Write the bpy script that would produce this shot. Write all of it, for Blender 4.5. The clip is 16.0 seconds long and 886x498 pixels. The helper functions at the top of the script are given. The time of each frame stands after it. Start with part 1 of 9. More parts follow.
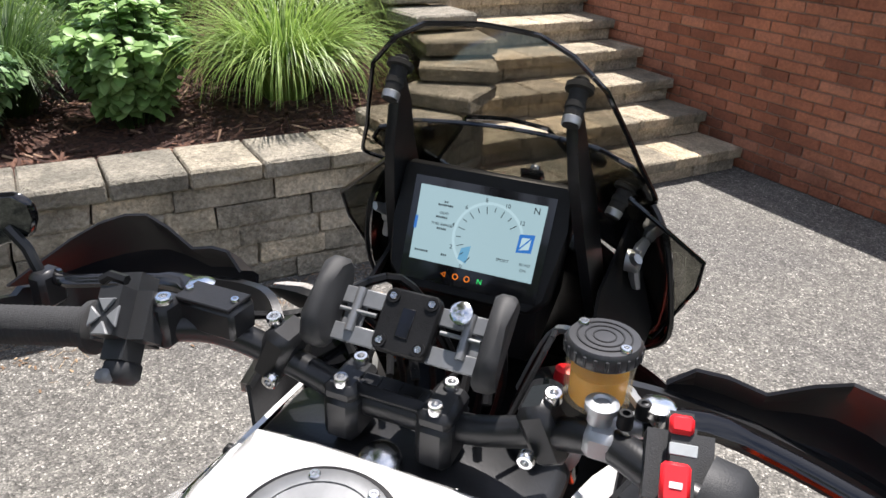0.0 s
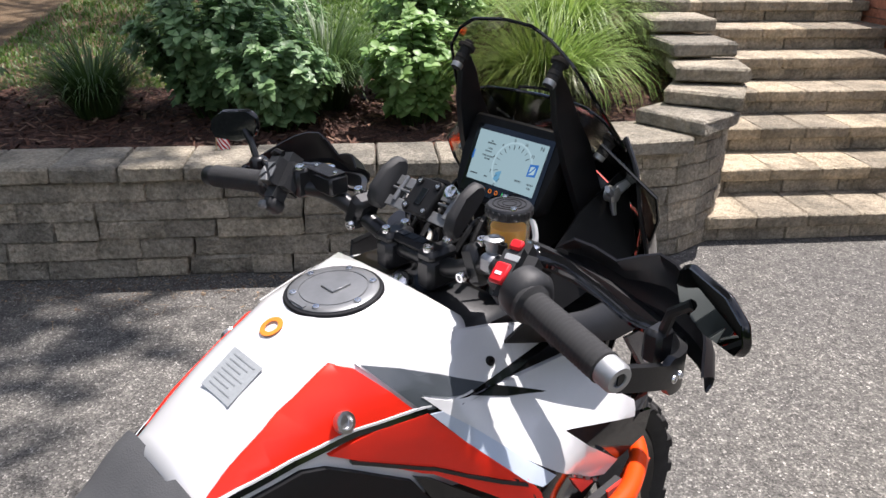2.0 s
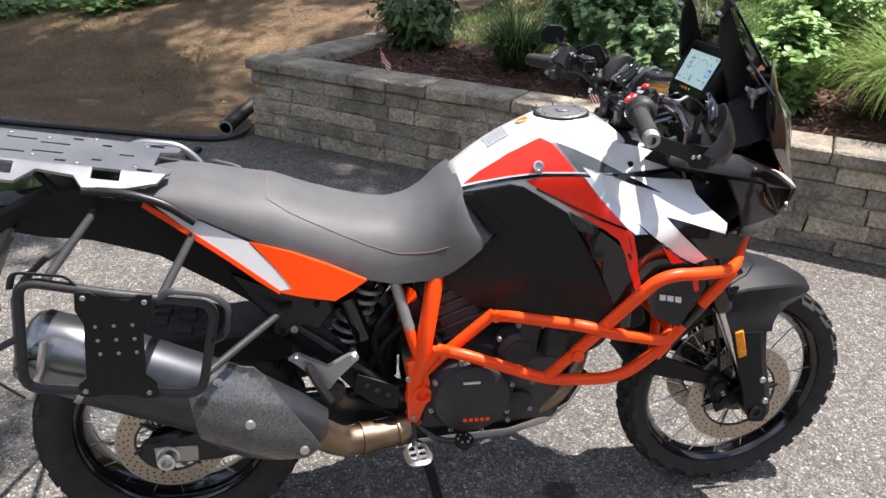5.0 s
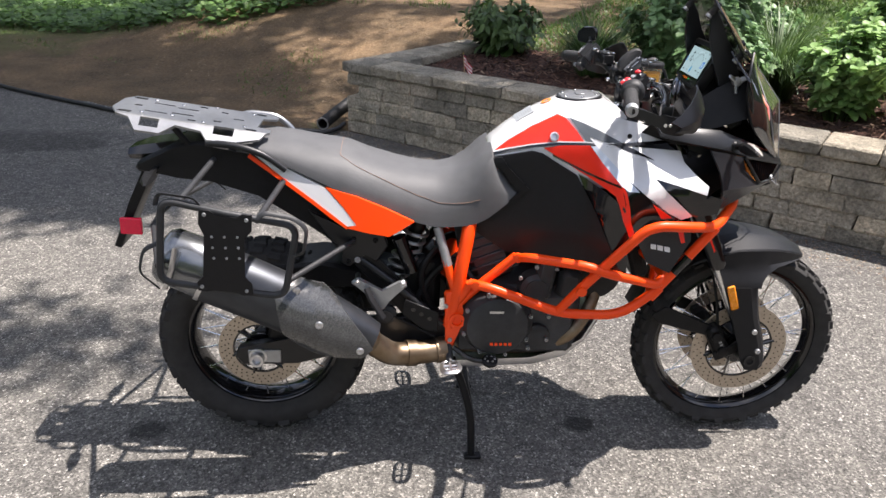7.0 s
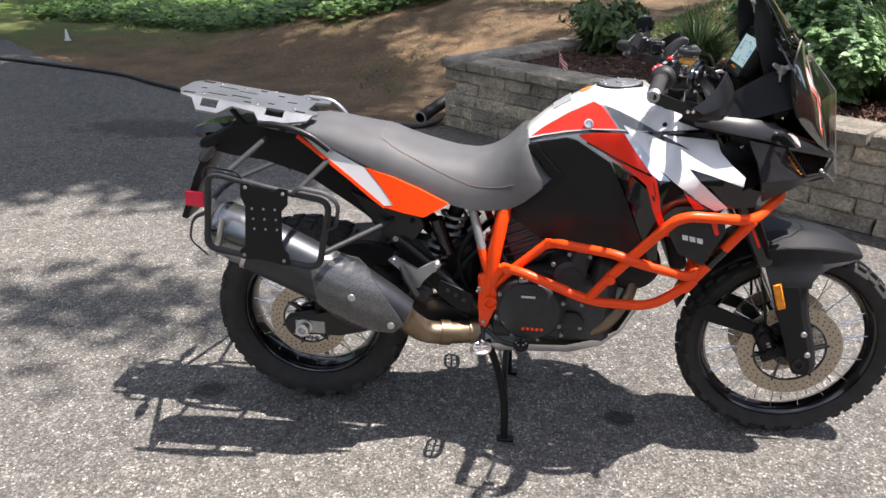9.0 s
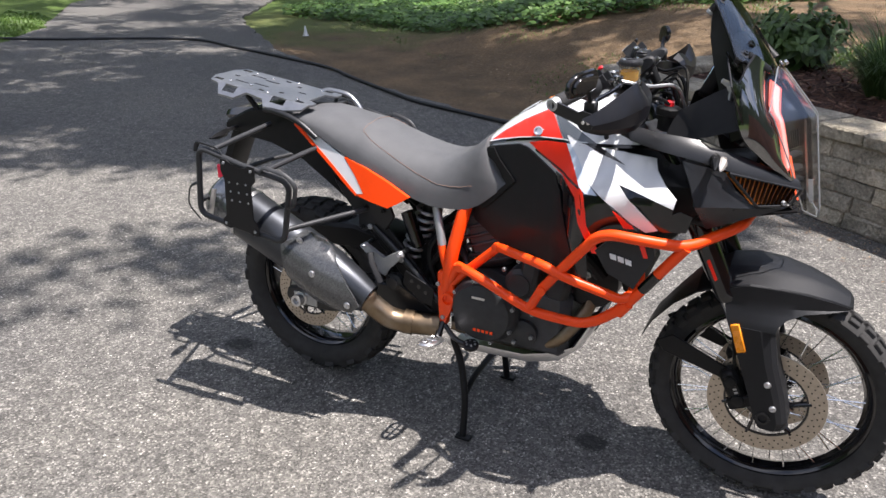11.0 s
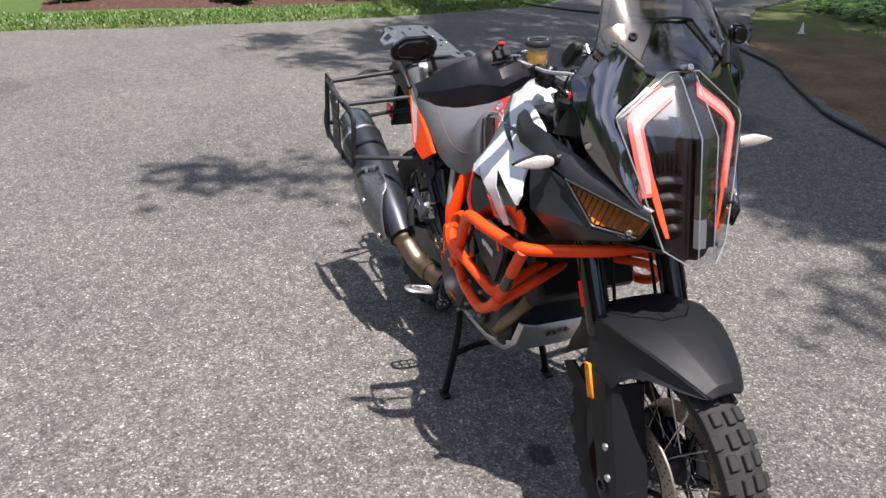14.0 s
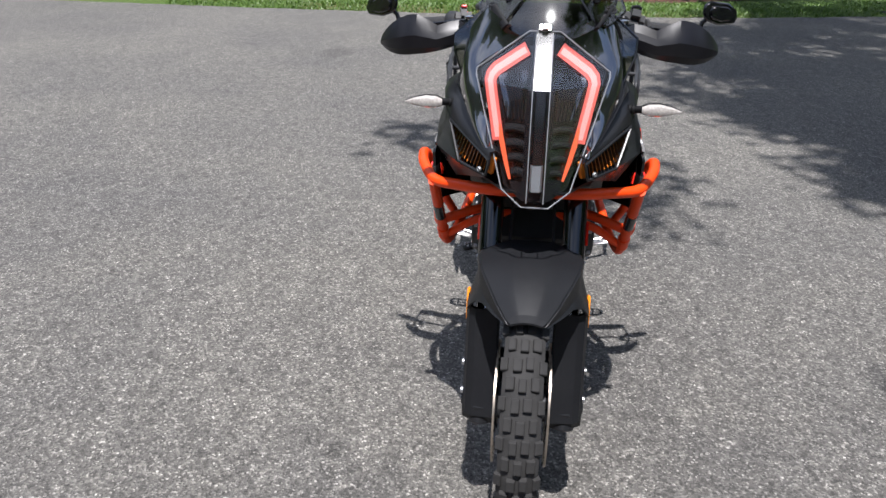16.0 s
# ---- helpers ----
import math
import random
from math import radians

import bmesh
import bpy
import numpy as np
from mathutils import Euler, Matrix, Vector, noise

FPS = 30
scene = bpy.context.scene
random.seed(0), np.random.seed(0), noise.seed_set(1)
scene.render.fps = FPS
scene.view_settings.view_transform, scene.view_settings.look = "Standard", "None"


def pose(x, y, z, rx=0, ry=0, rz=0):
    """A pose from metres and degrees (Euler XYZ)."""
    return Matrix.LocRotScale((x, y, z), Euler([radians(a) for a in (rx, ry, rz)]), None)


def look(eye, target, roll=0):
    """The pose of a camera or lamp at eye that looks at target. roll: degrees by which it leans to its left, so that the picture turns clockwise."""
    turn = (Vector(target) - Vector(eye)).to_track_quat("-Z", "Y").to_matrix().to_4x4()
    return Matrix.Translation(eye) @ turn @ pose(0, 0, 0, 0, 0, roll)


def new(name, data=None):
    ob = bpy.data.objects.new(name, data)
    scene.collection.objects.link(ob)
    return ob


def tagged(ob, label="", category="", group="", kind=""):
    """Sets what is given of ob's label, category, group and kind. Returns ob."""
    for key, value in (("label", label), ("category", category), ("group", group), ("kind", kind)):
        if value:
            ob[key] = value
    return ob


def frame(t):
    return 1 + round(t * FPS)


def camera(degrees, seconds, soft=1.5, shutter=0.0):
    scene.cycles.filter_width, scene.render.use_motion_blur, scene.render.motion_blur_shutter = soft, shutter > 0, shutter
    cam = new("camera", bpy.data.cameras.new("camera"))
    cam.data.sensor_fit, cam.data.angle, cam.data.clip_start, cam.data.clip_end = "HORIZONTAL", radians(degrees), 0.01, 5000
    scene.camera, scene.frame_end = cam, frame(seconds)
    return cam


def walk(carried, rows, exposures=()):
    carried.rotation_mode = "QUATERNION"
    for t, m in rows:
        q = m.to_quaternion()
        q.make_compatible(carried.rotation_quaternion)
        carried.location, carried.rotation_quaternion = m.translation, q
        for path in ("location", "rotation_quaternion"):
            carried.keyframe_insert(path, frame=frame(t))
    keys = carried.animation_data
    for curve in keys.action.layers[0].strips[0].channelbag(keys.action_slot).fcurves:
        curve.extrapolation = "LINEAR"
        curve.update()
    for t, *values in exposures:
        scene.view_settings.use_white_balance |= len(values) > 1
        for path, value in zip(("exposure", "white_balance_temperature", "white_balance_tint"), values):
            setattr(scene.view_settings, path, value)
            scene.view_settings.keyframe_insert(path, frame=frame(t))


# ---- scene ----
cam = camera(61.7, 16.0)
PATH = [
    (0, (0.617, -0.167, 1.566), (2.284, 0.514, 0.697), 2.2),
    (0.5, (0.628, -0.256, 1.567), (2.219, 0.588, 0.698), 1.9),
    (1, (0.632, -0.353, 1.565), (2.118, 0.662, 0.693), 1.4),
    (1.5, (0.551, -0.49, 1.571), (1.931, 0.682, 0.721), 0.7),
    (2, (0.459, -0.662, 1.588), (1.714, 0.665, 0.774), 0.6),
    (2.5, (0.481, -0.885, 1.575), (1.586, 0.582, 0.784), 1.3),
    (3, (0.458, -1.059, 1.585), (1.403, 0.521, 0.802), 2.0),
    (3.5, (0.341, -1.188, 1.574), (1.131, 0.472, 0.786), 2.7),
    (4, (0.23, -1.307, 1.575), (0.875, 0.407, 0.772), 3.1),
    (4.5, (0.25, -1.431, 1.566), (0.75, 0.325, 0.749), 3.2),
    (5, (0.345, -1.594, 1.564), (0.705, 0.191, 0.737), 2.8),
    (5.2, (0.361, -1.643, 1.564), (0.672, 0.151, 0.735), 2.7),
    (7.3, (0.478, -2.101, 1.595), (0.559, -0.273, 0.788), 2.0),
    (7.5, (0.514, -2.107, 1.594), (0.568, -0.279, 0.785), 1.9),
    (8, (0.607, -2.127, 1.579), (0.583, -0.298, 0.768), 1.7),
    (8.5, (0.673, -2.14, 1.574), (0.562, -0.317, 0.759), 1.2),
    (8.7, (0.676, -2.154, 1.572), (0.528, -0.333, 0.758), 1.0),
    (10.8, (1.386, -1.986, 1.579), (0.637, -0.314, 0.777), 0.0),
    (11, (1.517, -1.986, 1.577), (0.699, -0.346, 0.775), 0.1),
    (11.5, (1.766, -1.9, 1.582), (0.747, -0.377, 0.78), -0.3),
    (12, (1.987, -1.71, 1.555), (0.78, -0.335, 0.747), -0.5),
    (12.5, (2.212, -1.548, 1.562), (0.847, -0.335, 0.747), -0.3),
    (13, (2.475, -1.382, 1.563), (0.983, -0.339, 0.734), 0.2),
    (13.5, (2.58, -1.17, 1.546), (0.977, -0.315, 0.709), 0.9),
    (14, (2.655, -0.932, 1.549), (0.964, -0.275, 0.708), 1.2),
    (14.5, (2.846, -0.7, 1.547), (1.094, -0.244, 0.698), 1.2),
    (15, (2.974, -0.487, 1.55), (1.183, -0.256, 0.689), 0.8),
    (15.5, (3.022, -0.228, 1.52), (1.22, -0.23, 0.655), 0.5),
    (16, (3.144, 0.053, 1.517), (1.348, -0.181, 0.667), 0.5),
]
walk(cam, [(t, look(eye, target, roll)) for t, eye, target, roll in PATH], exposures=[(0.0, 1.18, 6340, 14), (2.0, 0.90, 6300, 17), (5.0, 1.22, 6440, 16), (8.5, 1.22, 6490, 16), (11.0, 1.12, 6300, 16), (12.5, 1.06, 6290, 16), (14.5, 0.84, 6190, 17), (16.0, 0.69, 6000, 14)])

# ---- light ----
SUN_TO = Vector((0.365, 0.02, 1.0)).normalized()
world = bpy.data.worlds.new("sky")
scene.world = world
world.use_nodes = True
wn = world.node_tree
sky = wn.nodes.new("ShaderNodeTexSky")
sky.sky_type = "NISHITA"
sky.sun_disc = False
sky.sun_elevation = math.asin(SUN_TO.z)
sky.sun_rotation = math.atan2(SUN_TO.x, SUN_TO.y)
way = wn.nodes.new("ShaderNodeTexCoord")
fleece = wn.nodes.new("ShaderNodeTexNoise")
fleece.inputs["Scale"].default_value = 2.4
fleece.inputs["Detail"].default_value = 6.0
wn.links.new(way.outputs["Generated"], fleece.inputs["Vector"])
cover = wn.nodes.new("ShaderNodeMapRange")
cover.inputs["From Min"].default_value, cover.inputs["From Max"].default_value = 0.42, 0.72
wn.links.new(fleece.outputs["Fac"], cover.inputs["Value"])
cloud = wn.nodes.new("ShaderNodeMix")
cloud.data_type = "RGBA"
wn.links.new(cover.outputs[0], cloud.inputs[0])
wn.links.new(sky.outputs[0], cloud.inputs[6])
cloud.inputs[7].default_value = (9.0, 9.2, 9.6, 1)
wn.links.new(cloud.outputs[2], wn.nodes["Background"].inputs[0])
wn.nodes["Background"].inputs[1].default_value = 0.088
sun = new("sun", bpy.data.lights.new("sun", "SUN"))
sun.data.energy = 4.9
sun.data.angle = radians(0.55)
sun.data.color = (1.0, 0.95, 0.87)
sun.matrix_world = look(SUN_TO * 30, (0, 0, 0))


# ---- materials ----
class Mat:
    """A node material with short calls for its nodes."""

    def __init__(self, name, colour=(0.5, 0.5, 0.5), rough=0.5, metal=0.0):
        self.m = bpy.data.materials.new(name)
        self.m.use_nodes = True
        self.t = self.m.node_tree
        self.b = self.t.nodes["Principled BSDF"]
        self.b.inputs["Base Color"].default_value = (*colour, 1)
        self.b.inputs["Roughness"].default_value = rough
        self.b.inputs["Metallic"].default_value = metal
        self.co = None

    def node(self, kind, **props):
        n = self.t.nodes.new(kind)
        for k, v in props.items():
            n.inputs[k.replace("_", " ")].default_value = v
        return n

    def link(self, a, b):
        self.t.links.new(a, b)

    def coords(self):
        if self.co is None:
            self.co = self.node("ShaderNodeTexCoord").outputs["Object"]
        return self.co

    def geo(self):
        return self.node("ShaderNodeNewGeometry").outputs["Position"]

    def noise(self, scale, detail=4.0, rough=0.6, where=None):
        n = self.node("ShaderNodeTexNoise", Scale=scale, Detail=detail, Roughness=rough)
        self.link(where or self.coords(), n.inputs["Vector"])
        return n.outputs["Fac"]

    def voronoi(self, scale, feature="F1", where=None, out="Distance"):
        n = self.node("ShaderNodeTexVoronoi", Scale=scale)
        n.feature = feature
        self.link(where or self.coords(), n.inputs["Vector"])
        return n.outputs[out]

    def ramp(self, fac, stops):
        n = self.node("ShaderNodeValToRGB")
        while len(n.color_ramp.elements) < len(stops):
            n.color_ramp.elements.new(0.5)
        for e, (p, c) in zip(n.color_ramp.elements, stops):
            e.position = p
            e.color = (*c, 1) if len(c) == 3 else c
        self.link(fac, n.inputs[0])
        return n.outputs[0]

    def mix(self, fac, a, b, kind="MIX"):
        n = self.t.nodes.new("ShaderNodeMix")
        n.data_type = "RGBA"
        n.blend_type = kind
        for s, v in ((0, fac), (6, a), (7, b)):
            if isinstance(v, (int, float)):
                n.inputs[s].default_value = v
            elif isinstance(v, tuple):
                n.inputs[s].default_value = (*v, 1)
            else:
                self.link(v, n.inputs[s])
        return n.outputs[2]

    def maths(self, op, a, b=0.0, clamp=False):
        n = self.t.nodes.new("ShaderNodeMath")
        n.operation = op
        n.use_clamp = clamp
        for s, v in ((0, a), (1, b)):
            if isinstance(v, (int, float)):
                n.inputs[s].default_value = v
            else:
                self.link(v, n.inputs[s])
        return n.outputs[0]

    def random(self):
        return self.node("ShaderNodeObjectInfo").outputs["Random"]

    def island(self):
        return self.node("ShaderNodeNewGeometry").outputs["Random Per Island"]

    def set(self, key, value):
        self.link(value, self.b.inputs[key])
        return self

    def bump(self, height, strength=0.3, dist=0.01):
        n = self.node("ShaderNodeBump", Strength=strength, Distance=dist)
        self.link(height, n.inputs["Height"])
        self.link(n.outputs[0], self.b.inputs["Normal"])
        return self


def simple(name, colour, rough=0.5, metal=0.0, vary=0.15, scale=40.0, bump=0.0, coat=0.0, spec=0.5):
    """A paint, plastic or metal with a fine change of tone and gloss."""
    k = Mat(name, colour, rough, metal)
    k.b.inputs["Specular IOR Level"].default_value = spec
    f = k.noise(scale, 5)
    f2 = k.noise(scale * 0.12, 3)
    lo = tuple(c * (1 - vary) for c in colour)
    hi = tuple(min(1, c * (1 + vary)) for c in colour)
    k.set("Base Color", k.mix(0.35, k.ramp(f, [(0.3, lo), (0.7, hi)]), k.ramp(f2, [(0.3, lo), (0.7, hi)])))
    r = k.ramp(f2, [(0.25, (max(0.02, rough - 0.07),) * 3), (0.75, (min(1, rough + 0.09),) * 3)])
    k.set("Roughness", r)
    if bump:
        k.bump(k.noise(scale * 8, 3), bump, 0.002)
    if coat:
        k.b.inputs["Coat Weight"].default_value = min(1.0, coat)
        k.b.inputs["Coat Roughness"].default_value = 0.04
        k.b.inputs["Coat IOR"].default_value = 1.5 + 0.35 * max(0.0, coat - 1.0)
    return k.m


def asphalt():
    k = Mat("asphalt", rough=0.9)
    p = k.geo()
    grains = k.voronoi(160, where=p, out="Color")
    tone = k.ramp(grains, [(0.0, (0.042, 0.040, 0.037)), (0.36, (0.090, 0.086, 0.080)), (0.72, (0.150, 0.144, 0.133)), (0.87, (0.27, 0.259, 0.24)), (0.96, (0.46, 0.44, 0.41))])
    fine = k.ramp(k.noise(340, 3, where=p), [(0.32, (0.80, 0.80, 0.80)), (0.68, (1.20, 1.19, 1.17))])
    big = k.ramp(k.noise(0.55, 5, 0.65, where=p), [(0.3, (0.78, 0.78, 0.8)), (0.7, (1.15, 1.14, 1.1))])
    damp = k.ramp(k.noise(0.9, 6, 0.7, where=p), [(0.62, (1, 1, 1)), (0.75, (0.72, 0.72, 0.73))])
    c = k.mix(1.0, k.mix(1.0, k.mix(1.0, tone, fine, "MULTIPLY"), big, "MULTIPLY"), damp, "MULTIPLY")
    c = k.mix(1.0, c, k.ramp(k.noise(30, 5, 0.75, where=p), [(0.3, (0.68, 0.68, 0.68)), (0.7, (1.32, 1.32, 1.32))]), "MULTIPLY")
    stones = k.ramp(k.voronoi(62, where=p, out="Color"), [(0.0, (0.74, 0.74, 0.74)), (0.45, (0.93, 0.93, 0.93)), (0.8, (1.08, 1.08, 1.08)), (0.95, (1.45, 1.44, 1.42))])
    c = k.mix(1.0, c, stones, "MULTIPLY")
    c = k.mix(1.0, c, k.ramp(k.noise(11, 7, 0.82, where=p), [(0.34, (0.70, 0.70, 0.70)), (0.66, (1.30, 1.30, 1.29))]), "MULTIPLY")
    # oil drips and an old damp patch
    wob = k.node("ShaderNodeTexNoise", Scale=5.0, Detail=4.0)
    k.link(p, wob.inputs["Vector"])
    for x, y, sx, sy, deep in ((1.07, 0.03, 0.075, 0.06, 0.22), (-0.41, 0.0, 0.09, 0.06, 0.35), (-2.3, 3.42, 0.75, 0.34, 0.5), (0.2, 0.16, 0.05, 0.05, 0.6), (1.42, -0.5, 0.05, 0.03, 0.5), (-4.9, -2.2, 0.35, 0.2, 0.75), (2.6, -0.9, 0.3, 0.2, 0.8)):
        mp = k.node("ShaderNodeMapping")
        mp.inputs["Location"].default_value = (-x / sx, -y / sy, 0)
        mp.inputs["Scale"].default_value = (1 / sx, 1 / sy, 1)
        k.link(p, mp.inputs["Vector"])
        ln = k.t.nodes.new("ShaderNodeVectorMath")
        ln.operation = "LENGTH"
        k.link(mp.outputs[0], ln.inputs[0])
        f = k.maths("ADD", ln.outputs["Value"], k.maths("MULTIPLY", k.maths("SUBTRACT", wob.outputs["Fac"], 0.5), 1.2))
        c = k.mix(1.0, c, k.ramp(f, [(0.6, (deep, deep, deep)), (1.0, (1, 1, 1))]), "MULTIPLY")
    k.set("Base Color", c)
    k.bump(k.maths("ADD", k.voronoi(160, where=p), k.noise(40, 3, where=p)), 0.7, 0.006)
    return k.m


def earth():
    """The ground round the drive: grass, bare soil with needles, and leaf litter, by broad uneven patches."""
    k = Mat("earth", rough=0.95)
    p = k.geo()
    grass = k.ramp(k.noise(60, 4, where=p), [(0.3, (0.035, 0.07, 0.012)), (0.7, (0.11, 0.18, 0.035))])
    dry = k.ramp(k.noise(9, 5, where=p), [(0.3, (0.8, 0.85, 0.7)), (0.75, (1.25, 1.1, 0.9))])
    grass = k.mix(1.0, grass, dry, "MULTIPLY")
    soil = k.ramp(k.noise(35, 6, 0.75, where=p), [(0.25, (0.07, 0.045, 0.024)), (0.55, (0.21, 0.14, 0.08)), (0.8, (0.40, 0.30, 0.19))])
    soil = k.mix(1.0, soil, k.ramp(k.noise(1.6, 5, where=p), [(0.35, (0.65, 0.66, 0.62)), (0.7, (1.25, 1.2, 1.1))]), "MULTIPLY")
    sep = k.node("ShaderNodeSeparateXYZ")
    k.link(p, sep.inputs[0])
    wob = k.maths("MULTIPLY", k.maths("SUBTRACT", k.noise(0.7, 5, 0.65, where=p), 0.5), 6.0)
    # bare soil on the bank by the wall and hose, grass elsewhere
    band = k.maths("ADD", k.maths("ADD", k.maths("MULTIPLY", sep.outputs[1], 0.609), k.maths("MULTIPLY", sep.outputs[0], -0.45)), wob)
    bare = k.ramp(k.maths("MULTIPLY", band, 0.1), [(0.16, (0, 0, 0)), (0.22, (1, 1, 1)), (0.60, (1, 1, 1)), (0.78, (0.25, 0.25, 0.25))])
    side = k.ramp(k.maths("MULTIPLY", k.maths("ADD", sep.outputs[0], 9.0), 0.2), [(0.0, (0, 0, 0)), (0.2, (1, 1, 1))])
    k.set("Base Color", k.mix(k.mix(1.0, bare, side, "MULTIPLY"), grass, soil))
    k.bump(k.noise(45, 6, 0.8, where=p), 1.0, 0.03)
    return k.m


def block_stone(name, dark, light, grain=55.0):
    k = Mat(name, rough=0.92)
    p = k.geo()
    n1 = k.ramp(k.noise(grain, 6, 0.7, where=p), [(0.28, dark), (0.72, light)])
    r = k.ramp(k.random(), [(0.0, (0.68, 0.68, 0.67)), (0.5, (1.0, 0.98, 0.95)), (1.0, (1.3, 1.24, 1.14))])
    st = k.ramp(k.noise(5, 5, 0.7, where=p), [(0.38, (0.6, 0.6, 0.58)), (0.6, (1.06, 1.04, 1.0))])
    k.set("Base Color", k.mix(1.0, k.mix(1.0, n1, r, "MULTIPLY"), st, "MULTIPLY"))
    k.bump(k.maths("ADD", k.noise(grain * 0.5, 6, 0.75, where=p), k.maths("MULTIPLY", k.noise(14, 4, where=p), 1.6)), 1.0, 0.03)
    return k.m


def brick_clay():
    k = Mat("brick_clay", rough=0.9)
    p = k.geo()
    base = k.ramp(k.random(), [(0.0, (0.26, 0.095, 0.055)), (0.35, (0.42, 0.155, 0.088)), (0.7, (0.50, 0.195, 0.112)), (1.0, (0.55, 0.24, 0.15))])
    n = k.ramp(k.noise(50, 6, 0.7, where=p), [(0.3, (0.66, 0.63, 0.62)), (0.7, (1.2, 1.18, 1.15))])
    stain = k.ramp(k.noise(1.8, 5, 0.7, where=p), [(0.35, (0.62, 0.6, 0.6)), (0.65, (1.05, 1.04, 1.02))])
    k.set("Base Color", k.mix(1.0, k.mix(1.0, base, n, "MULTIPLY"), stain, "MULTIPLY"))
    k.bump(k.noise(60, 5, where=p), 0.7, 0.006)
    return k.m


def bark_mulch():
    k = Mat("bark_mulch", rough=0.95)
    p = k.geo()
    c = k.ramp(k.voronoi(48, where=p, out="Color"), [(0.0, (0.02, 0.009, 0.006)), (0.4, (0.055, 0.023, 0.015)), (0.8, (0.11, 0.05, 0.033)), (1.0, (0.2, 0.11, 0.07))])
    k.set("Base Color", c)
    k.bump(k.noise(60, 6, 0.8, where=p), 1.0, 0.02)
    return k.m


def leaf_green(name, dark, light, rough=0.45):
    k = Mat(name, rough=rough)
    c = k.ramp(k.island(), [(0.0, dark), (0.55, tuple((a + b) / 2 for a, b in zip(dark, light))), (1.0, light)])
    k.set("Base Color", k.mix(0.4, c, k.ramp(k.noise(6, 3), [(0.3, dark), (0.7, light)])))
    k.b.inputs["Transmission Weight"].default_value = 0.0
    tr = k.t.nodes.new("ShaderNodeBsdfTranslucent")
    k.link(c, tr.inputs[0])
    add = k.t.nodes.new("ShaderNodeMixShader")
    add.inputs[0].default_value = 0.35
    k.link(k.b.outputs[0], add.inputs[1])
    k.link(tr.outputs[0], add.inputs[2])
    k.link(add.outputs[0], k.t.nodes["Material Output"].inputs[0])
    return k.m


M = {
    "asphalt": asphalt(),
    "earth": earth(),
    "wall_stone": block_stone("wall_stone", (0.22, 0.20, 0.165), (0.70, 0.64, 0.54)),
    "cap_stone": block_stone("cap_stone", (0.21, 0.195, 0.165), (0.52, 0.48, 0.41)),
    "step_stone": block_stone("step_stone", (0.27, 0.24, 0.19), (0.64, 0.56, 0.445)),
    "brick": brick_clay(),
    "mortar": simple("mortar", (0.26, 0.17, 0.13), 0.95, vary=0.3, scale=60, bump=0.5),
    "mulch": bark_mulch(),
    "hose": simple("hose_rubber", (0.012, 0.012, 0.013), 0.5),
    "pipe": simple("pipe_plastic", (0.02, 0.02, 0.02), 0.5),
    "leaf_bright": leaf_green("leaf_bright", (0.13, 0.26, 0.06), (0.36, 0.52, 0.20)),
    "leaf_blue": leaf_green("leaf_blue", (0.10, 0.20, 0.08), (0.30, 0.45, 0.20)),
    "leaf_dark": leaf_green("leaf_dark", (0.03, 0.065, 0.018), (0.14, 0.22, 0.065)),
    "leaf_tree": leaf_green("leaf_tree", (0.025, 0.06, 0.012), (0.09, 0.16, 0.035)),
    "leaf_ivy": leaf_green("leaf_ivy", (0.04, 0.10, 0.02), (0.17, 0.30, 0.07)),
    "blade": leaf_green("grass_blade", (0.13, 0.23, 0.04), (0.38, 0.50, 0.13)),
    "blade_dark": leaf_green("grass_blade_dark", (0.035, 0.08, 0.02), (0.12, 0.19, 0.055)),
    "lawn": leaf_green("lawn_blade", (0.05, 0.11, 0.015), (0.16, 0.26, 0.05)),
    "bark": simple("bark", (0.1, 0.075, 0.055), 0.95, vary=0.4, scale=30, bump=0.6),
}


# ---- mesh helpers ----
def mesh_of(name, bm, material, smooth=False):
    me = bpy.data.meshes.new(name)
    bm.to_mesh(me)
    bm.free()
    if material:
        me.materials.append(material)
    if smooth:
        me.polygons.foreach_set("use_smooth", [True] * len(me.polygons))
        me.set_sharp_from_angle(angle=radians(smooth if smooth is not True else 40))
    return me


def part(name, bm, material, parent=None, label="", smooth=40):
    ob = new(name, mesh_of(name, bm, material, smooth))
    ob.parent = parent
    if label:
        ob["label"] = label
    return ob


def share(name, me, parent, m):
    ob = new(name, me)
    ob.parent = parent
    ob.matrix_local = m
    return ob


def box(bm, c, s, bevel=0.0, m=None, seg=1):
    r = bmesh.ops.create_cube(bm, size=1.0)["verts"]
    bmesh.ops.scale(bm, vec=s, verts=r)
    if bevel:
        es = list({e for v in r for e in v.link_edges})
        r = bmesh.ops.bevel(bm, geom=es, offset=bevel, segments=seg, affect="EDGES")["verts"]
        r = list({v for v in r})
    if m is not None:
        bmesh.ops.transform(bm, matrix=m, verts=r)
    bmesh.ops.translate(bm, vec=c, verts=r)
    return r


def ring(bm, m, r, n=16):
    return [bm.verts.new(m @ Vector((r * math.cos(2 * math.pi * i / n), r * math.sin(2 * math.pi * i / n), 0))) for i in range(n)]


def bridge(bm, a, b):
    n = len(a)
    for i in range(n):
        bm.faces.new((a[i], a[(i + 1) % n], b[(i + 1) % n], b[i]))


def aim(p, d):
    """A pose at p whose z looks along d."""
    return Matrix.Translation(p) @ Vector(d).to_track_quat("Z", "Y").to_matrix().to_4x4()


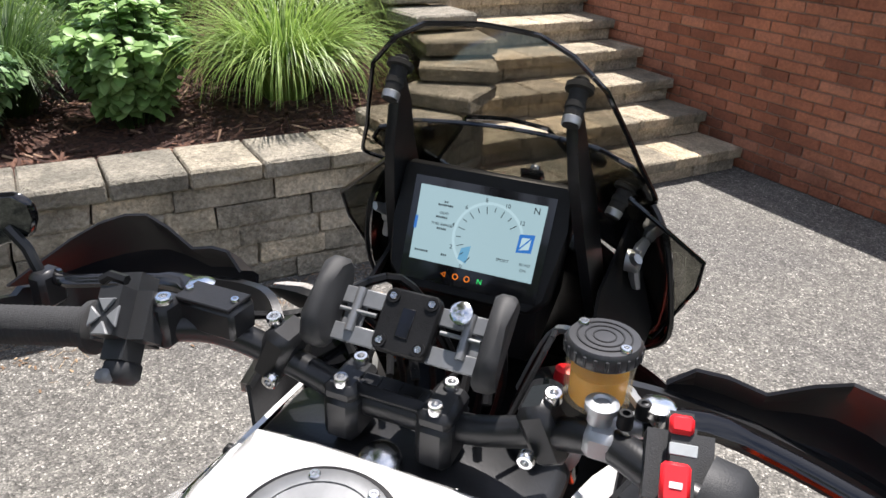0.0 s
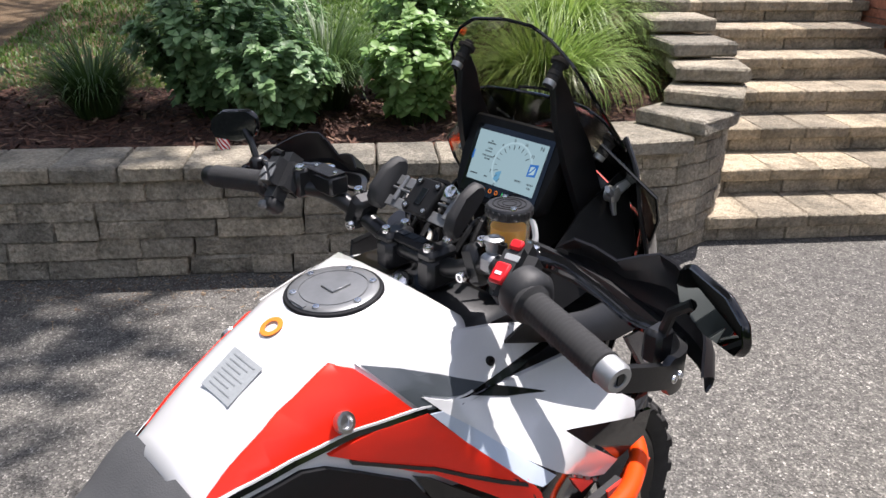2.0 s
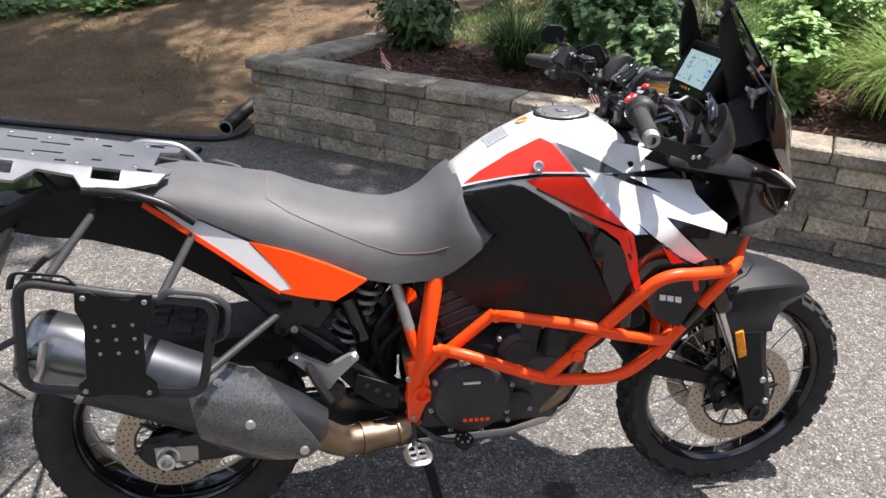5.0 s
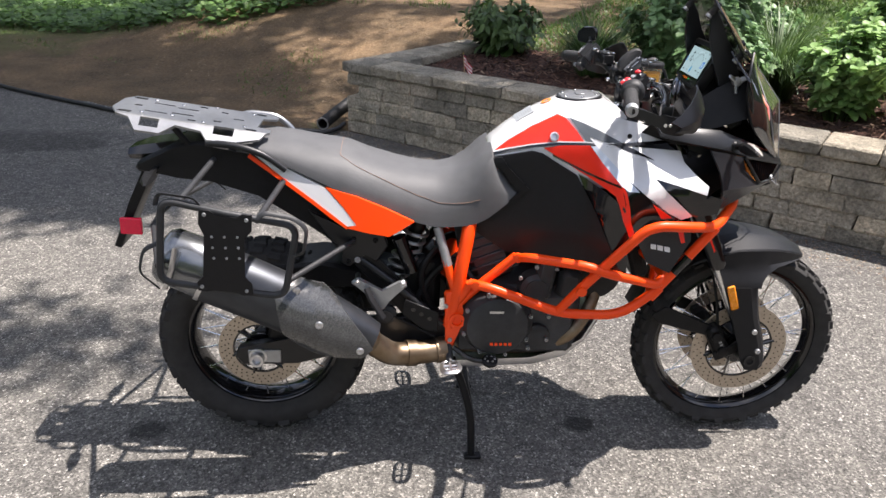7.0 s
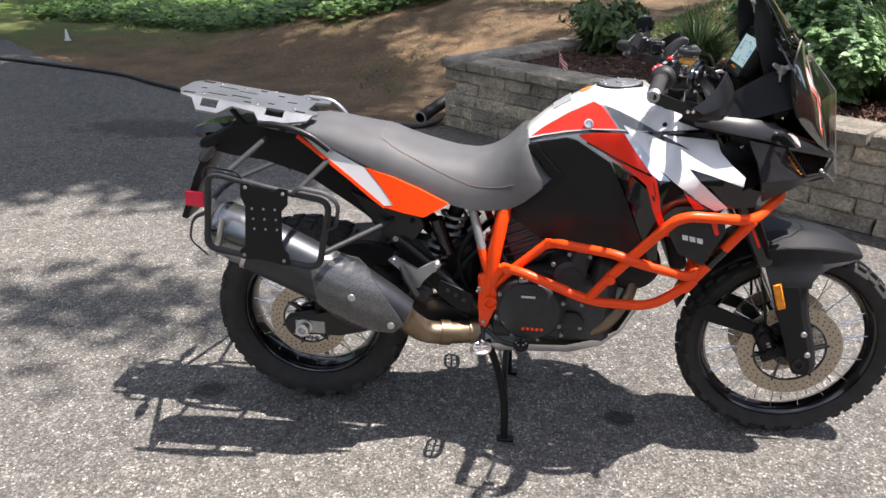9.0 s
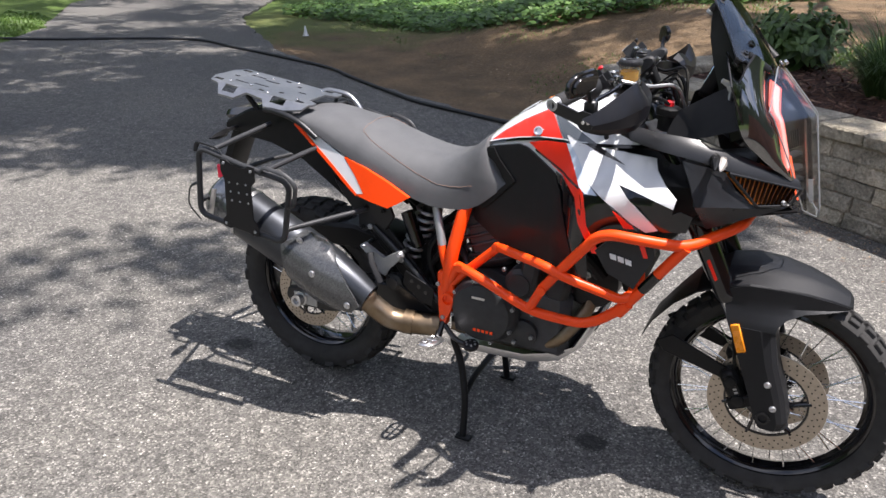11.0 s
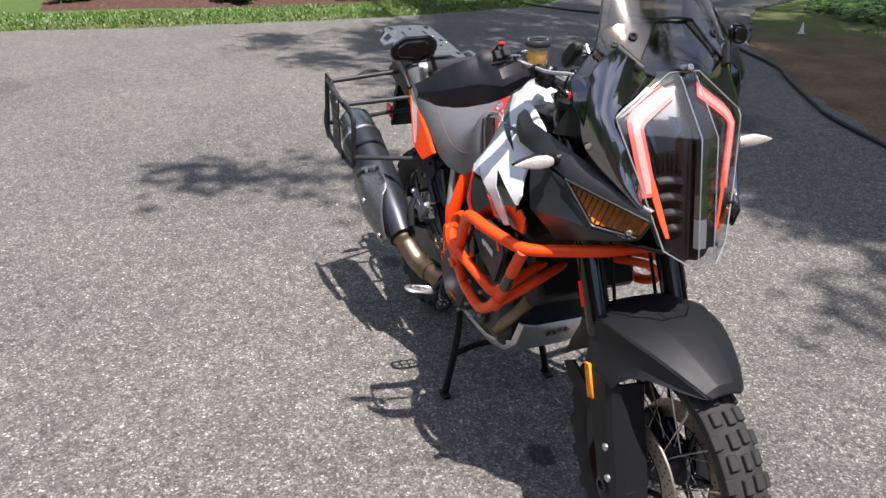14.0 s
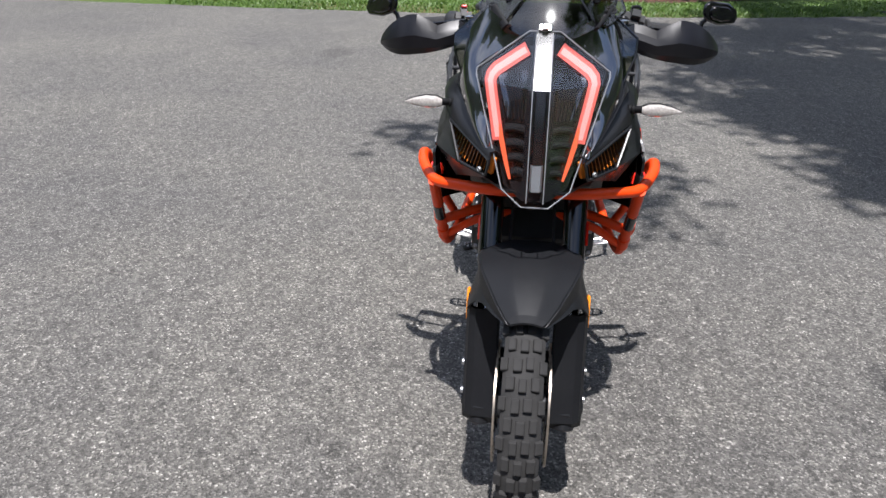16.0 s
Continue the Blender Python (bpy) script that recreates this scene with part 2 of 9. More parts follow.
def rod(bm, p0, p1, r0, r1=None, n=12, caps=True):
    p0, p1 = Vector(p0), Vector(p1)
    a = ring(bm, aim(p0, p1 - p0), r0, n)
    b = ring(bm, aim(p1, p1 - p0), r0 if r1 is None else r1, n)
    bridge(bm, a, b)
    if caps:
        bm.faces.new(a[::-1])
        bm.faces.new(b)


def lathe(bm, p, d, profile, n=24, closed=False):
    """profile: (along, radius) pairs turned about the axis d from p."""
    m = aim(Vector(p), Vector(d))
    rings = [ring(bm, m @ Matrix.Translation((0, 0, a)), max(r, 0.0004), n) for a, r in profile]
    for a, b in zip(rings, rings[1:]):
        bridge(bm, a, b)
    if closed:
        bridge(bm, rings[-1], rings[0])
    else:
        bm.faces.new(rings[0][::-1])
        bm.faces.new(rings[-1])


def rounded(pts, rad, n=5):
    """The points of a bent tube: each inner corner replaced by an arc."""
    pts = [Vector(p) for p in pts]
    out = [pts[0]]
    for a, b, c in zip(pts, pts[1:], pts[2:]):
        u, v = (a - b), (c - b)
        k = min(rad, u.length * 0.45, v.length * 0.45)
        p, q = b + u.normalized() * k, b + v.normalized() * k
        for i in range(n + 1):
            t = i / n
            out.append(p.lerp(b, t).lerp(b.lerp(q, t), t))
    return out + [pts[-1]]


def sweep(bm, pts, r, n=10, caps=True, flat=1.0):
    pts = [Vector(p) for p in pts]
    t = (pts[1] - pts[0]).normalized()
    up = t.orthogonal().normalized()
    rings = []
    for i, p in enumerate(pts):
        a = pts[max(i - 1, 0)]
        b = pts[min(i + 1, len(pts) - 1)]
        t2 = (b - a).normalized()
        up = (up - t2 * up.dot(t2)).normalized()
        s = t2.cross(up)
        rr = r[i] if isinstance(r, (list, tuple)) else r
        rings.append([bm.verts.new(p + up * (rr * math.cos(2 * math.pi * k / n)) + s * (rr * flat * math.sin(2 * math.pi * k / n))) for k in range(n)])
    for a, b in zip(rings, rings[1:]):
        bridge(bm, a, b)
    if caps:
        bm.faces.new(rings[0][::-1])
        bm.faces.new(rings[-1])


def tube(name, pts, r, material, parent, rad=0.05, n=10, label=""):
    bm = bmesh.new()
    sweep(bm, rounded(pts, rad) if len(pts) > 2 else pts, r, n)
    return part(name, bm, material, parent, label)


def spline(pts, n=6):
    """A smooth line through the points."""
    pts = [Vector(p) for p in pts]
    out = []
    for i in range(len(pts) - 1):
        p0, p1, p2, p3 = pts[max(i - 1, 0)], pts[i], pts[i + 1], pts[min(i + 2, len(pts) - 1)]
        for k in range(n):
            t = k / n
            out.append(0.5 * (2 * p1 + (p2 - p0) * t + (2 * p0 - 5 * p1 + 4 * p2 - p3) * t * t + (3 * p1 - p0 - 3 * p2 + p3) * t ** 3))
    return out + [pts[-1]]


def loft(bm, sections, closed=True, caps=True):
    rows = [[bm.verts.new(p) for p in s] for s in sections]
    n = len(rows[0])
    for a, b in zip(rows, rows[1:]):
        for i in range(n if closed else n - 1):
            bm.faces.new((a[i], a[(i + 1) % n], b[(i + 1) % n], b[i]))
    if caps and closed:
        bm.faces.new(rows[0][::-1])
        bm.faces.new(rows[-1])
    return rows


def slab(bm, poly, thick, to3, bevel=0.0):
    """A flat outline of (u, v) pairs with a thickness, laid into space by to3(u, v, w)."""
    lo = [bm.verts.new(to3(u, v, 0.0)) for u, v in poly]
    hi = [bm.verts.new(to3(u, v, thick)) for u, v in poly]
    fs = [bm.faces.new(lo[::-1]), bm.faces.new(hi)]
    n = len(poly)
    for i in range(n):
        fs.append(bm.faces.new((lo[i], lo[(i + 1) % n], hi[(i + 1) % n], hi[i])))
    if bevel:
        es = list({e for f in fs for e in f.edges})
        bmesh.ops.bevel(bm, geom=es, offset=bevel, segments=1, affect="EDGES")
    bmesh.ops.recalc_face_normals(bm, faces=bm.faces)


def skin(bm, poly, surf, thick, step=0.03):
    """A panel: a side outline of (x, z) pairs cut into a grid and pressed onto the side surf(x, z), with a thickness inwards."""
    f = bm.faces.new([bm.verts.new((u, 0.0, v)) for u, v in poly])
    us, vs = [u for u, _ in poly], [v for _, v in poly]
    for ax, lo, hi in ((0, min(us), max(us)), (2, min(vs), max(vs))):
        k = math.ceil(lo / step)
        while k * step < hi:
            co, no = [0, 0, 0], [0, 0, 0]
            co[ax], no[ax] = k * step, 1
            bmesh.ops.bisect_plane(bm, geom=list(bm.verts) + list(bm.edges) + list(bm.faces), plane_co=co, plane_no=no)
            k += 1
    top = list(bm.verts)
    faces = list(bm.faces)
    r = bmesh.ops.extrude_face_region(bm, geom=faces)["geom"]
    low = [v for v in r if isinstance(v, bmesh.types.BMVert)]
    lowset = set(low)
    for v in bm.verts:
        y = surf(v.co.x, v.co.z)
        s = 1 if y >= 0 else -1
        v.co.y = y - s * thick if v in lowset else y
    bmesh.ops.recalc_face_normals(bm, faces=bm.faces)


# ---- the drive, the ground and the walls ----
D = Vector((0.793, -0.609, 0))   # along the garden wall and the steps
U = Vector((0.609, 0.793, 0))    # up the steps
CORNER = Vector((-0.01, 3.885, 0))
WALL_TOP = 0.56


def at(o, a, b, z=0.0):
    """A place a metres along D and b metres along U from o."""
    return o + D * a + U * b + Vector((0, 0, z))


def verge(y):
    """Where the drive's far edge lies at y."""
    return float(np.interp(y, [-13, -8, -4, -1, 1.6, 3.4, 5.1, 6.4, 9.6, 16.5, 23], [-9.2, -8.6, -8.3, -8.25, -8.4, -8.7, -9.2, -10.1, -13.3, -17.0, -22.0]))


def ground_height(x, y):
    p = Vector((x, y, 0)) - CORNER
    b, a = p.dot(U), p.dot(D)
    h = -0.035
    if a <= 0.1:
        if b > 0.25:
            k = min(1.0, max(0.0, (b - 0.25) / 3.0)) * min(1.0, max(0.0, (7.5 + a) / 3.0))
            h = -0.035 + 0.7 * k * k * (3 - 2 * k)
    elif a < 3.9:
        h = float(np.interp(b, [-0.3, 0.0, 0.8, 1.5, 2.1, 6.0], [-0.035, -0.2, -0.2, 0.40, 0.53, 1.0]))
    else:
        h = float(np.interp(b, [-1.2, -0.6, 5.8, 6.4], [-0.035, -0.25, -0.25, 1.0]))
    if b > 6:
        h += min(4.0, (b - 6) * 0.16) * min(1, max(0, (9 + a) / 4))
    edge = verge(y)
    if x < edge:
        h = max(h, min(0.05, (edge - x) * 0.2 - 0.03))
    return h + 0.015 * noise.noise(Vector((x * 1.3, y * 1.3, 0)))


bm = bmesh.new()
xs = [-400, -150, -60, -36, -28] + [-24 + 0.5 * i for i in range(30)] + [-9 + 0.3 * i for i in range(44)] + [4.2 + 0.5 * i for i in range(28)] + [20, 26, 40, 80, 200, 400]
ys = [-400, -150, -60, -30, -20, -14] + [-10 + 0.5 * i for i in range(24)] + [2 + 0.3 * i for i in range(34)] + [12.2 + 0.5 * i for i in range(24)] + [26, 30, 40, 80, 200, 400]
grid = [[bm.verts.new((x, y, ground_height(x, y) if abs(x) < 60 and abs(y) < 60 else ground_height(max(-60, min(60, x)), max(-60, min(60, y))))) for y in ys] for x in xs]
for i in range(len(xs) - 1):
    for j in range(len(ys) - 1):
        bm.faces.new((grid[i][j], grid[i + 1][j], grid[i + 1][j + 1], grid[i][j + 1]))
ground = part("ground", bm, M["earth"], None, smooth=180)
tagged(ground, "brown soil bank and green lawn round the drive", "ground", kind="structure")

# the drive: a sheet with an uneven edge
outline = [(-0.03, 3.9), (-1.2, 4.1), (-2.3, 4.62), (-3.7, 5.45), (-4.9, 6.1), (-6.4, 7.4), (-8.1, 9.0), (-9.8, 12.0), (-12.5, 17.5), (-17, 24),
           (-22, 23), (-17, 16.5), (-13.3, 9.6), (-10.1, 6.4), (-9.2, 5.1), (-8.7, 3.4), (-8.4, 1.6), (-8.25, -1.0), (-8.3, -4.0), (-8.6, -8.0), (-9.2, -13), (4.0, -13), (6.6, -6)]
outline += [(p.x, p.y) for p in (at(Vector((5.62, -0.19, 0)), 0.12, 0.2), at(CORNER, 5.2, 0.5), at(CORNER, 4.75, 0.3), at(CORNER, 4.4, 0.1), at(CORNER, 3.9, 0.1))]
bm = bmesh.new()
pts = []
for i, a in enumerate(outline):
    b = outline[(i + 1) % len(outline)]
    a, b = Vector((*a, 0)), Vector((*b, 0))
    n = max(1, int((b - a).length / 0.12))
    for k in range(n):
        p = a.lerp(b, k / n)
        w = 0.05 if i < 21 and i > 0 else 0.0
        p += Vector((noise.noise(p * 2.1), noise.noise(p * 2.1 + Vector((9, 3, 1))), 0)) * w * 2 + Vector((noise.noise(p * 9), noise.noise(p * 9 + Vector((5, 5, 5))), 0)) * w
        pts.append(p)
top = [bm.verts.new(p) for p in pts]
low = [bm.verts.new(p - Vector((0, 0, 0.06))) for p in pts]
bm.faces.new(top)
for i in range(len(top)):
    j = (i + 1) % len(top)
    bm.faces.new((top[i], low[i], low[j], top[j]))
bmesh.ops.triangulate(bm, faces=bm.faces)
bmesh.ops.recalc_face_normals(bm, faces=bm.faces)
drive = part("road", bm, M["asphalt"], None, smooth=False)
tagged(drive, "worn grey asphalt drive with pale stone chips", "drive", kind="structure")


def block_mesh(name, w, d, h, material, bevel=0.009, rough=0.0085, seed=0):
    """A split-faced block standing on z = 0, its face towards -y."""
    bm = bmesh.new()
    box(bm, (0, 0, h / 2), (w, d, h), 0)
    bmesh.ops.bevel(bm, geom=list(bm.edges), offset=bevel, segments=1, affect="EDGES")
    rnd = random.Random(seed)
    for v in bm.verts:
        v.co += Vector((rnd.uniform(-1, 1), rnd.uniform(-1, 1), rnd.uniform(-0.6, 0.6))) * rough
    return mesh_of(name, bm, material)


wall_garden = tagged(new("wall_garden"), "retaining wall of grey split concrete blocks with flat cap stones", "wall", kind="structure")
ARC_R = 0.70
ARC_S = 4.42
ARC_C = at(CORNER, ARC_S, ARC_R)


def wall_path(s):
    """The place on the wall's face s metres from its corner, and its outward direction."""
    if s < ARC_S:
        return at(CORNER, s, 0), -U
    a = (s - ARC_S) / ARC_R
    if a < math.pi / 2:
        o = -U * math.cos(a) + D * math.sin(a)
        return ARC_C + o * ARC_R, o
    return ARC_C + D * ARC_R + U * (s - ARC_S - ARC_R * math.pi / 2), D


rnd = random.Random(4)
BLOCKS = [block_mesh("block", w, 0.20, 0.097, M["wall_stone"], seed=i) for i, w in enumerate((0.19, 0.24, 0.29, 0.34, 0.40))]
BW = (0.19, 0.24, 0.29, 0.34, 0.40)
CAPS = [block_mesh("cap_stone", 0.287, 0.33, 0.075, M["cap_stone"], 0.01, 0.005, seed=20 + i) for i in range(4)]
NARROW = [block_mesh("cap_stone", 0.19, 0.33, 0.075, M["cap_stone"], 0.01, 0.005, seed=30 + i) for i in range(3)]


def face_pose(p, o, z, depth, tilt=0.0):
    """A pose whose -y looks along o, set back by half its depth."""
    ang = math.atan2(o.y, o.x) + math.pi / 2
    return Matrix.Translation(p - o * (depth / 2) + Vector((0, 0, z))) @ Matrix.Rotation(ang + tilt, 4, "Z")


# heights of the cap along the wall: level, then rising one course at a time beside the steps
RISE = [(4.31, 0.485), (4.66, 0.57), (5.0, 0.645), (5.25, 0.725), (5.5, 0.815), (5.8, 0.905), (6.1, 0.995), (6.6, 1.06), (7.6, 1.06)]


def top_at(s):
    for end, z in RISE:
        if s < end:
            return z
    return RISE[-1][1]


for c in range(11):
    z = c * 0.097
    s = rnd.uniform(-0.15, 0.0) if c % 2 else 0.0
    while s < 7.5:
        i = rnd.randrange(5)
        if s > 4.0:
            i = rnd.choice((0, 1))
        w = BW[i]
        mid = s + w / 2
        if 0 < mid and z + 0.09 <= top_at(mid) + 0.035:
            p, o = wall_path(max(mid, w / 2))
            share("block", BLOCKS[i], wall_garden, face_pose(p + o * rnd.uniform(-0.004, 0.004), o, z, 0.20))
        s += w + 0.004
    # the short return at the corner
    s = rnd.uniform(0.02, 0.12) + 0.2
    while s < 1.7 and z < 0.48:
        i = rnd.randrange(5)
        p = at(CORNER, 0, s + BW[i] / 2)
        share("block", BLOCKS[i], wall_garden, face_pose(p, -D, z, 0.20))
        s += BW[i] + 0.004
s = -0.03
while s < 4.1:
    p, o = wall_path(s + 0.1435)
    share("cap_stone", rnd.choice(CAPS), wall_garden, face_pose(p + o * 0.025, o, 0.485, 0.33))
    s += 0.291
s = 0.31
while s < 1.6:
    share("cap_stone", rnd.choice(CAPS), wall_garden, face_pose(at(CORNER, -0.025, s + 0.1435), -D, 0.485, 0.33))
    s += 0.291
for (s0, _), (s1, z) in zip(RISE, RISE[1:]):
    p, o = wall_path((s0 + s1) / 2 + 0.02)
    m = face_pose(p + o * 0.03, o, z, 0.33, rnd.uniform(-0.05, 0.05))
    share("cap_stone", rnd.choice(CAPS), wall_garden, m @ Matrix.Diagonal((1.25, 1.15, 1, 1)))

# steps
steps = tagged(new("steps"), "seven broad steps of tan concrete paving stones in sunlight", "steps", kind="structure")
STEP0 = at(CORNER, 4.66, 0.2)
RISER, TREAD = 0.15, 0.335
SM = [block_mesh("step_stone", 0.30, 0.40, 0.07, M["step_stone"], 0.008, 0.004, seed=50 + i) for i in range(5)]
RM = [block_mesh("riser_block", 0.37, 0.30, 0.082, M["wall_stone"], 0.006, 0.004, seed=60 + i) for i in range(3)]
for k in range(7):
    b = 0.185 + k * TREAD
    left = (4.62, 4.82, 4.93, 4.96, 4.96, 4.96, 4.96)[k]
    n = round((6.93 - left) / 0.304)
    w = (6.93 - left) / n
    for i in range(n):
        m = face_pose(at(CORNER, left + (i + 0.5) * w, b), -U, k * RISER + 0.08, 0.40)
        share("step_stone", rnd.choice(SM), steps, m @ Matrix.Diagonal(((w - 0.004) / 0.30, 1, 1, 1)))
    n = round((6.91 - left) / 0.374)
    w = (6.91 - left) / n
    for i in range(n):
        m = face_pose(at(CORNER, left + (i + 0.5) * w, b + 0.03), -U, k * RISER, 0.30)
        share("riser_block", rnd.choice(RM), steps, m @ Matrix.Diagonal(((w - 0.004) / 0.37, 1, 1, 1)))
# paved landing at the head of the steps
for i in range(9):
    for j in range(9):
        share("step_stone", SM[(i * 3 + j) % 5], steps, face_pose(at(CORNER, 4.3 + 0.304 * i + 0.15, 0.185 + 7 * TREAD + 0.404 * j), -U, 7 * RISER - 0.075, 0.40))

# brick wall: bricks with recessed mortar
wall_brick = tagged(new("wall_brick"), "tall wall of weathered red brick beside the steps", "wall", kind="structure")
BR0 = Vector((5.62, -0.19, 0))
BL, BH = 0.203, 0.067
WALL_H = 1.62
bm = bmesh.new()
box(bm, (0, 0, 0), (10.5, 0.2, WALL_H), 0)
core = part("mortar_core", bm, M["mortar"], wall_brick, smooth=False)
core.matrix_local = face_pose(at(BR0, 0.008, 1.0), -D, WALL_H / 2, 0.2)
BRM = [block_mesh("brick", BL - 0.009, 0.05, BH - 0.009, M["brick"], 0.004, 0.0018, seed=80 + i) for i in range(4)]
joined = bmesh.new()
count = 0
for c in range(int(WALL_H / BH)):
    for i in range(-21, 30):
        b = i * BL + (BL / 2 if c % 2 else 0)
        z = c * BH
        m = face_pose(at(BR0, rnd.uniform(-0.003, 0.002), b), -D, z + 0.004, 0.05)
        if -1.45 < b < 0.9 and count < 300:
            share("brick", rnd.choice(BRM), wall_brick, m)
            count += 1
        else:
            vs = bmesh.ops.create_cube(joined, size=1.0)["verts"]
            for v in vs:
                v.co = m @ Vector((v.co.x * (BL - 0.009), v.co.y * 0.05, (v.co.z + 0.5) * (BH - 0.009)))
tagged(part("bricks", joined, M["brick"], wall_brick, smooth=False), kind="stuff")


# ---- the motorcycle ----
def smoke_glass(name, tint, gloss=0.06, face_on=0.035):
    k = Mat(name)
    tr = k.t.nodes.new("ShaderNodeBsdfTransparent")
    tr.inputs[0].default_value = (*tint, 1)
    gl = k.t.nodes.new("ShaderNodeBsdfGlossy")
    gl.inputs["Roughness"].default_value = gloss
    lw = k.node("ShaderNodeLayerWeight", Blend=0.5)
    face = k.maths("ADD", k.maths("MULTIPLY", k.maths("POWER", lw.outputs["Facing"], 4.0), 0.75), face_on)
    mx = k.t.nodes.new("ShaderNodeMixShader")
    k.link(face, mx.inputs[0])
    k.link(tr.outputs[0], mx.inputs[1])
    k.link(gl.outputs[0], mx.inputs[2])
    k.link(mx.outputs[0], k.t.nodes["Material Output"].inputs[0])
    return k.m


def glow(name, colour, strength, base=(0.02, 0.02, 0.02)):
    k = Mat(name, base, 0.15)
    k.b.inputs["Emission Color"].default_value = (*colour, 1)
    k.b.inputs["Emission Strength"].default_value = strength
    return k.m


def seat_vinyl():
    k = Mat("seat_vinyl", rough=0.58)
    k.b.inputs["Specular IOR Level"].default_value = 0.3
    k.set("Base Color", k.ramp(k.noise(14, 5), [(0.3, (0.078, 0.079, 0.082)), (0.7, (0.096, 0.097, 0.10))]))
    k.set("Roughness", k.ramp(k.noise(5, 4), [(0.3, (0.5,) * 3), (0.7, (0.66,) * 3)]))
    k.bump(k.voronoi(420), 0.25, 0.001)
    return k.m


def carbon_weave():
    k = Mat("carbon_weave", rough=0.25)
    w = k.ramp(k.voronoi(420, out="Color"), [(0.2, (0.018, 0.019, 0.02)), (0.8, (0.075, 0.078, 0.08))])
    k.set("Base Color", k.mix(0.4, w, k.ramp(k.noise(20, 4), [(0.3, (0.03, 0.031, 0.032)), (0.7, (0.06, 0.062, 0.063))])))
    k.b.inputs["Coat Weight"].default_value = 0.6
    k.b.inputs["Coat Roughness"].default_value = 0.088
    return k.m


def heat_steel():
    k = Mat("heat_steel", rough=0.44, metal=1.0)
    k.set("Base Color", k.ramp(k.noise(9, 4), [(0.25, (0.13, 0.09, 0.055)), (0.5, (0.22, 0.165, 0.11)), (0.75, (0.30, 0.26, 0.215))]))
    k.set("Roughness", k.ramp(k.noise(30, 5), [(0.3, (0.34,) * 3), (0.7, (0.55,) * 3)]))
    return k.m


def milky_pot():
    """Thin cloudy plastic: mostly clear, partly scattering."""
    k = Mat("pot_plastic", (0.85, 0.80, 0.66), 0.3)
    tl = k.t.nodes.new("ShaderNodeBsdfTranslucent")
    tl.inputs[0].default_value = (0.9, 0.84, 0.68, 1)
    tr = k.t.nodes.new("ShaderNodeBsdfTransparent")
    tr.inputs[0].default_value = (0.98, 0.95, 0.88, 1)
    a, b = k.t.nodes.new("ShaderNodeMixShader"), k.t.nodes.new("ShaderNodeMixShader")
    a.inputs[0].default_value, b.inputs[0].default_value = 0.5, 0.84
    k.link(k.b.outputs[0], a.inputs[1])
    k.link(tl.outputs[0], a.inputs[2])
    k.link(a.outputs[0], b.inputs[1])
    k.link(tr.outputs[0], b.inputs[2])
    k.link(b.outputs[0], k.t.nodes["Material Output"].inputs[0])
    return k.m


def amber_fluid():
    """Light passes through the fluid from all sides."""
    k = Mat("brake_fluid", (0.98, 0.55, 0.06), 0.2)
    tr = k.t.nodes.new("ShaderNodeBsdfTranslucent")
    tr.inputs[0].default_value = (1.0, 0.74, 0.22, 1)
    mx = k.t.nodes.new("ShaderNodeMixShader")
    mx.inputs[0].default_value = 0.55
    k.link(k.b.outputs[0], mx.inputs[1])
    k.link(tr.outputs[0], mx.inputs[2])
    k.link(mx.outputs[0], k.t.nodes["Material Output"].inputs[0])
    return k.m


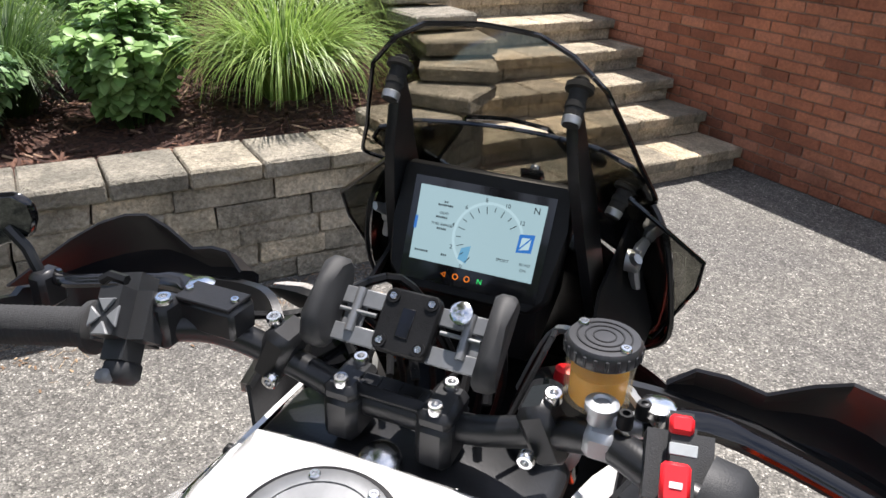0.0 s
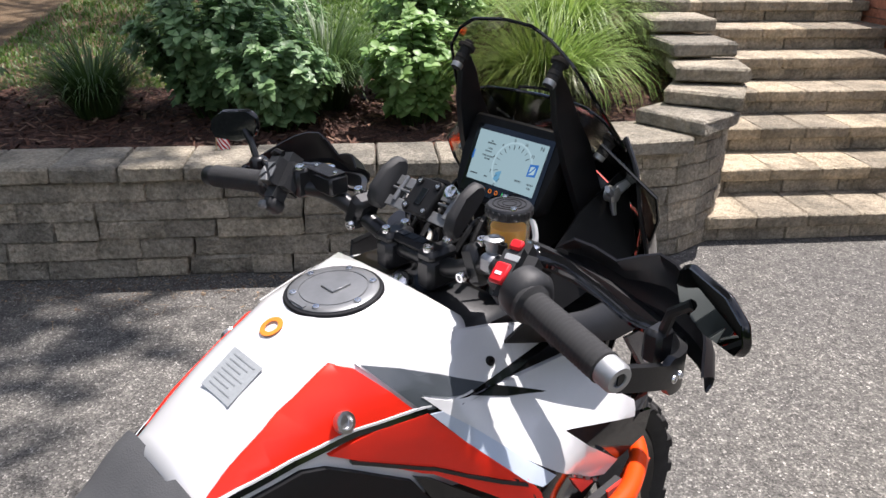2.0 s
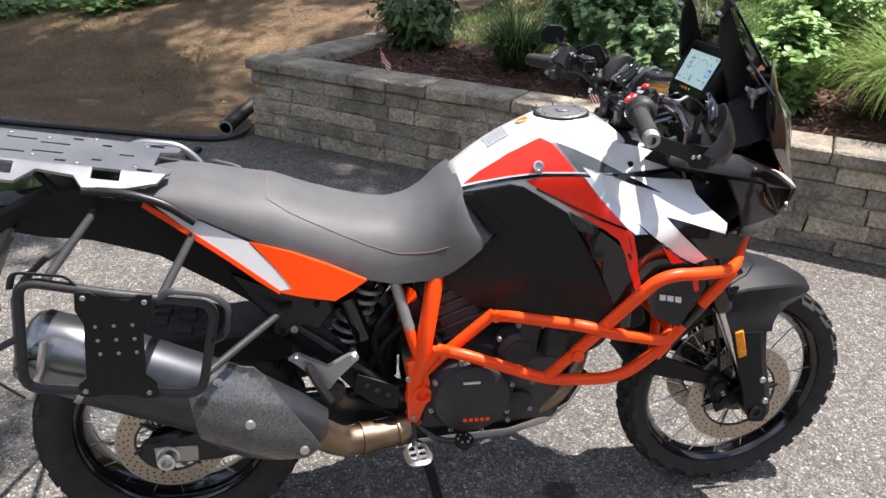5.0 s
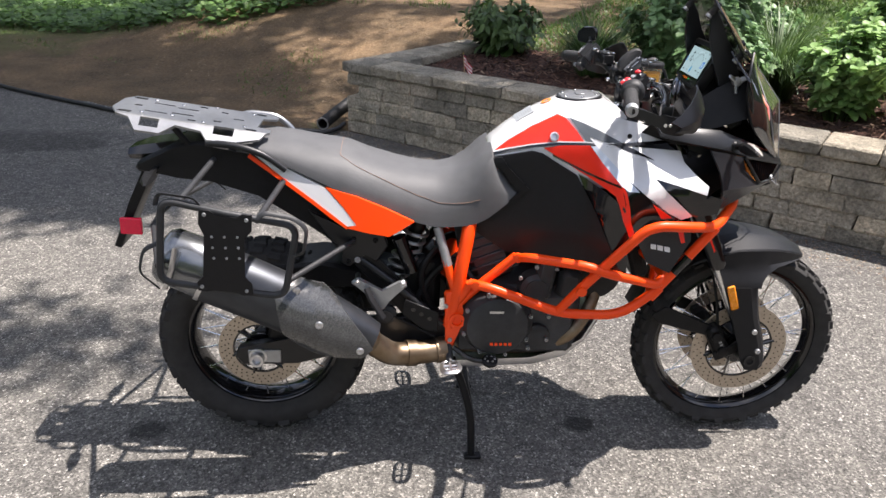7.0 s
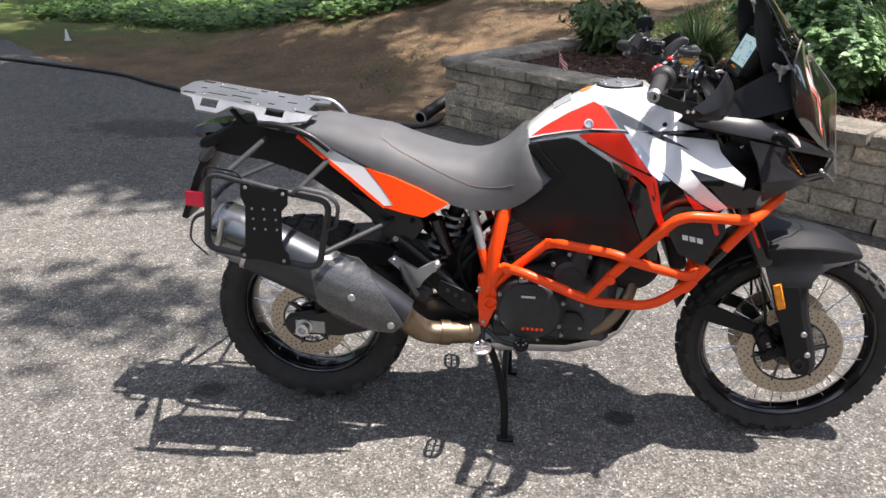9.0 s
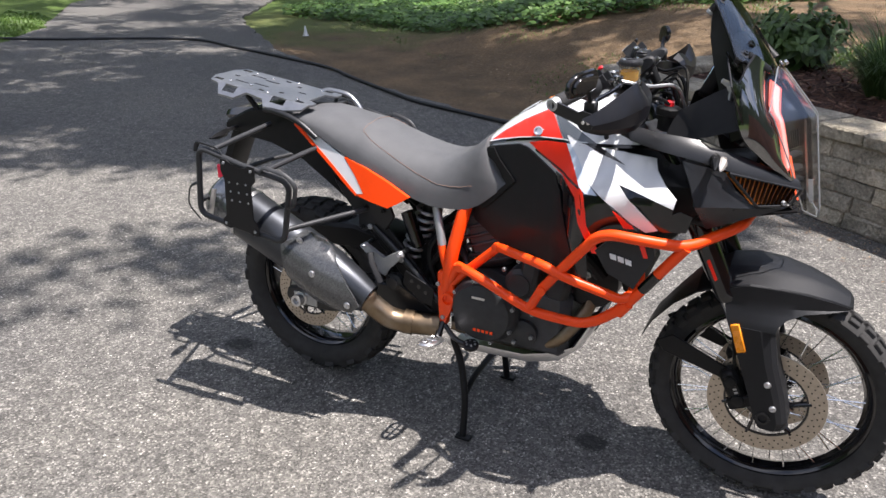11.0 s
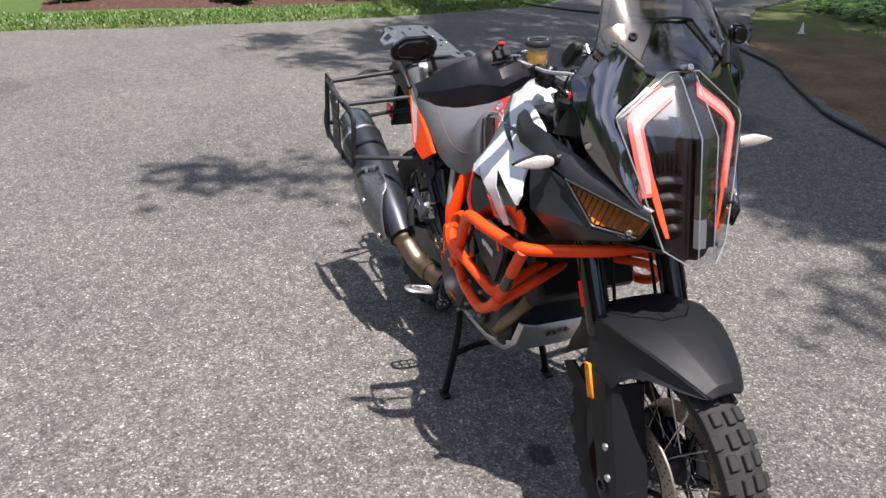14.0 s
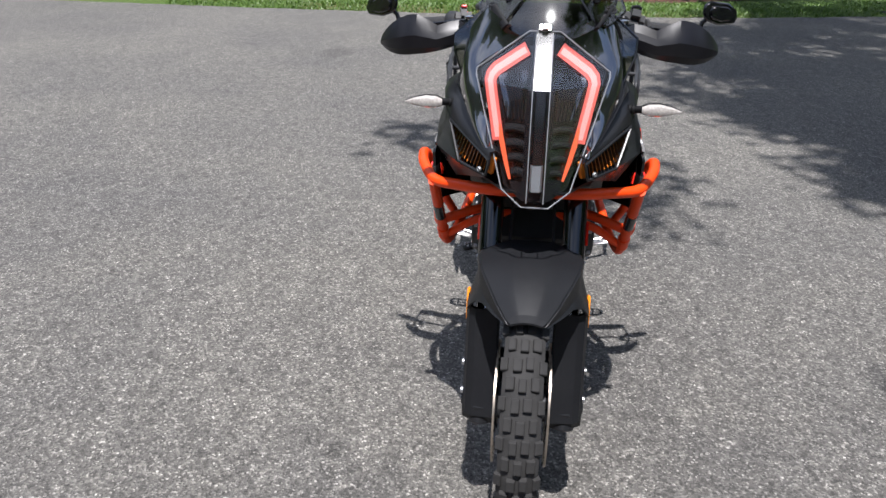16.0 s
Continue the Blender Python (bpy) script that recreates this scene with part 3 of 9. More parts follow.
M.update({
    "orange": simple("orange_powder", (0.88, 0.064, 0.002), 0.42, vary=0.05, scale=30, coat=0.05, spec=0.35),
    "orange_gloss": simple("orange_gloss", (0.86, 0.060, 0.002), 0.36, vary=0.05, coat=0.1, spec=0.35),
    "red": simple("red_paint", (0.90, 0.022, 0.005), 0.34, vary=0.03, coat=0.12),
    "white": simple("white_paint", (0.66, 0.66, 0.665), 0.20, vary=0.02, coat=1.0),
    # bluish tone holds the shade and mirrored sky of a glossy grey facet
    "blue_grey": simple("blue_grey_sheen", (0.50, 0.56, 0.65), 0.16, vary=0.04, coat=1.0),
    "grey": simple("grey_paint", (0.07, 0.08, 0.09), 0.25, vary=0.06, coat=0.6),
    "gloss_black": simple("gloss_black", (0.005, 0.005, 0.006), 0.10, vary=0.2, coat=0.3, spec=0.5),
    "nose": simple("nose_black", (0.010, 0.010, 0.0115), 0.14, vary=0.2, scale=40, coat=3.0, spec=1.0),
    "wing_grey": simple("wing_plastic", (0.018, 0.019, 0.022), 0.30, vary=0.15, scale=70, bump=0.1, spec=0.5),
    "guard_gloss": simple("guard_gloss", (0.009, 0.009, 0.011), 0.32, vary=0.2, scale=60, spec=0.3),
    "badge_grey": simple("badge_plastic", (0.022, 0.022, 0.024), 0.42, vary=0.15, scale=80, bump=0.15, spec=0.3),
    "switch_grey": simple("switch_plastic", (0.022, 0.0225, 0.024), 0.48, vary=0.12, scale=120, bump=0.2, spec=0.35),
    "button_grey": simple("button_grey", (0.16, 0.165, 0.17), 0.45, vary=0.1, scale=80),
    "pot_lid": simple("pot_lid", (0.030, 0.030, 0.032), 0.34, 0.0, vary=0.15, scale=80),
    "pad_rubber": simple("pad_rubber", (0.017, 0.017, 0.018), 0.62, vary=0.15, scale=160, bump=0.15),
    "lamp_black": simple("lamp_black", (0.012, 0.012, 0.014), 0.18, vary=0.15, scale=40, spec=0.5),
    "lamp_chrome": simple("lamp_chrome", (0.06, 0.062, 0.068), 0.36, 1.0, vary=0.08, scale=60),
    "signal_clear": simple("signal_clear", (0.42, 0.39, 0.36), 0.12, vary=0.35, scale=200, coat=0.5),
    "plastic": simple("black_plastic", (0.009, 0.009, 0.0095), 0.42, vary=0.25, scale=60, bump=0.15, spec=0.2),
    "satin": simple("satin_black", (0.011, 0.0113, 0.0125), 0.34, vary=0.2, scale=40, bump=0.08, spec=0.4),
    "panel_grey": simple("charcoal_plastic", (0.011, 0.011, 0.0122), 0.40, vary=0.15, scale=80, bump=0.15, spec=0.22),
    "rack_paint": simple("rack_powder", (0.03, 0.031, 0.033), 0.45, vary=0.2, scale=90, bump=0.2, spec=0.3),
    "guard": simple("guard_plastic", (0.010, 0.0105, 0.012), 0.5, vary=0.15, scale=80, bump=0.15, spec=0.25),
    "rubber": simple("tyre_rubber", (0.036, 0.035, 0.034), 0.82, vary=0.3, scale=25, bump=0.3, spec=0.2),
    "grip": simple("grip_rubber", (0.022, 0.022, 0.023), 0.7, vary=0.2, scale=120, bump=0.8),
    "alu": simple("brushed_alu", (0.62, 0.62, 0.63), 0.36, 1.0, vary=0.1, scale=50),
    "alu_dull": simple("dull_alu", (0.40, 0.41, 0.42), 0.5, 0.85, vary=0.15, scale=30),
    "rack_alu": simple("anodised_alu", (0.30, 0.305, 0.315), 0.36, 0.9, vary=0.1, scale=60),
    "steel": simple("bright_steel", (0.72, 0.72, 0.72), 0.2, 1.0, vary=0.08),
    "engine": simple("engine_grey", (0.055, 0.056, 0.06), 0.5, 0.3, vary=0.25, scale=40, bump=0.3, spec=0.3),
    "cover": simple("cover_black", (0.035, 0.036, 0.038), 0.45, 0.2, vary=0.2, scale=50, bump=0.2, spec=0.3),
    "disc": simple("disc_steel", (0.46, 0.40, 0.33), 0.4, 0.9, vary=0.15, scale=60),
    "vinyl": seat_vinyl(),
    "thread": simple("orange_thread", (0.24, 0.15, 0.11), 0.85),
    "carbon": carbon_weave(),
    "can": simple("muffler_steel", (0.05, 0.054, 0.062), 0.38, 0.7, vary=0.2, scale=20),
    "can_tip": simple("muffler_tip", (0.20, 0.21, 0.22), 0.22, 0.9, vary=0.2, scale=20),
    "header": heat_steel(),
    "smoke": smoke_glass("smoke_glass", (0.72, 0.70, 0.655), 0.05, 0.09),
    "smoke_dark": smoke_glass("smoke_dark", (0.50, 0.50, 0.47), 0.06, 0.12),
    "clear": smoke_glass("clear_lens", (0.93, 0.94, 0.95), 0.08, 0.05),
    "led": glow("led_strip", (1.0, 0.36, 0.31), 0.56, (0.5, 0.25, 0.22)),
    "led_edge": glow("led_edge", (1.0, 0.20, 0.16), 0.38, (0.5, 0.09, 0.07)),
    "chrome": simple("reflector_chrome", (0.17, 0.175, 0.19), 0.1, 0.95, vary=0.1, scale=20),
    "clear_edge": simple("clear_edge", (0.22, 0.225, 0.235), 0.10, vary=0.2, scale=60, coat=1.0),
    "led_orange": glow("led_orange", (1.0, 0.12, 0.03), 0.5, (0.6, 0.1, 0.05)),
    "screen": glow("display_glow", (0.45, 0.65, 0.68), 0.34, (0.05, 0.06, 0.06)),
    "screen_ring": glow("display_pale", (0.50, 0.69, 0.72), 0.40, (0.05, 0.06, 0.06)),
    "ink": simple("display_ink", (0.01, 0.013, 0.02), 0.5),
    "ink_blue": glow("display_blue", (0.02, 0.12, 0.36), 0.55, (0.01, 0.03, 0.1)),
    "rev_blue": glow("display_rev", (0.16, 0.42, 0.60), 0.36, (0.02, 0.05, 0.08)),
    "lamp_amber": glow("warning_amber", (1.0, 0.25, 0.02), 0.28, (0.2, 0.05, 0.0)),
    "lamp_green": glow("neutral_green", (0.05, 0.9, 0.2), 0.4, (0.0, 0.15, 0.03)),
    "mirror": Mat("mirror_glass", (0.085, 0.095, 0.09), 0.02, 1.0).m,
    "amber": simple("amber_reflector", (0.85, 0.28, 0.01), 0.25, vary=0.1, scale=300, bump=0.5),
    "red_lens": simple("red_lens", (0.75, 0.012, 0.05), 0.2, vary=0.1, scale=200),
    "fluid": amber_fluid(),
    "pot": milky_pot(),
    "button_red": simple("button_red", (0.65, 0.012, 0.018), 0.35, vary=0.05),
    "mesh_orange": simple("grille_orange", (0.75, 0.22, 0.02), 0.45, vary=0.15),
    "label_grey": simple("label_grey", (0.30, 0.32, 0.33), 0.5, vary=0.1, scale=200),
    "lid_grey": simple("lid_grey", (0.19, 0.195, 0.20), 0.38, 0.5, vary=0.15, scale=60),
    "print": simple("print_dark", (0.25, 0.265, 0.275), 0.6),
    "print_white": simple("print_white", (0.72, 0.72, 0.72), 0.5),
})

BIKE = tagged(new("motorcycle"), "white, red and black adventure motorcycle with orange crash bars", "motorcycle")
BIKE.matrix_world = pose(0, 0.055, 0)

XW = [0.60, 0.68, 0.76, 0.86, 0.95, 1.056, 1.15, 1.25, 1.33, 1.42, 1.5, 1.56]
WW = [0.082, 0.096, 0.117, 0.144, 0.181, 0.224, 0.254, 0.270, 0.268, 0.22, 0.15, 0.10]
XT = [0.60, 0.678, 0.758, 0.822, 0.893, 0.95, 0.984, 1.062, 1.10, 1.2, 1.6]
TT = [0.95, 1.003, 1.074, 1.110, 1.142, 1.148, 1.146, 1.135, 1.14, 1.15, 1.16]
Z0 = 0.96


def half_width(x, z):
    """How far the bodywork's side stands from the middle."""
    w, t = float(np.interp(x, XW, WW)), float(np.interp(x, XT, TT))
    back = float(np.interp(z, [0.80, 0.88, 0.945, 0.961, 0.978, 1.016, 1.047, 1.064, 1.10, 1.16], [0.285, 0.292, 0.281, 0.276, 0.260, 0.214, 0.191, 0.177, 0.15, 0.10]))
    fore = float(np.interp(z, [0.80, 0.88, 0.945, 0.961, 0.978, 1.016, 1.047, 1.064, 1.10, 1.16], [0.260, 0.267, 0.268, 0.262, 0.250, 0.212, 0.191, 0.177, 0.15, 0.10]))
    lean = back + (fore - back) * float(np.interp(x, [1.05, 1.13], [0.0, 1.0]))
    g = float(np.interp(x, [0.95, 1.03, 1.28, 1.36], [0.0, 1.0, 1.0, 0.0]))
    if z <= Z0:
        d = Z0 - z
        a = w * (1 + min(d, 0.17) * float(np.interp(x, [0.95, 1.1], [0.95, 0.15])) - max(0, d - 0.17) * 1.2)
    else:
        k = min(0.999, (z - Z0) / max(0.02, t - Z0))
        a = w * max(0.02, 1 - k ** 2.2) ** 0.385
    return a + (lean - a) * g


def panel(name, poly, material, parent, s, out=0.0, thick=0.006, step=0.025, label=""):
    bm = bmesh.new()
    skin(bm, poly, lambda x, z: s * (half_width(x, z) + out), thick, step)
    return part(name, bm, material, parent, label, smooth=50)


def flat(name, poly, y0, y1, material, parent, bevel=0.003, label=""):
    """A plate with a side outline of (x, z), from y0 to y1."""
    bm = bmesh.new()
    slab(bm, poly, y1 - y0, lambda u, v, w: Vector((u, y0 + w, v)), bevel)
    return part(name, bm, material, parent, label)


def bolt(p, d, r, material, parent, name="bolt", h=0.006):
    bm = bmesh.new()
    lathe(bm, p, d, [(0, r), (h * 0.75, r), (h, r * 0.85), (h, r * 0.5), (h * 0.5, r * 0.42), (h * 0.5, 0.0005)], 12)
    return part(name, bm, material, parent)


# wheels
def wheel(name, c, r, half, rim_r, rows, cols, label):
    w = new(name)
    w.parent = BIKE
    w.matrix_local = pose(*c)
    w["label"] = label
    bm = bmesh.new()
    pr = [(-half * 0.62, rim_r + 0.002), (-half * 0.95, rim_r + 0.3 * (r - rim_r)), (-half, rim_r + 0.58 * (r - rim_r)), (-half * 0.86, r - 0.022), (-half * 0.5, r - 0.014), (0, r - 0.011)]
    pr += [(-a, b) for a, b in pr[-2::-1]]
    pr += [(half * 0.4, rim_r - 0.004), (-half * 0.4, rim_r - 0.004)]
    lathe(bm, (0, 0, 0), (0, 1, 0), pr, 72, True)
    part("tyre", bm, M["rubber"], w)
    bm = bmesh.new()
    h = half * 0.66
    lathe(bm, (0, 0, 0), (0, 1, 0), [(-h, rim_r + 0.006), (-h - 0.003, rim_r - 0.002), (-h + 0.006, rim_r - 0.012), (-h * 0.4, rim_r - 0.018), (0, rim_r - 0.024),
          (h * 0.4, rim_r - 0.018), (h - 0.006, rim_r - 0.012), (h + 0.003, rim_r - 0.002), (h, rim_r + 0.006), (h * 0.5, rim_r - 0.008), (-h * 0.5, rim_r - 0.008)], 72, True)
    part("rim", bm, M["gloss_black"], w)
    bm = bmesh.new()
    lathe(bm, (0, -0.06, 0), (0, 1, 0), [(0, 0.022), (0, 0.046), (0.012, 0.048), (0.016, 0.03), (0.104, 0.03), (0.108, 0.048), (0.12, 0.046), (0.12, 0.022)], 32)
    part("hub", bm, M["engine"], w)
    # tread blocks
    bw = 2 * half / cols * 0.95
    bl = 2 * math.pi * r / rows * 0.74
    kinds = []
    for k in range(3):
        bm = bmesh.new()
        box(bm, (0, 0, 0), (bl, bw * (1, 0.86, 0.92)[k], 0.022), 0)
        for v in bm.verts:
            if v.co.z > 0:
                v.co.x *= 0.86
                v.co.y *= 0.9
        bmesh.ops.bevel(bm, geom=list(bm.edges), offset=0.0018, segments=1, affect="EDGES")
        kinds.append(mesh_of("tread_block", bm, M["rubber"]))
    for i in range(rows):
        n = cols if i % 2 else cols - 1
        for j in range(n):
            u = (j - (n - 1) / 2) / ((cols - 1) / 2)
            y = u * half * 0.86
            tip = abs(u) ** 2.2
            a = 2 * math.pi * (i + 0.1 * (j % 2)) / rows
            m = Matrix.Rotation(a, 4, "Y") @ Matrix.Translation((0, y, r - 0.012 - 0.016 * tip)) @ Matrix.Rotation(-u * 0.55 * abs(u), 4, "X")
            share("tread_block", kinds[(i + j) % 3], w, m)
    # spokes
    L = rim_r - 0.02 - 0.046
    bm = bmesh.new()
    rod(bm, (0, 0, 0), (0, 0, 1), 0.0019, n=6)
    sp = mesh_of("spoke", bm, M["steel"], True)
    for i in range(36):
        s = 1 if i % 2 else -1
        a = 2 * math.pi * i / 36
        b = a + (0.45 if (i // 2) % 2 else -0.45)
        p = Vector((0.046 * math.sin(b), s * 0.05, 0.046 * math.cos(b)))
        q = Vector(((rim_r - 0.02) * math.sin(a), s * h * 0.62, (rim_r - 0.02) * math.cos(a)))
        share("spoke", sp, w, aim(p, q - p) @ Matrix.Diagonal((1, 1, (q - p).length, 1)))
    return w


def disc(w, y, ro, ri, label=""):
    bm = bmesh.new()
    lathe(bm, (0, y - 0.0025, 0), (0, 1, 0), [(0, ri), (0, ro), (0.005, ro), (0.005, ri)], 64, True)
    part("brake_disc", bm, M["disc"], w, label)
    bm = bmesh.new()
    for i in range(36):
        a = 2 * math.pi * i / 36
        for k, rr in enumerate((0.3, 0.55, 0.8)):
            q = ri + (ro - ri) * rr
            b = a + k * 0.06
            c = Vector((q * math.cos(b), y, q * math.sin(b)))
            rod(bm, c - Vector((0, 0.0029, 0)), c + Vector((0, 0.0029, 0)), 0.0026, n=6)
    part("drill_hole", bm, M["gloss_black"], w)
    for i in range(6):
        bm = bmesh.new()
        a = 2 * math.pi * i / 6
        p, q = Vector((0.04 * math.cos(a), y, 0.04 * math.sin(a))), Vector(((ri + 0.006) * math.cos(a + 0.25), y, (ri + 0.006) * math.sin(a + 0.25)))
        sweep(bm, [p, p.lerp(q, 0.5), q], 0.008, 6, flat=0.4)
        part("carrier_arm", bm, M["gloss_black"], w)
    bm = bmesh.new()
    lathe(bm, (0, y - 0.003, 0), (0, 1, 0), [(0, 0.03), (0, 0.055), (0.006, 0.055), (0.006, 0.03)], 32, True)
    lathe(bm, (0, y - 0.002, 0), (0, 1, 0), [(0, ri - 0.006), (0, ri + 0.004), (0.004, ri + 0.004), (0.004, ri - 0.006)], 48, True)
    part("disc_carrier", bm, M["gloss_black"], w)


CF, CR = Vector((1.553, 0, 0.340)), Vector((0, 0, 0.342))
front_wheel = wheel("front_wheel", CF, 0.340, 0.046, 0.268, 46, 4, "black spoked front wheel with a knobbly tyre")
rear_wheel = wheel("rear_wheel", CR, 0.335, 0.075, 0.232, 36, 5, "black spoked rear wheel with a wide knobbly tyre")
disc(front_wheel, -0.066, 0.158, 0.112)
disc(front_wheel, 0.066, 0.158, 0.112)
disc(rear_wheel, -0.092, 0.132, 0.088)

# fork
AX = Vector((-0.4605, 0, 0.8877))
for s in (-1, 1):
    base = Vector((1.577, s * 0.107, 0.335))
    leg = new("fork_leg")
    leg.parent = BIKE
    bm = bmesh.new()
    lathe(bm, base + AX * 0.36, AX, [(0, 0.027), (0.012, 0.031), (0.03, 0.0305), (0.33, 0.030), (0.56, 0.029), (0.57, 0.024)], 24)
    part("outer_tube", bm, M["gloss_black"], leg)
    bm = bmesh.new()
    lathe(bm, base + AX * 0.02, AX, [(0, 0.0235), (0.36, 0.0235)], 20)
    part("stanchion", bm, M["steel"], leg)
    bm = bmesh.new()
    lathe(bm, base - AX * 0.045, AX, [(0, 0.02), (0.004, 0.028), (0.09, 0.029), (0.10, 0.024)], 18)
    box(bm, base + Vector((0.005, 0, 0.0)), (0.06, 0.05, 0.06), 0.012)
    lathe(bm, Vector((1.553, s * 0.09, 0.34)), (0, s, 0), [(0, 0.025), (0.052, 0.025), (0.055, 0.02), (0.066, 0.019), (0.066, 0.012), (0.056, 0.011)], 18)
    part("axle_clamp", bm, M["satin"], leg)
    bm = bmesh.new()
    sweep(bm, [base + AX * 0.43 + Vector((0, s * 0.0295, 0)), base + AX * 0.49 + Vector((0, s * 0.0295, 0))], 0.009, 6, flat=0.15)
    part("decal", bm, M["red"], leg)
    # calliper, on a bracket behind the leg
    bm = bmesh.new()
    cp = Vector((1.468, s * 0.068, 0.375))
    m = Matrix.Rotation(radians(-28), 4, "Y")
    box(bm, cp, (0.052, 0.078, 0.125), 0.012, m)
    box(bm, cp + Vector((0.03, s * 0.034, -0.03)), (0.09, 0.012, 0.035), 0.004, m)
    for k in (-0.03, 0.03):
        q = m @ Vector((0, 0, k))
        lathe(bm, cp + q + Vector((0, s * 0.036, 0)), (0, s, 0), [(0, 0.017), (0.01, 0.017), (0.012, 0.013)], 14)
    part("brake_calliper", bm, M["plastic"], leg)
    bm = bmesh.new()
    for k in range(6):
        box(bm, cp + m @ Vector((0.004, s * 0.0402, -0.028 + 0.011 * k)), (0.010, 0.001, 0.006), 0, m)
    part("lettering", bm, M["alu_dull"], leg)
    tube("brake_hose", spline([cp + Vector((-0.01, s * 0.02, 0.06)), cp + Vector((-0.03, s * 0.01, 0.16)), Vector((1.40, s * 0.06, 0.66)), Vector((1.30, s * 0.05, 0.9))]), 0.0045, M["plastic"], leg, rad=0.0)

# mudguard with the fork guards
mud = new("mudguard")
mud.parent = BIKE
SPINE = [(1.712, 0.036, 0.664, 0.671), (1.702, 0.047, 0.668, 0.686), (1.66, 0.071, 0.685, 0.709), (1.60, 0.096, 0.702, 0.731), (1.54, 0.117, 0.712, 0.742), (1.46, 0.129, 0.714, 0.745), (1.40, 0.127, 0.700, 0.734),
         (1.33, 0.110, 0.660, 0.690), (1.27, 0.074, 0.596, 0.612), (1.215, 0.060, 0.520, 0.530), (1.19, 0.056, 0.462, 0.466)]
for name, cut, mat in (("fender", SPINE[:8], "guard"), ("rear_flap", SPINE[7:], "plastic")):
    secs = []
    for x, w, zs, zc in cut:
        row = [Vector((x, u * w, zs + (zc - zs) * k)) for u, k in ((-1, 0.0), (-0.97, 0.12), (-0.62, 0.62), (-0.45, 0.86), (-0.38, 0.90), (0, 1.0), (0.38, 0.90), (0.45, 0.86), (0.62, 0.62), (0.97, 0.12), (1, 0.0))]
        secs.append(row + [p - Vector((0, 0, 0.005)) for p in row[::-1]])
    bm = bmesh.new()
    loft(bm, secs)
    bmesh.ops.recalc_face_normals(bm, faces=bm.faces)
    part(name, bm, M[mat], mud, smooth=16)


def fender_edge(x, z):
    """How far the mudguard's side stands out: to the shoulder line above, to the fork guard below."""
    line = [(q[0], q[1] + 0.003) for q in SPINE[:7]][::-1]
    top = float(np.interp(x, [q[0] for q in line], [q[1] for q in line]))
    k = min(1.0, max(0.0, (z - 0.60) / 0.06))
    return 0.150 * (1 - k) + top * k


GZ = [(0.60, 1.425, 1.540), (0.5, 1.465, 1.562), (0.4, 1.505, 1.597), (0.33, 1.53, 1.615), (0.305, 1.545, 1.602)]
SIDE = [(1.400, 0.690), (1.443, 0.709), (1.46, 0.713), (1.54, 0.711), (1.60, 0.701), (1.66, 0.684), (1.702, 0.667), (1.708, 0.660), (1.66, 0.656), (1.60, 0.650), (1.562, 0.634), (1.545, 0.615), (1.540, 0.598), (1.425, 0.598), (1.408, 0.645)]
for s in (-1, 1):
    secs = []
    for z, xb, xf in GZ:
        o = 0.152
        row = [(xb, o - 0.004), (xb + 0.25 * (xf - xb), o), (xb + 0.7 * (xf - xb), o), (xf - 0.012, o - 0.008), (xf, o - 0.025), (xf + 0.004, o - 0.080)]
        row += [(x - 0.006 * (i > 2), y - 0.006) for i, (x, y) in list(enumerate(row))[::-1]]
        secs.append([Vector((x, s * y, z)) for x, y in row])
    bm = bmesh.new()
    loft(bm, secs)
    bmesh.ops.recalc_face_normals(bm, faces=bm.faces)
    part("fork_guard", bm, M["guard"], mud, smooth=20)
    bm = bmesh.new()
    skin(bm, SIDE, lambda x, z: s * fender_edge(x, z), 0.005, 0.02)
    part("fender_side", bm, M["guard"], mud, smooth=30)
    bm = bmesh.new()
    box(bm, (1.455, s * 0.154, 0.567), (0.024, 0.008, 0.085), 0.003, Matrix.Rotation(radians(-20), 4, "Y"))
    part("side_reflector", bm, M["amber"], mud, "amber side reflector")
    bolt((1.548, s * 0.152, 0.447), (0, s, 0), 0.009, M["alu"], mud)
    bolt((1.572, s * 0.152, 0.377), (0, s, 0), 0.009, M["alu"], mud)
    flat("mudguard_stay", [(1.235, 0.47), (1.28, 0.50), (1.47, 0.42), (1.465, 0.385), (1.26, 0.44)], s * 0.085 - 0.004, s * 0.085 + 0.004, M["plastic"], mud)

# tank: a shell over the sections of the bodywork
bm = bmesh.new()
secs = []
for x in [0.684, 0.70, 0.72, 0.74, 0.78, 0.82, 0.86, 0.89, 0.92, 0.95, 0.98, 1.01, 1.035, 1.055, 1.07, 1.08]:
    t = float(np.interp(x, XT, TT))
    k = max(0.0, (x - 1.03) / 0.05)
    row = []
    for i in range(33):
        a = math.pi * i / 32
        c, sn = math.cos(a), math.sin(a)
        z0 = float(np.interp(x, [0.65, 0.70, 0.76, 0.82], [0.970, 0.974, 0.958, 0.93]))
        z = z0 + (t - z0) * sn ** (2 / 2.2)
        w = float(np.interp(x, XW, WW)) - 0.002
        if z > Z0:
            w = half_width(x, min(z, t - 0.0004)) - 0.002
        y = math.copysign(w, c) if sn < 0.985 else c * w / 0.17
        row.append(Vector((x, y if sn < 0.985 else max(-w, min(w, y)), z - 0.055 * k * k)))
    secs.append(row)
loft(bm, secs)
bmesh.ops.recalc_face_normals(bm, faces=bm.faces)
tank = part("fuel_tank", bm, M["white"], BIKE, "glossy white fuel tank", smooth=60)

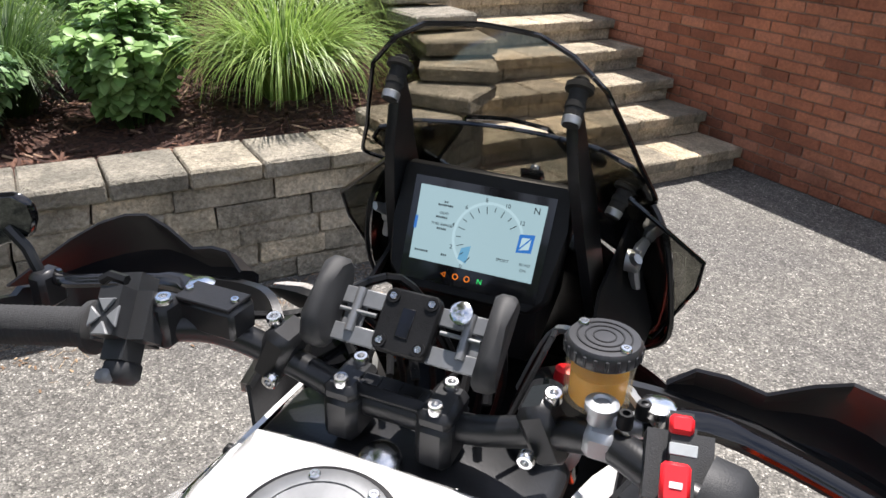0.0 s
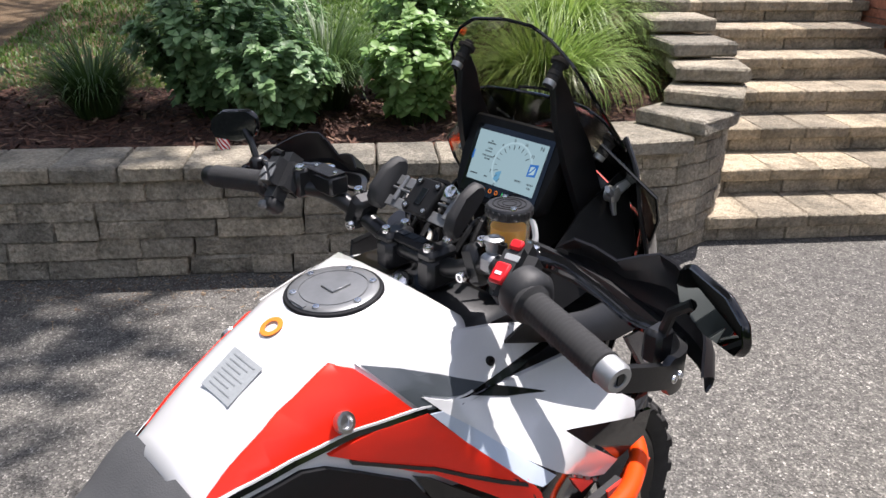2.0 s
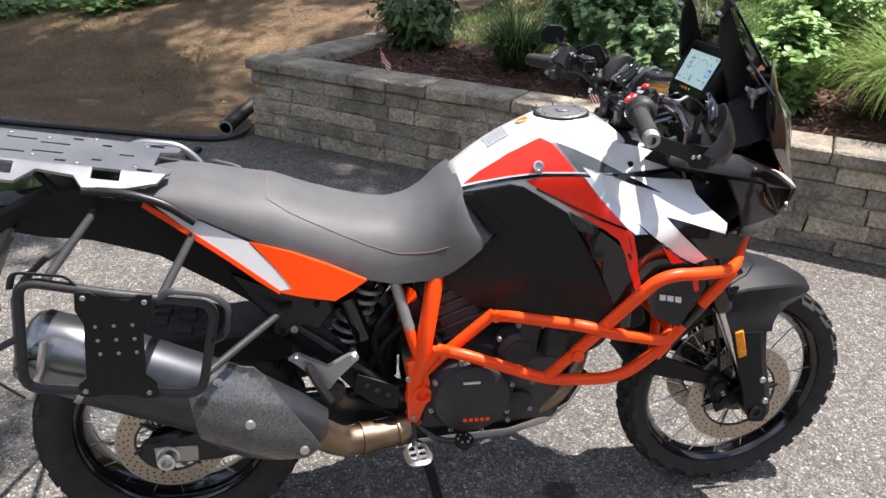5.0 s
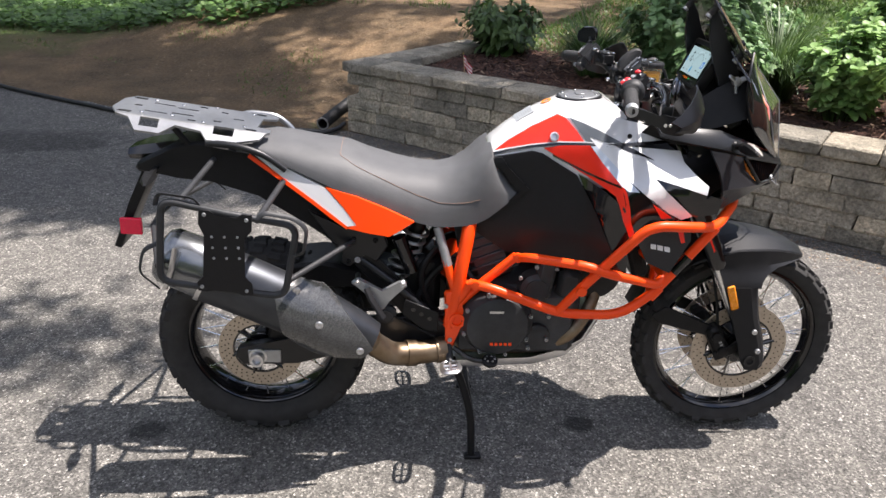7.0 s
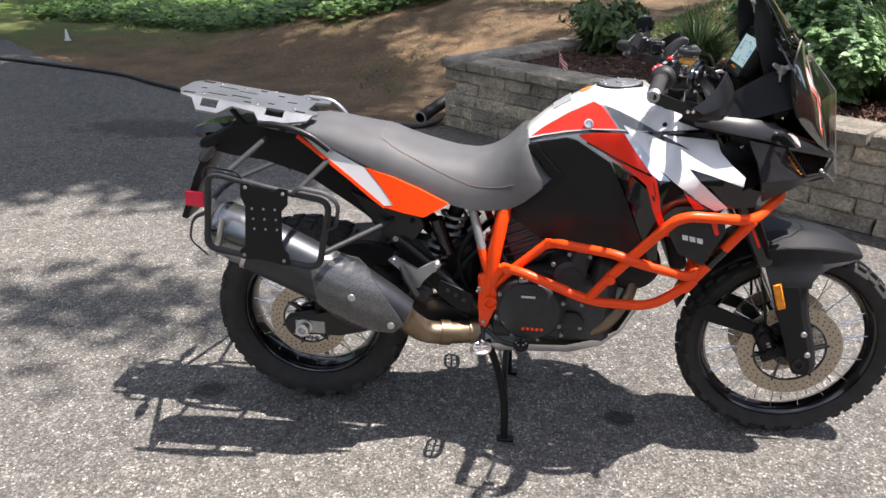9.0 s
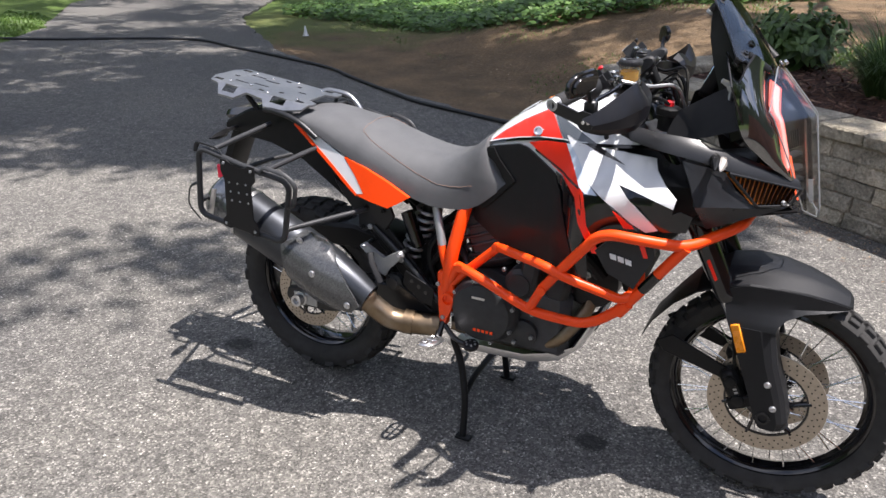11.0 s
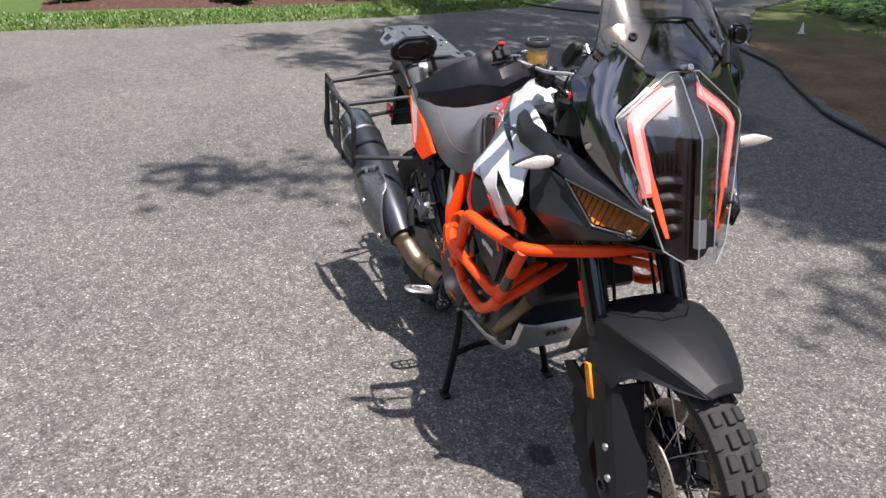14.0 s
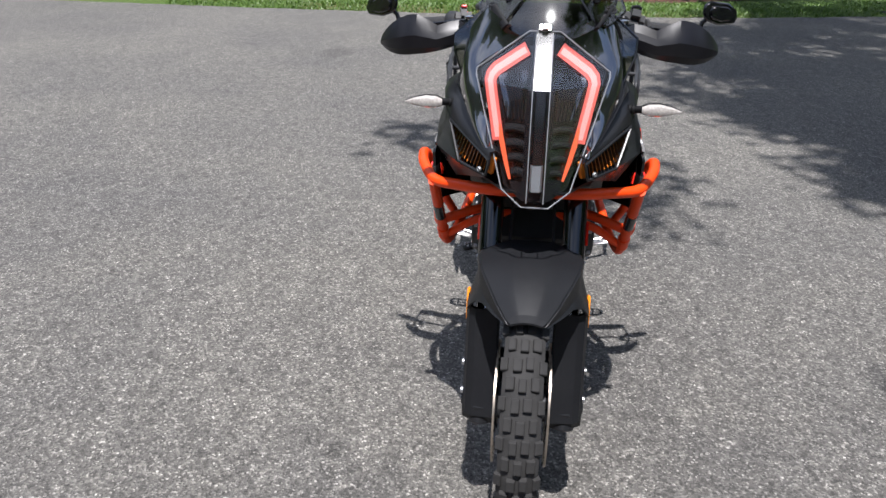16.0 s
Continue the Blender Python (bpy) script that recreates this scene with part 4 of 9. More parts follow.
bm = bmesh.new()
sweep(bm, spline([(1.050, -0.090, 1.088), (1.09, -0.066, 1.086), (1.135, -0.036, 1.076), (1.15, 0.0, 1.072), (1.13, 0.040, 1.074), (1.09, 0.066, 1.078), (1.05, 0.090, 1.080)], 5), 0.013, 12)
part("frame_head", bm, M["orange"], BIKE, "orange frame tube round the steering head")

CAP_M = Matrix.Translation((0.948, 0.006, 1.1395)) @ Matrix.Rotation(radians(-4), 4, "Y")
cap = new("filler_cap")
cap.parent = BIKE
cap.matrix_local = CAP_M
bm = bmesh.new()
lathe(bm, (0, 0, -0.006), (0, 0, 1), [(0, 0.066), (0.010, 0.066), (0.012, 0.0645), (0.0125, 0.061), (0.011, 0.060)], 48)
part("gasket", bm, M["panel_grey"], cap)
bm = bmesh.new()
lathe(bm, (0, 0, 0), (0, 0, 1), [(0, 0.060), (0.0075, 0.060), (0.009, 0.058), (0.009, 0.046), (0.0075, 0.0455), (0.0075, 0.0445), (0.009, 0.044), (0.0095, 0.002)], 48)
box(bm, (0.004, 0, 0.0105), (0.030, 0.026, 0.003), 0.001)
box(bm, (-0.055, 0.0, 0.0094), (0.006, 0.03, 0.002), 0)
part("lid", bm, M["lid_grey"], cap)
for i in range(6):
    a = radians(30 + 60 * i)
    bolt((0.052 * math.cos(a), 0.052 * math.sin(a), 0.0088), (0, 0, 1), 0.0048, M["steel"], cap, h=0.003)

# stickers on the tank
lab = new("warning_label")
lab.parent = BIKE
lab.matrix_local = Matrix.Translation((0.787, -0.008, 1.0905)) @ Matrix.Rotation(radians(-33), 4, "Y") @ Matrix.Rotation(radians(3), 4, "X")
bm = bmesh.new()
box(bm, (0, 0, 0), (0.058, 0.062, 0.0012), 0.0003)
part("sticker", bm, M["label_grey"], lab)
for i in range(7):
    bm = bmesh.new()
    box(bm, (0.022 - 0.007 * i, 0.003 * (i % 3), 0.0009), (0.0018, 0.044 - 0.006 * (i % 3), 0.0006), 0)
    part("print_line", bm, M["print"], lab)
ringm = Matrix.Translation((0.853, 0.006, 1.1258)) @ Matrix.Rotation(radians(-24), 4, "Y")
bm = bmesh.new()
lathe(bm, (0, 0, 0), (0, 0, 1), [(0, 0.009), (0, 0.0155), (0.0012, 0.0155), (0.0012, 0.009)], 28, True)
st = part("round_sticker", bm, M["mesh_orange"], BIKE, "round orange sticker")
st.matrix_local = ringm

# coloured side panels
for s in (-1, 1):
    sp = new("side_panel")
    sp.parent = BIKE
    low_by = 0.016 if s > 0 else 0.0
    panel("red_upper", [(u, v - low_by * (v > 1.06 or u < 0.72)) for u, v in [(0.688, 0.990), (0.737, 1.031), (0.80, 1.073), (0.871, 1.110), (0.891, 1.104), (0.918, 1.076), (0.941, 1.047), (0.869, 1.040), (0.796, 1.025), (0.734, 1.008)]], M["red"], sp, s, 0.002)
    panel("dark_flash", [(0.899, 1.107), (0.938, 1.097), (0.979, 1.083), (1.036, 1.057), (1.004, 1.055), (0.981, 1.058), (0.951, 1.066), (0.962, 1.049), (0.946, 1.048), (0.919, 1.082)], M["grey"], sp, s, 0.0035)
    panel("white_upper", [(0.895, 1.108), (0.96, 1.112), (1.02, 1.115), (1.085, 1.104), (1.16, 1.085), (1.206, 1.069), (1.10, 1.061), (1.013, 1.054), (0.945, 1.049)], M["white"], sp, s, 0.002)
    panel("red_lower", [(0.834, 1.022), (0.889, 1.037), (0.952, 1.044), (0.982, 1.007), (1.007, 0.984), (1.026, 0.965), (1.038, 0.945), (1.049, 0.906), (1.056, 0.867), (1.092, 0.79), (1.074, 0.79), (1.034, 0.87), (1.021, 0.911), (1.013, 0.931), (0.988, 0.945), (0.937, 0.966), (0.863, 1.007)], M["red"], sp, s, 0.004)
    panel("pinstripe", [(0.857, 1.009), (0.947, 0.973), (1.023, 0.961), (1.023, 0.957), (0.948, 0.967), (0.857, 1.004)], M["gloss_black"], sp, s, 0.006)
    panel("dark_flank", [(0.952, 1.043), (0.985, 1.044), (1.04, 1.01), (1.10, 0.95), (1.16, 0.905), (1.20, 0.87), (1.10, 0.80), (1.068, 0.80), (1.04, 0.90), (1.028, 0.945), (1.016, 0.962), (0.975, 1.003)], M["gloss_black"], sp, s, 0.002)
    # glossy facet by the red, its sky reflection put into the colour
    panel("blue_flash", [(0.954, 1.043), (0.967, 1.045), (0.994, 1.022), (1.036, 0.982), (1.073, 0.948), (1.042, 0.95), (1.023, 0.963), (0.982, 1.007)], M["blue_grey"], sp, s, 0.0045)
    panel("white_lower", [(0.95, 1.064), (0.98, 1.054), (1.034, 1.05), (1.126, 1.045), (1.196, 1.041), (1.205, 1.015), (1.231, 0.989), (1.266, 0.962), (1.262, 0.939), (1.188, 0.961), (1.12, 0.978), (1.154, 0.944), (1.232, 0.878), (1.203, 0.867), (1.161, 0.887), (1.092, 0.938), (1.036, 0.982), (0.994, 1.022), (0.967, 1.045)], M["white"], sp, s, 0.004)
    panel("dark_wedge", [(1.009, 1.053), (1.048, 1.051), (1.078, 1.039), (1.129, 1.016), (1.095, 1.026), (1.057, 1.036)], M["gloss_black"], sp, s, 0.0055)
    panel("black_notch", [(1.12, 0.978), (1.188, 0.961), (1.262, 0.939), (1.26, 0.921), (1.179, 0.932), (1.154, 0.944)], M["gloss_black"], sp, s, 0.003)
    panel("lower_corner", [(1.179, 0.932), (1.253, 0.921), (1.279, 0.935), (1.31, 0.927), (1.30, 0.884), (1.245, 0.875), (1.232, 0.878)], M["gloss_black"], sp, s, 0.0015)
    panel("red_tip", [(1.115, 0.913), (1.178, 0.872), (1.147, 0.869)], M["red"], sp, s, 0.0055)
    for k in range(4):
        x = 1.108 + 0.020 * k
        z = 0.928 - 0.015 * k
        panel("number_bar", [(x, z), (x + 0.012, z - 0.008), (x + 0.015, z - 0.016), (x + 0.003, z - 0.008)], M["grey"], sp, s, 0.0068, 0.001, 0.2)
    panel("seam", [(0.67, 0.980), (0.734, 1.003), (0.796, 1.020), (0.869, 1.035), (0.941, 1.043), (1.013, 1.048), (1.099, 1.053), (1.206, 1.063), (1.206, 1.069), (1.099, 1.06), (1.013, 1.055), (0.941, 1.050), (0.869, 1.042), (0.796, 1.027), (0.734, 1.010), (0.67, 0.987)], M["gloss_black"], sp, s, 0.0036, 0.003)
    panel("seam_line", [(0.67, 0.987), (0.734, 1.010), (0.796, 1.027), (0.869, 1.042), (0.941, 1.050), (1.013, 1.055), (1.013, 1.057), (0.941, 1.0525), (0.869, 1.0445), (0.796, 1.0295), (0.734, 1.0125), (0.67, 0.9895)], M["white"], sp, s, 0.0040, 0.002)
    panel("knee_panel", [(0.655, 0.80), (0.70, 0.83), (0.768, 0.89), (0.72, 0.95), (0.672, 0.978), (0.802, 1.012), (0.83, 1.008), (0.925, 0.958), (0.963, 0.891), (1.047, 0.7121), (1.04, 0.6927), (0.75, 0.70), (0.66, 0.755)], M["panel_grey"], sp, s, 0.006, 0.01)
    panel("knee_rib", [(0.672, 0.978), (0.72, 0.988), (0.742, 0.958), (0.80, 0.905), (0.70, 0.80), (0.68, 0.805), (0.775, 0.897), (0.728, 0.945)], M["plastic"], sp, s, 0.013, 0.01)
    panel("gloss_insert", [(0.928, 0.962), (0.996, 0.932), (1.036, 0.9054), (1.058, 0.8129), (1.068, 0.6945), (1.045, 0.703), (1.004, 0.8023), (0.963, 0.891)], M["gloss_black"], sp, s, 0.003)
    bm = bmesh.new()
    lathe(bm, (0.858, s * (half_width(0.858, 1.054) + 0.002), 1.054), (0.1, s, 0.5), [(0, 0.013), (0.009, 0.013), (0.0095, 0.009), (0.004, 0.007), (0.004, 0.001)], 20)
    part("tank_bolt", bm, M["alu"], sp, "silver bolt with a wide washer")
    bolt((1.058, s * half_width(1.058, 1.072), 1.072), (0, s, 0.35), 0.0065, M["plastic"], sp)
    bolt((1.222, s * (half_width(1.222, 1.032) + 0.003), 1.032), (0, s, 0.2), 0.0085, M["plastic"], sp)
    # lower badge panel by the radiator
    panel("badge_panel", [(1.085, 0.8057), (1.13, 0.8537), (1.225, 0.856), (1.235, 0.8111), (1.19, 0.7105), (1.12, 0.743)], M["badge_grey"], sp, s, 0.022, 0.012)
    panel("badge_flash", [(1.185, 0.8585), (1.225, 0.857), (1.205, 0.8467), (1.218, 0.8059), (1.208, 0.8038)], M["red"], sp, s, 0.025, 0.004)
    for k in range(3):
        x = 1.122 + 0.020 * k
        z = 0.801 - 0.004 * k
        panel("badge_bar", [(x, z), (x + 0.016, z - 0.003), (x + 0.018, z - 0.017), (x + 0.003, z - 0.014)], M["print_white"], sp, s, 0.026, 0.003, 0.2)

# dark body under the panels
bm = bmesh.new()
secs = []
for x, zb, zt, w in ((0.62, 0.74, 0.93, 0.09), (0.72, 0.71, 0.99, 0.10), (0.9, 0.70, 1.03, 0.13), (1.05, 0.70, 1.05, 0.16), (1.2, 0.74, 1.04, 0.18), (1.32, 0.88, 1.0, 0.17), (1.42, 0.93, 1.03, 0.12)):
    secs.append([Vector((x, y * w, zb + (zt - zb) * k)) for y, k in ((-0.6, 0), (-1, 0.25), (-1, 0.75), (-0.7, 1), (0.7, 1), (1, 0.75), (1, 0.25), (0.6, 0))])
loft(bm, secs)
bmesh.ops.recalc_face_normals(bm, faces=bm.faces)
part("inner_body", bm, M["plastic"], BIKE)

# seat
SX = [-0.065, -0.045, -0.01, 0.05, 0.12, 0.20, 0.28, 0.35, 0.42, 0.48, 0.54, 0.59, 0.63, 0.665, 0.69, 0.715, 0.745, 0.77]
ST = [0.985, 1.006, 1.018, 1.022, 1.016, 1.002, 0.984, 0.964, 0.945, 0.933, 0.929, 0.94, 0.964, 0.996, 1.019, 0.968, 0.925, 0.897]
SB = [0.978, 0.985, 0.988, 0.982, 0.953, 0.918, 0.883, 0.853, 0.825, 0.803, 0.788, 0.788, 0.79, 0.80, 0.815, 0.835, 0.862, 0.887]
SW = [0.075, 0.10, 0.115, 0.125, 0.135, 0.146, 0.155, 0.160, 0.162, 0.160, 0.156, 0.150, 0.146, 0.143, 0.141, 0.139, 0.137, 0.132]
bm = bmesh.new()
secs = []
N = 25


def seat_row(x, lift=0.0):
    t, b, w = (float(np.interp(x, SX, v)) for v in (ST, SB, SW))
    ridge = 0.012 * math.exp(-((x - 0.27) / 0.05) ** 2)
    row = []
    for i in range(N):
        a = math.pi * i / (N - 1)
        c, sn = math.cos(a), math.sin(a)
        crown = abs(c) ** 0.5
        full = float(np.interp(x, [0.55, 0.66], [0.0, 1.0]))
        y = -math.copysign(1, c) * w * (abs(c) ** (0.72 - 0.32 * full) if sn > 0 else 1)
        top = t + lift + ridge * (1 - abs(c)) - 0.004
        mid = b + (t - b) * 0.55
        z = b + (top - b) * sn ** (0.62 - 0.14 * full)
        flare = 1.0 - 0.16 * sn * abs(c)
        row.append(Vector((x, y * flare, z)))
    return row


for x in np.linspace(-0.065, 0.77, 54):
    secs.append(seat_row(float(x)))
loft(bm, secs)
bmesh.ops.recalc_face_normals(bm, faces=bm.faces)
seat = part("seat", bm, M["vinyl"], BIKE, "charcoal textured two-level seat with orange stitching", smooth=60)
for s in (-1, 1):
    ln = []
    for k in range(46):
        u = k / 45
        x = 0.262 + 0.40 * max(0.0, u - 0.22) ** 1.0 / 0.78
        row = seat_row(x)
        f = 0.5 * min(1.0, u / 0.30) ** 0.9 + 0.42 * max(0.0, u - 0.30) / 0.70
        idx = (N - 1) / 2 * (1 - f)
        i = int(idx)
        p = row[i].lerp(row[min(i + 1, N - 1)], idx - i)
        ln.append(Vector((p.x, s * (abs(p.y) + 0.0008), p.z + 0.0008)))
    bm = bmesh.new()
    sweep(bm, ln, 0.0007, 5)
    part("stitching", bm, M["thread"], seat)

# tail: subframe cover, coloured panels, rack
TAIL = [(-0.13, 1.012), (-0.20, 1.0), (-0.31, 0.945), (-0.315, 0.92), (-0.20, 0.905), (-0.10, 0.905), (0.03, 0.86), (0.16, 0.79), (0.24, 0.715), (0.30, 0.725), (0.46, 0.80), (0.30, 0.86), (0.05, 0.985)]
bm = bmesh.new()
slab(bm, TAIL, 0.26, lambda u, v, w: Vector((u, (w - 0.13) * (0.70 + 0.50 * max(0, min(0.5, u + 0.3))), v)), 0.008)
part("tail_cover", bm, M["plastic"], BIKE)
for s in (-1, 1):
    tp = new("tail_panel")
    tp.parent = BIKE
    def tail_y(x, z, s=s):
        return s * (0.126 + 0.09 * min(0.35, max(0, x + 0.02)) + 0.25 * (0.87 - z))
    for name, poly, mat, out in (("white_blade", [(0.018, 0.986), (0.062, 0.972), (0.115, 0.949), (0.167, 0.925), (0.222, 0.900), (0.271, 0.850), (0.310, 0.802), (0.285, 0.797), (0.245, 0.826), (0.183, 0.870), (0.100, 0.926)], "white", 0.010),
                                 ("orange_blade", [(0.224, 0.902), (0.311, 0.880), (0.39, 0.850), (0.472, 0.814), (0.44, 0.793), (0.402, 0.772), (0.34, 0.782), (0.285, 0.793), (0.310, 0.802), (0.272, 0.851)], "orange_gloss", 0.011),
                                 ("orange_edge", [(0.012, 0.984), (0.100, 0.926), (0.183, 0.870), (0.245, 0.826), (0.285, 0.797), (0.283, 0.790), (0.240, 0.817), (0.178, 0.861), (0.094, 0.917), (0.006, 0.974)], "orange_gloss", 0.0115)):
        bm = bmesh.new()
        skin(bm, poly, lambda x, z: tail_y(x, z) + s * out, 0.012, 0.03)
        part(name, bm, M[mat], tp)
    flat("hanger_plate", [(0.28, 0.73), (0.34, 0.72), (0.56, 0.47), (0.56, 0.40), (0.51, 0.42), (0.30, 0.66)], s * 0.135 - 0.005, s * 0.135 + 0.005, M["plastic"], tp)
    flat("subframe_plate", [(0.17, 0.835), (0.28, 0.772), (0.385, 0.766), (0.40, 0.725), (0.366, 0.672), (0.332, 0.70), (0.285, 0.655), (0.262, 0.67), (0.272, 0.715), (0.225, 0.75)], s * 0.142 - 0.006, s * 0.142 + 0.006, M["satin"], tp, 0.004)
    for bx, bz in ((0.30, 0.745), (0.362, 0.742), (0.283, 0.675)):
        bolt((bx, s * 0.149, bz), (0, s, 0), 0.0075, M["plastic"], tp)

rack = new("luggage_rack")
rack.parent = BIKE
RACK_OUT = [(-0.385, -0.05), (-0.36, -0.10), (-0.325, -0.105), (-0.30, -0.135), (-0.235, -0.135), (-0.20, -0.11), (-0.13, -0.115), (-0.11, -0.135), (-0.03, -0.130), (0.03, -0.115), (0.052, -0.085), (0.05, -0.06), (0.012, -0.045)]
RACK_OUT = RACK_OUT + [(u, -v) for u, v in RACK_OUT[::-1]]
SLOTS = [(-0.345, -0.075, 0.036, 0.018), (-0.268, -0.112, 0.050, 0.022), (-0.07, -0.107, 0.055, 0.022), (-0.27, -0.045, 0.060, 0.009), (-0.20, -0.03, 0.060, 0.009), (0.0, -0.085, 0.03, 0.016), (-0.10, -0.05, 0.02, 0.012), (-0.165, -0.075, 0.022, 0.012), (-0.33, 0.0, 0.02, 0.012), (-0.05, 0.0, 0.03, 0.008)]
SLOTS += [(a, -b, c, d) for a, b, c, d in SLOTS if abs(b) > 0.001]


def inside(poly, x, y):
    c = False
    for (x0, y0), (x1, y1) in zip(poly, poly[1:] + poly[:1]):
        if (y0 > y) != (y1 > y) and x < (x1 - x0) * (y - y0) / (y1 - y0) + x0:
            c = not c
    return c


bm = bmesh.new()
f = bm.faces.new([bm.verts.new((u, v, 0)) for u, v in RACK_OUT])
cuts_x = sorted({round(a + k * c / 2, 4) for a, b, c, d in SLOTS for k in (-1, 1)})
cuts_y = sorted({round(b + k * d / 2, 4) for a, b, c, d in SLOTS for k in (-1, 1)})
for ax, cuts in ((0, cuts_x), (1, cuts_y)):
    for v in cuts:
        co, no = [0, 0, 0], [0, 0, 0]
        co[ax], no[ax] = v, 1
        bmesh.ops.bisect_plane(bm, geom=list(bm.verts) + list(bm.edges) + list(bm.faces), plane_co=co, plane_no=no)
kill = [f for f in bm.faces if any(abs(f.calc_center_median().x - a) < c / 2 and abs(f.calc_center_median().y - b) < d / 2 for a, b, c, d in SLOTS)]
bmesh.ops.delete(bm, geom=kill, context="FACES")
for v in bm.verts:
    v.co.z -= 0.85 * max(0.0, abs(v.co.y) - 0.098)
ex = bmesh.ops.extrude_face_region(bm, geom=list(bm.faces))["geom"]
bmesh.ops.translate(bm, vec=(0, 0, -0.006), verts=[v for v in ex if isinstance(v, bmesh.types.BMVert)])
bmesh.ops.recalc_face_normals(bm, faces=bm.faces)
RACK_M = Matrix.Translation((0.015, 0, 1.044)) @ Matrix.Rotation(radians(7.6), 4, "Y")
pl = part("rack_plate", bm, M["rack_alu"], rack, "grey slotted aluminium plate", smooth=False)
pl.matrix_local = RACK_M
for a, b in ((-0.30, -0.07), (-0.30, 0.07), (-0.13, -0.085), (-0.13, 0.085), (-0.02, -0.07), (-0.02, 0.07), (-0.22, -0.06), (-0.22, 0.06)):
    q = bolt((0, 0, 0), (0, 0, 1), 0.006, M["steel"], rack, h=0.004)
    q.matrix_local = RACK_M @ Matrix.Translation((a, b, 0))
for s in (-1, 1):
    tube("grab_rail", [(-0.10, s * 0.12, 1.0), (-0.06, s * 0.147, 1.028), (-0.03, s * 0.15, 1.036), (0.05, s * 0.15, 1.028), (0.09, s * 0.15, 0.995), (0.13, s * 0.142, 0.93)] if s > 0 else [(-0.10, -0.125, 1.015), (-0.05, -0.14, 1.018), (0.0, -0.146, 1.012), (0.06, -0.147, 0.992), (0.115, -0.143, 0.948)], 0.0095, M["rack_alu"] if s > 0 else M["satin"], rack, 0.03)
    tube("rack_leg", [(-0.19, s * 0.10, 1.05), (-0.15, s * 0.09, 0.99)], 0.009, M["plastic"], rack)

# tail lamp, number plate holder, rear signals
tl = new("tail_end")
tl.parent = BIKE
bm = bmesh.new()
loft(bm, [[Vector((x, y * w, z + k * h)) for y, k in ((-1, 0), (-0.7, 0.5), (0.7, 0.5), (1, 0), (0.7, -0.5), (-0.7, -0.5))] for x, z, w, h in ((-0.20, 0.975, 0.07, 0.05), (-0.30, 0.962, 0.06, 0.045), (-0.345, 0.955, 0.045, 0.03))])
part("tail_lamp", bm, M["gloss_black"], tl)
flat("plate_holder", [(-0.30, 0.93), (-0.27, 0.92), (-0.335, 0.80), (-0.40, 0.665), (-0.42, 0.672), (-0.36, 0.81)], -0.055, 0.055, M["plastic"], tl)
bm = bmesh.new()
box(bm, (-0.352, -0.078, 0.748), (0.062, 0.012, 0.05), 0.002, Matrix.Rotation(radians(2), 4, "Y"))
part("red_reflector", bm, M["red_lens"], tl, "red side reflector")
for s in (-1, 1):
    bm = bmesh.new()
    loft(bm, [[Vector((x + k * 0.018 * w, s * y, z + q * 0.015 * w)) for k, q in ((-1, 0), (-0.6, 0.8), (0.6, 0.8), (1, 0), (0.6, -0.8), (-0.6, -0.8))] for x, y, z, w in ((-0.25, 0.10, 0.935, 0.4), (-0.25, 0.15, 0.933, 0.5), (-0.25, 0.165, 0.932, 1.1), (-0.245, 0.21, 0.93, 1.0), (-0.24, 0.245, 0.928, 0.2))])
    part("rear_signal", bm, M["plastic"], tl)

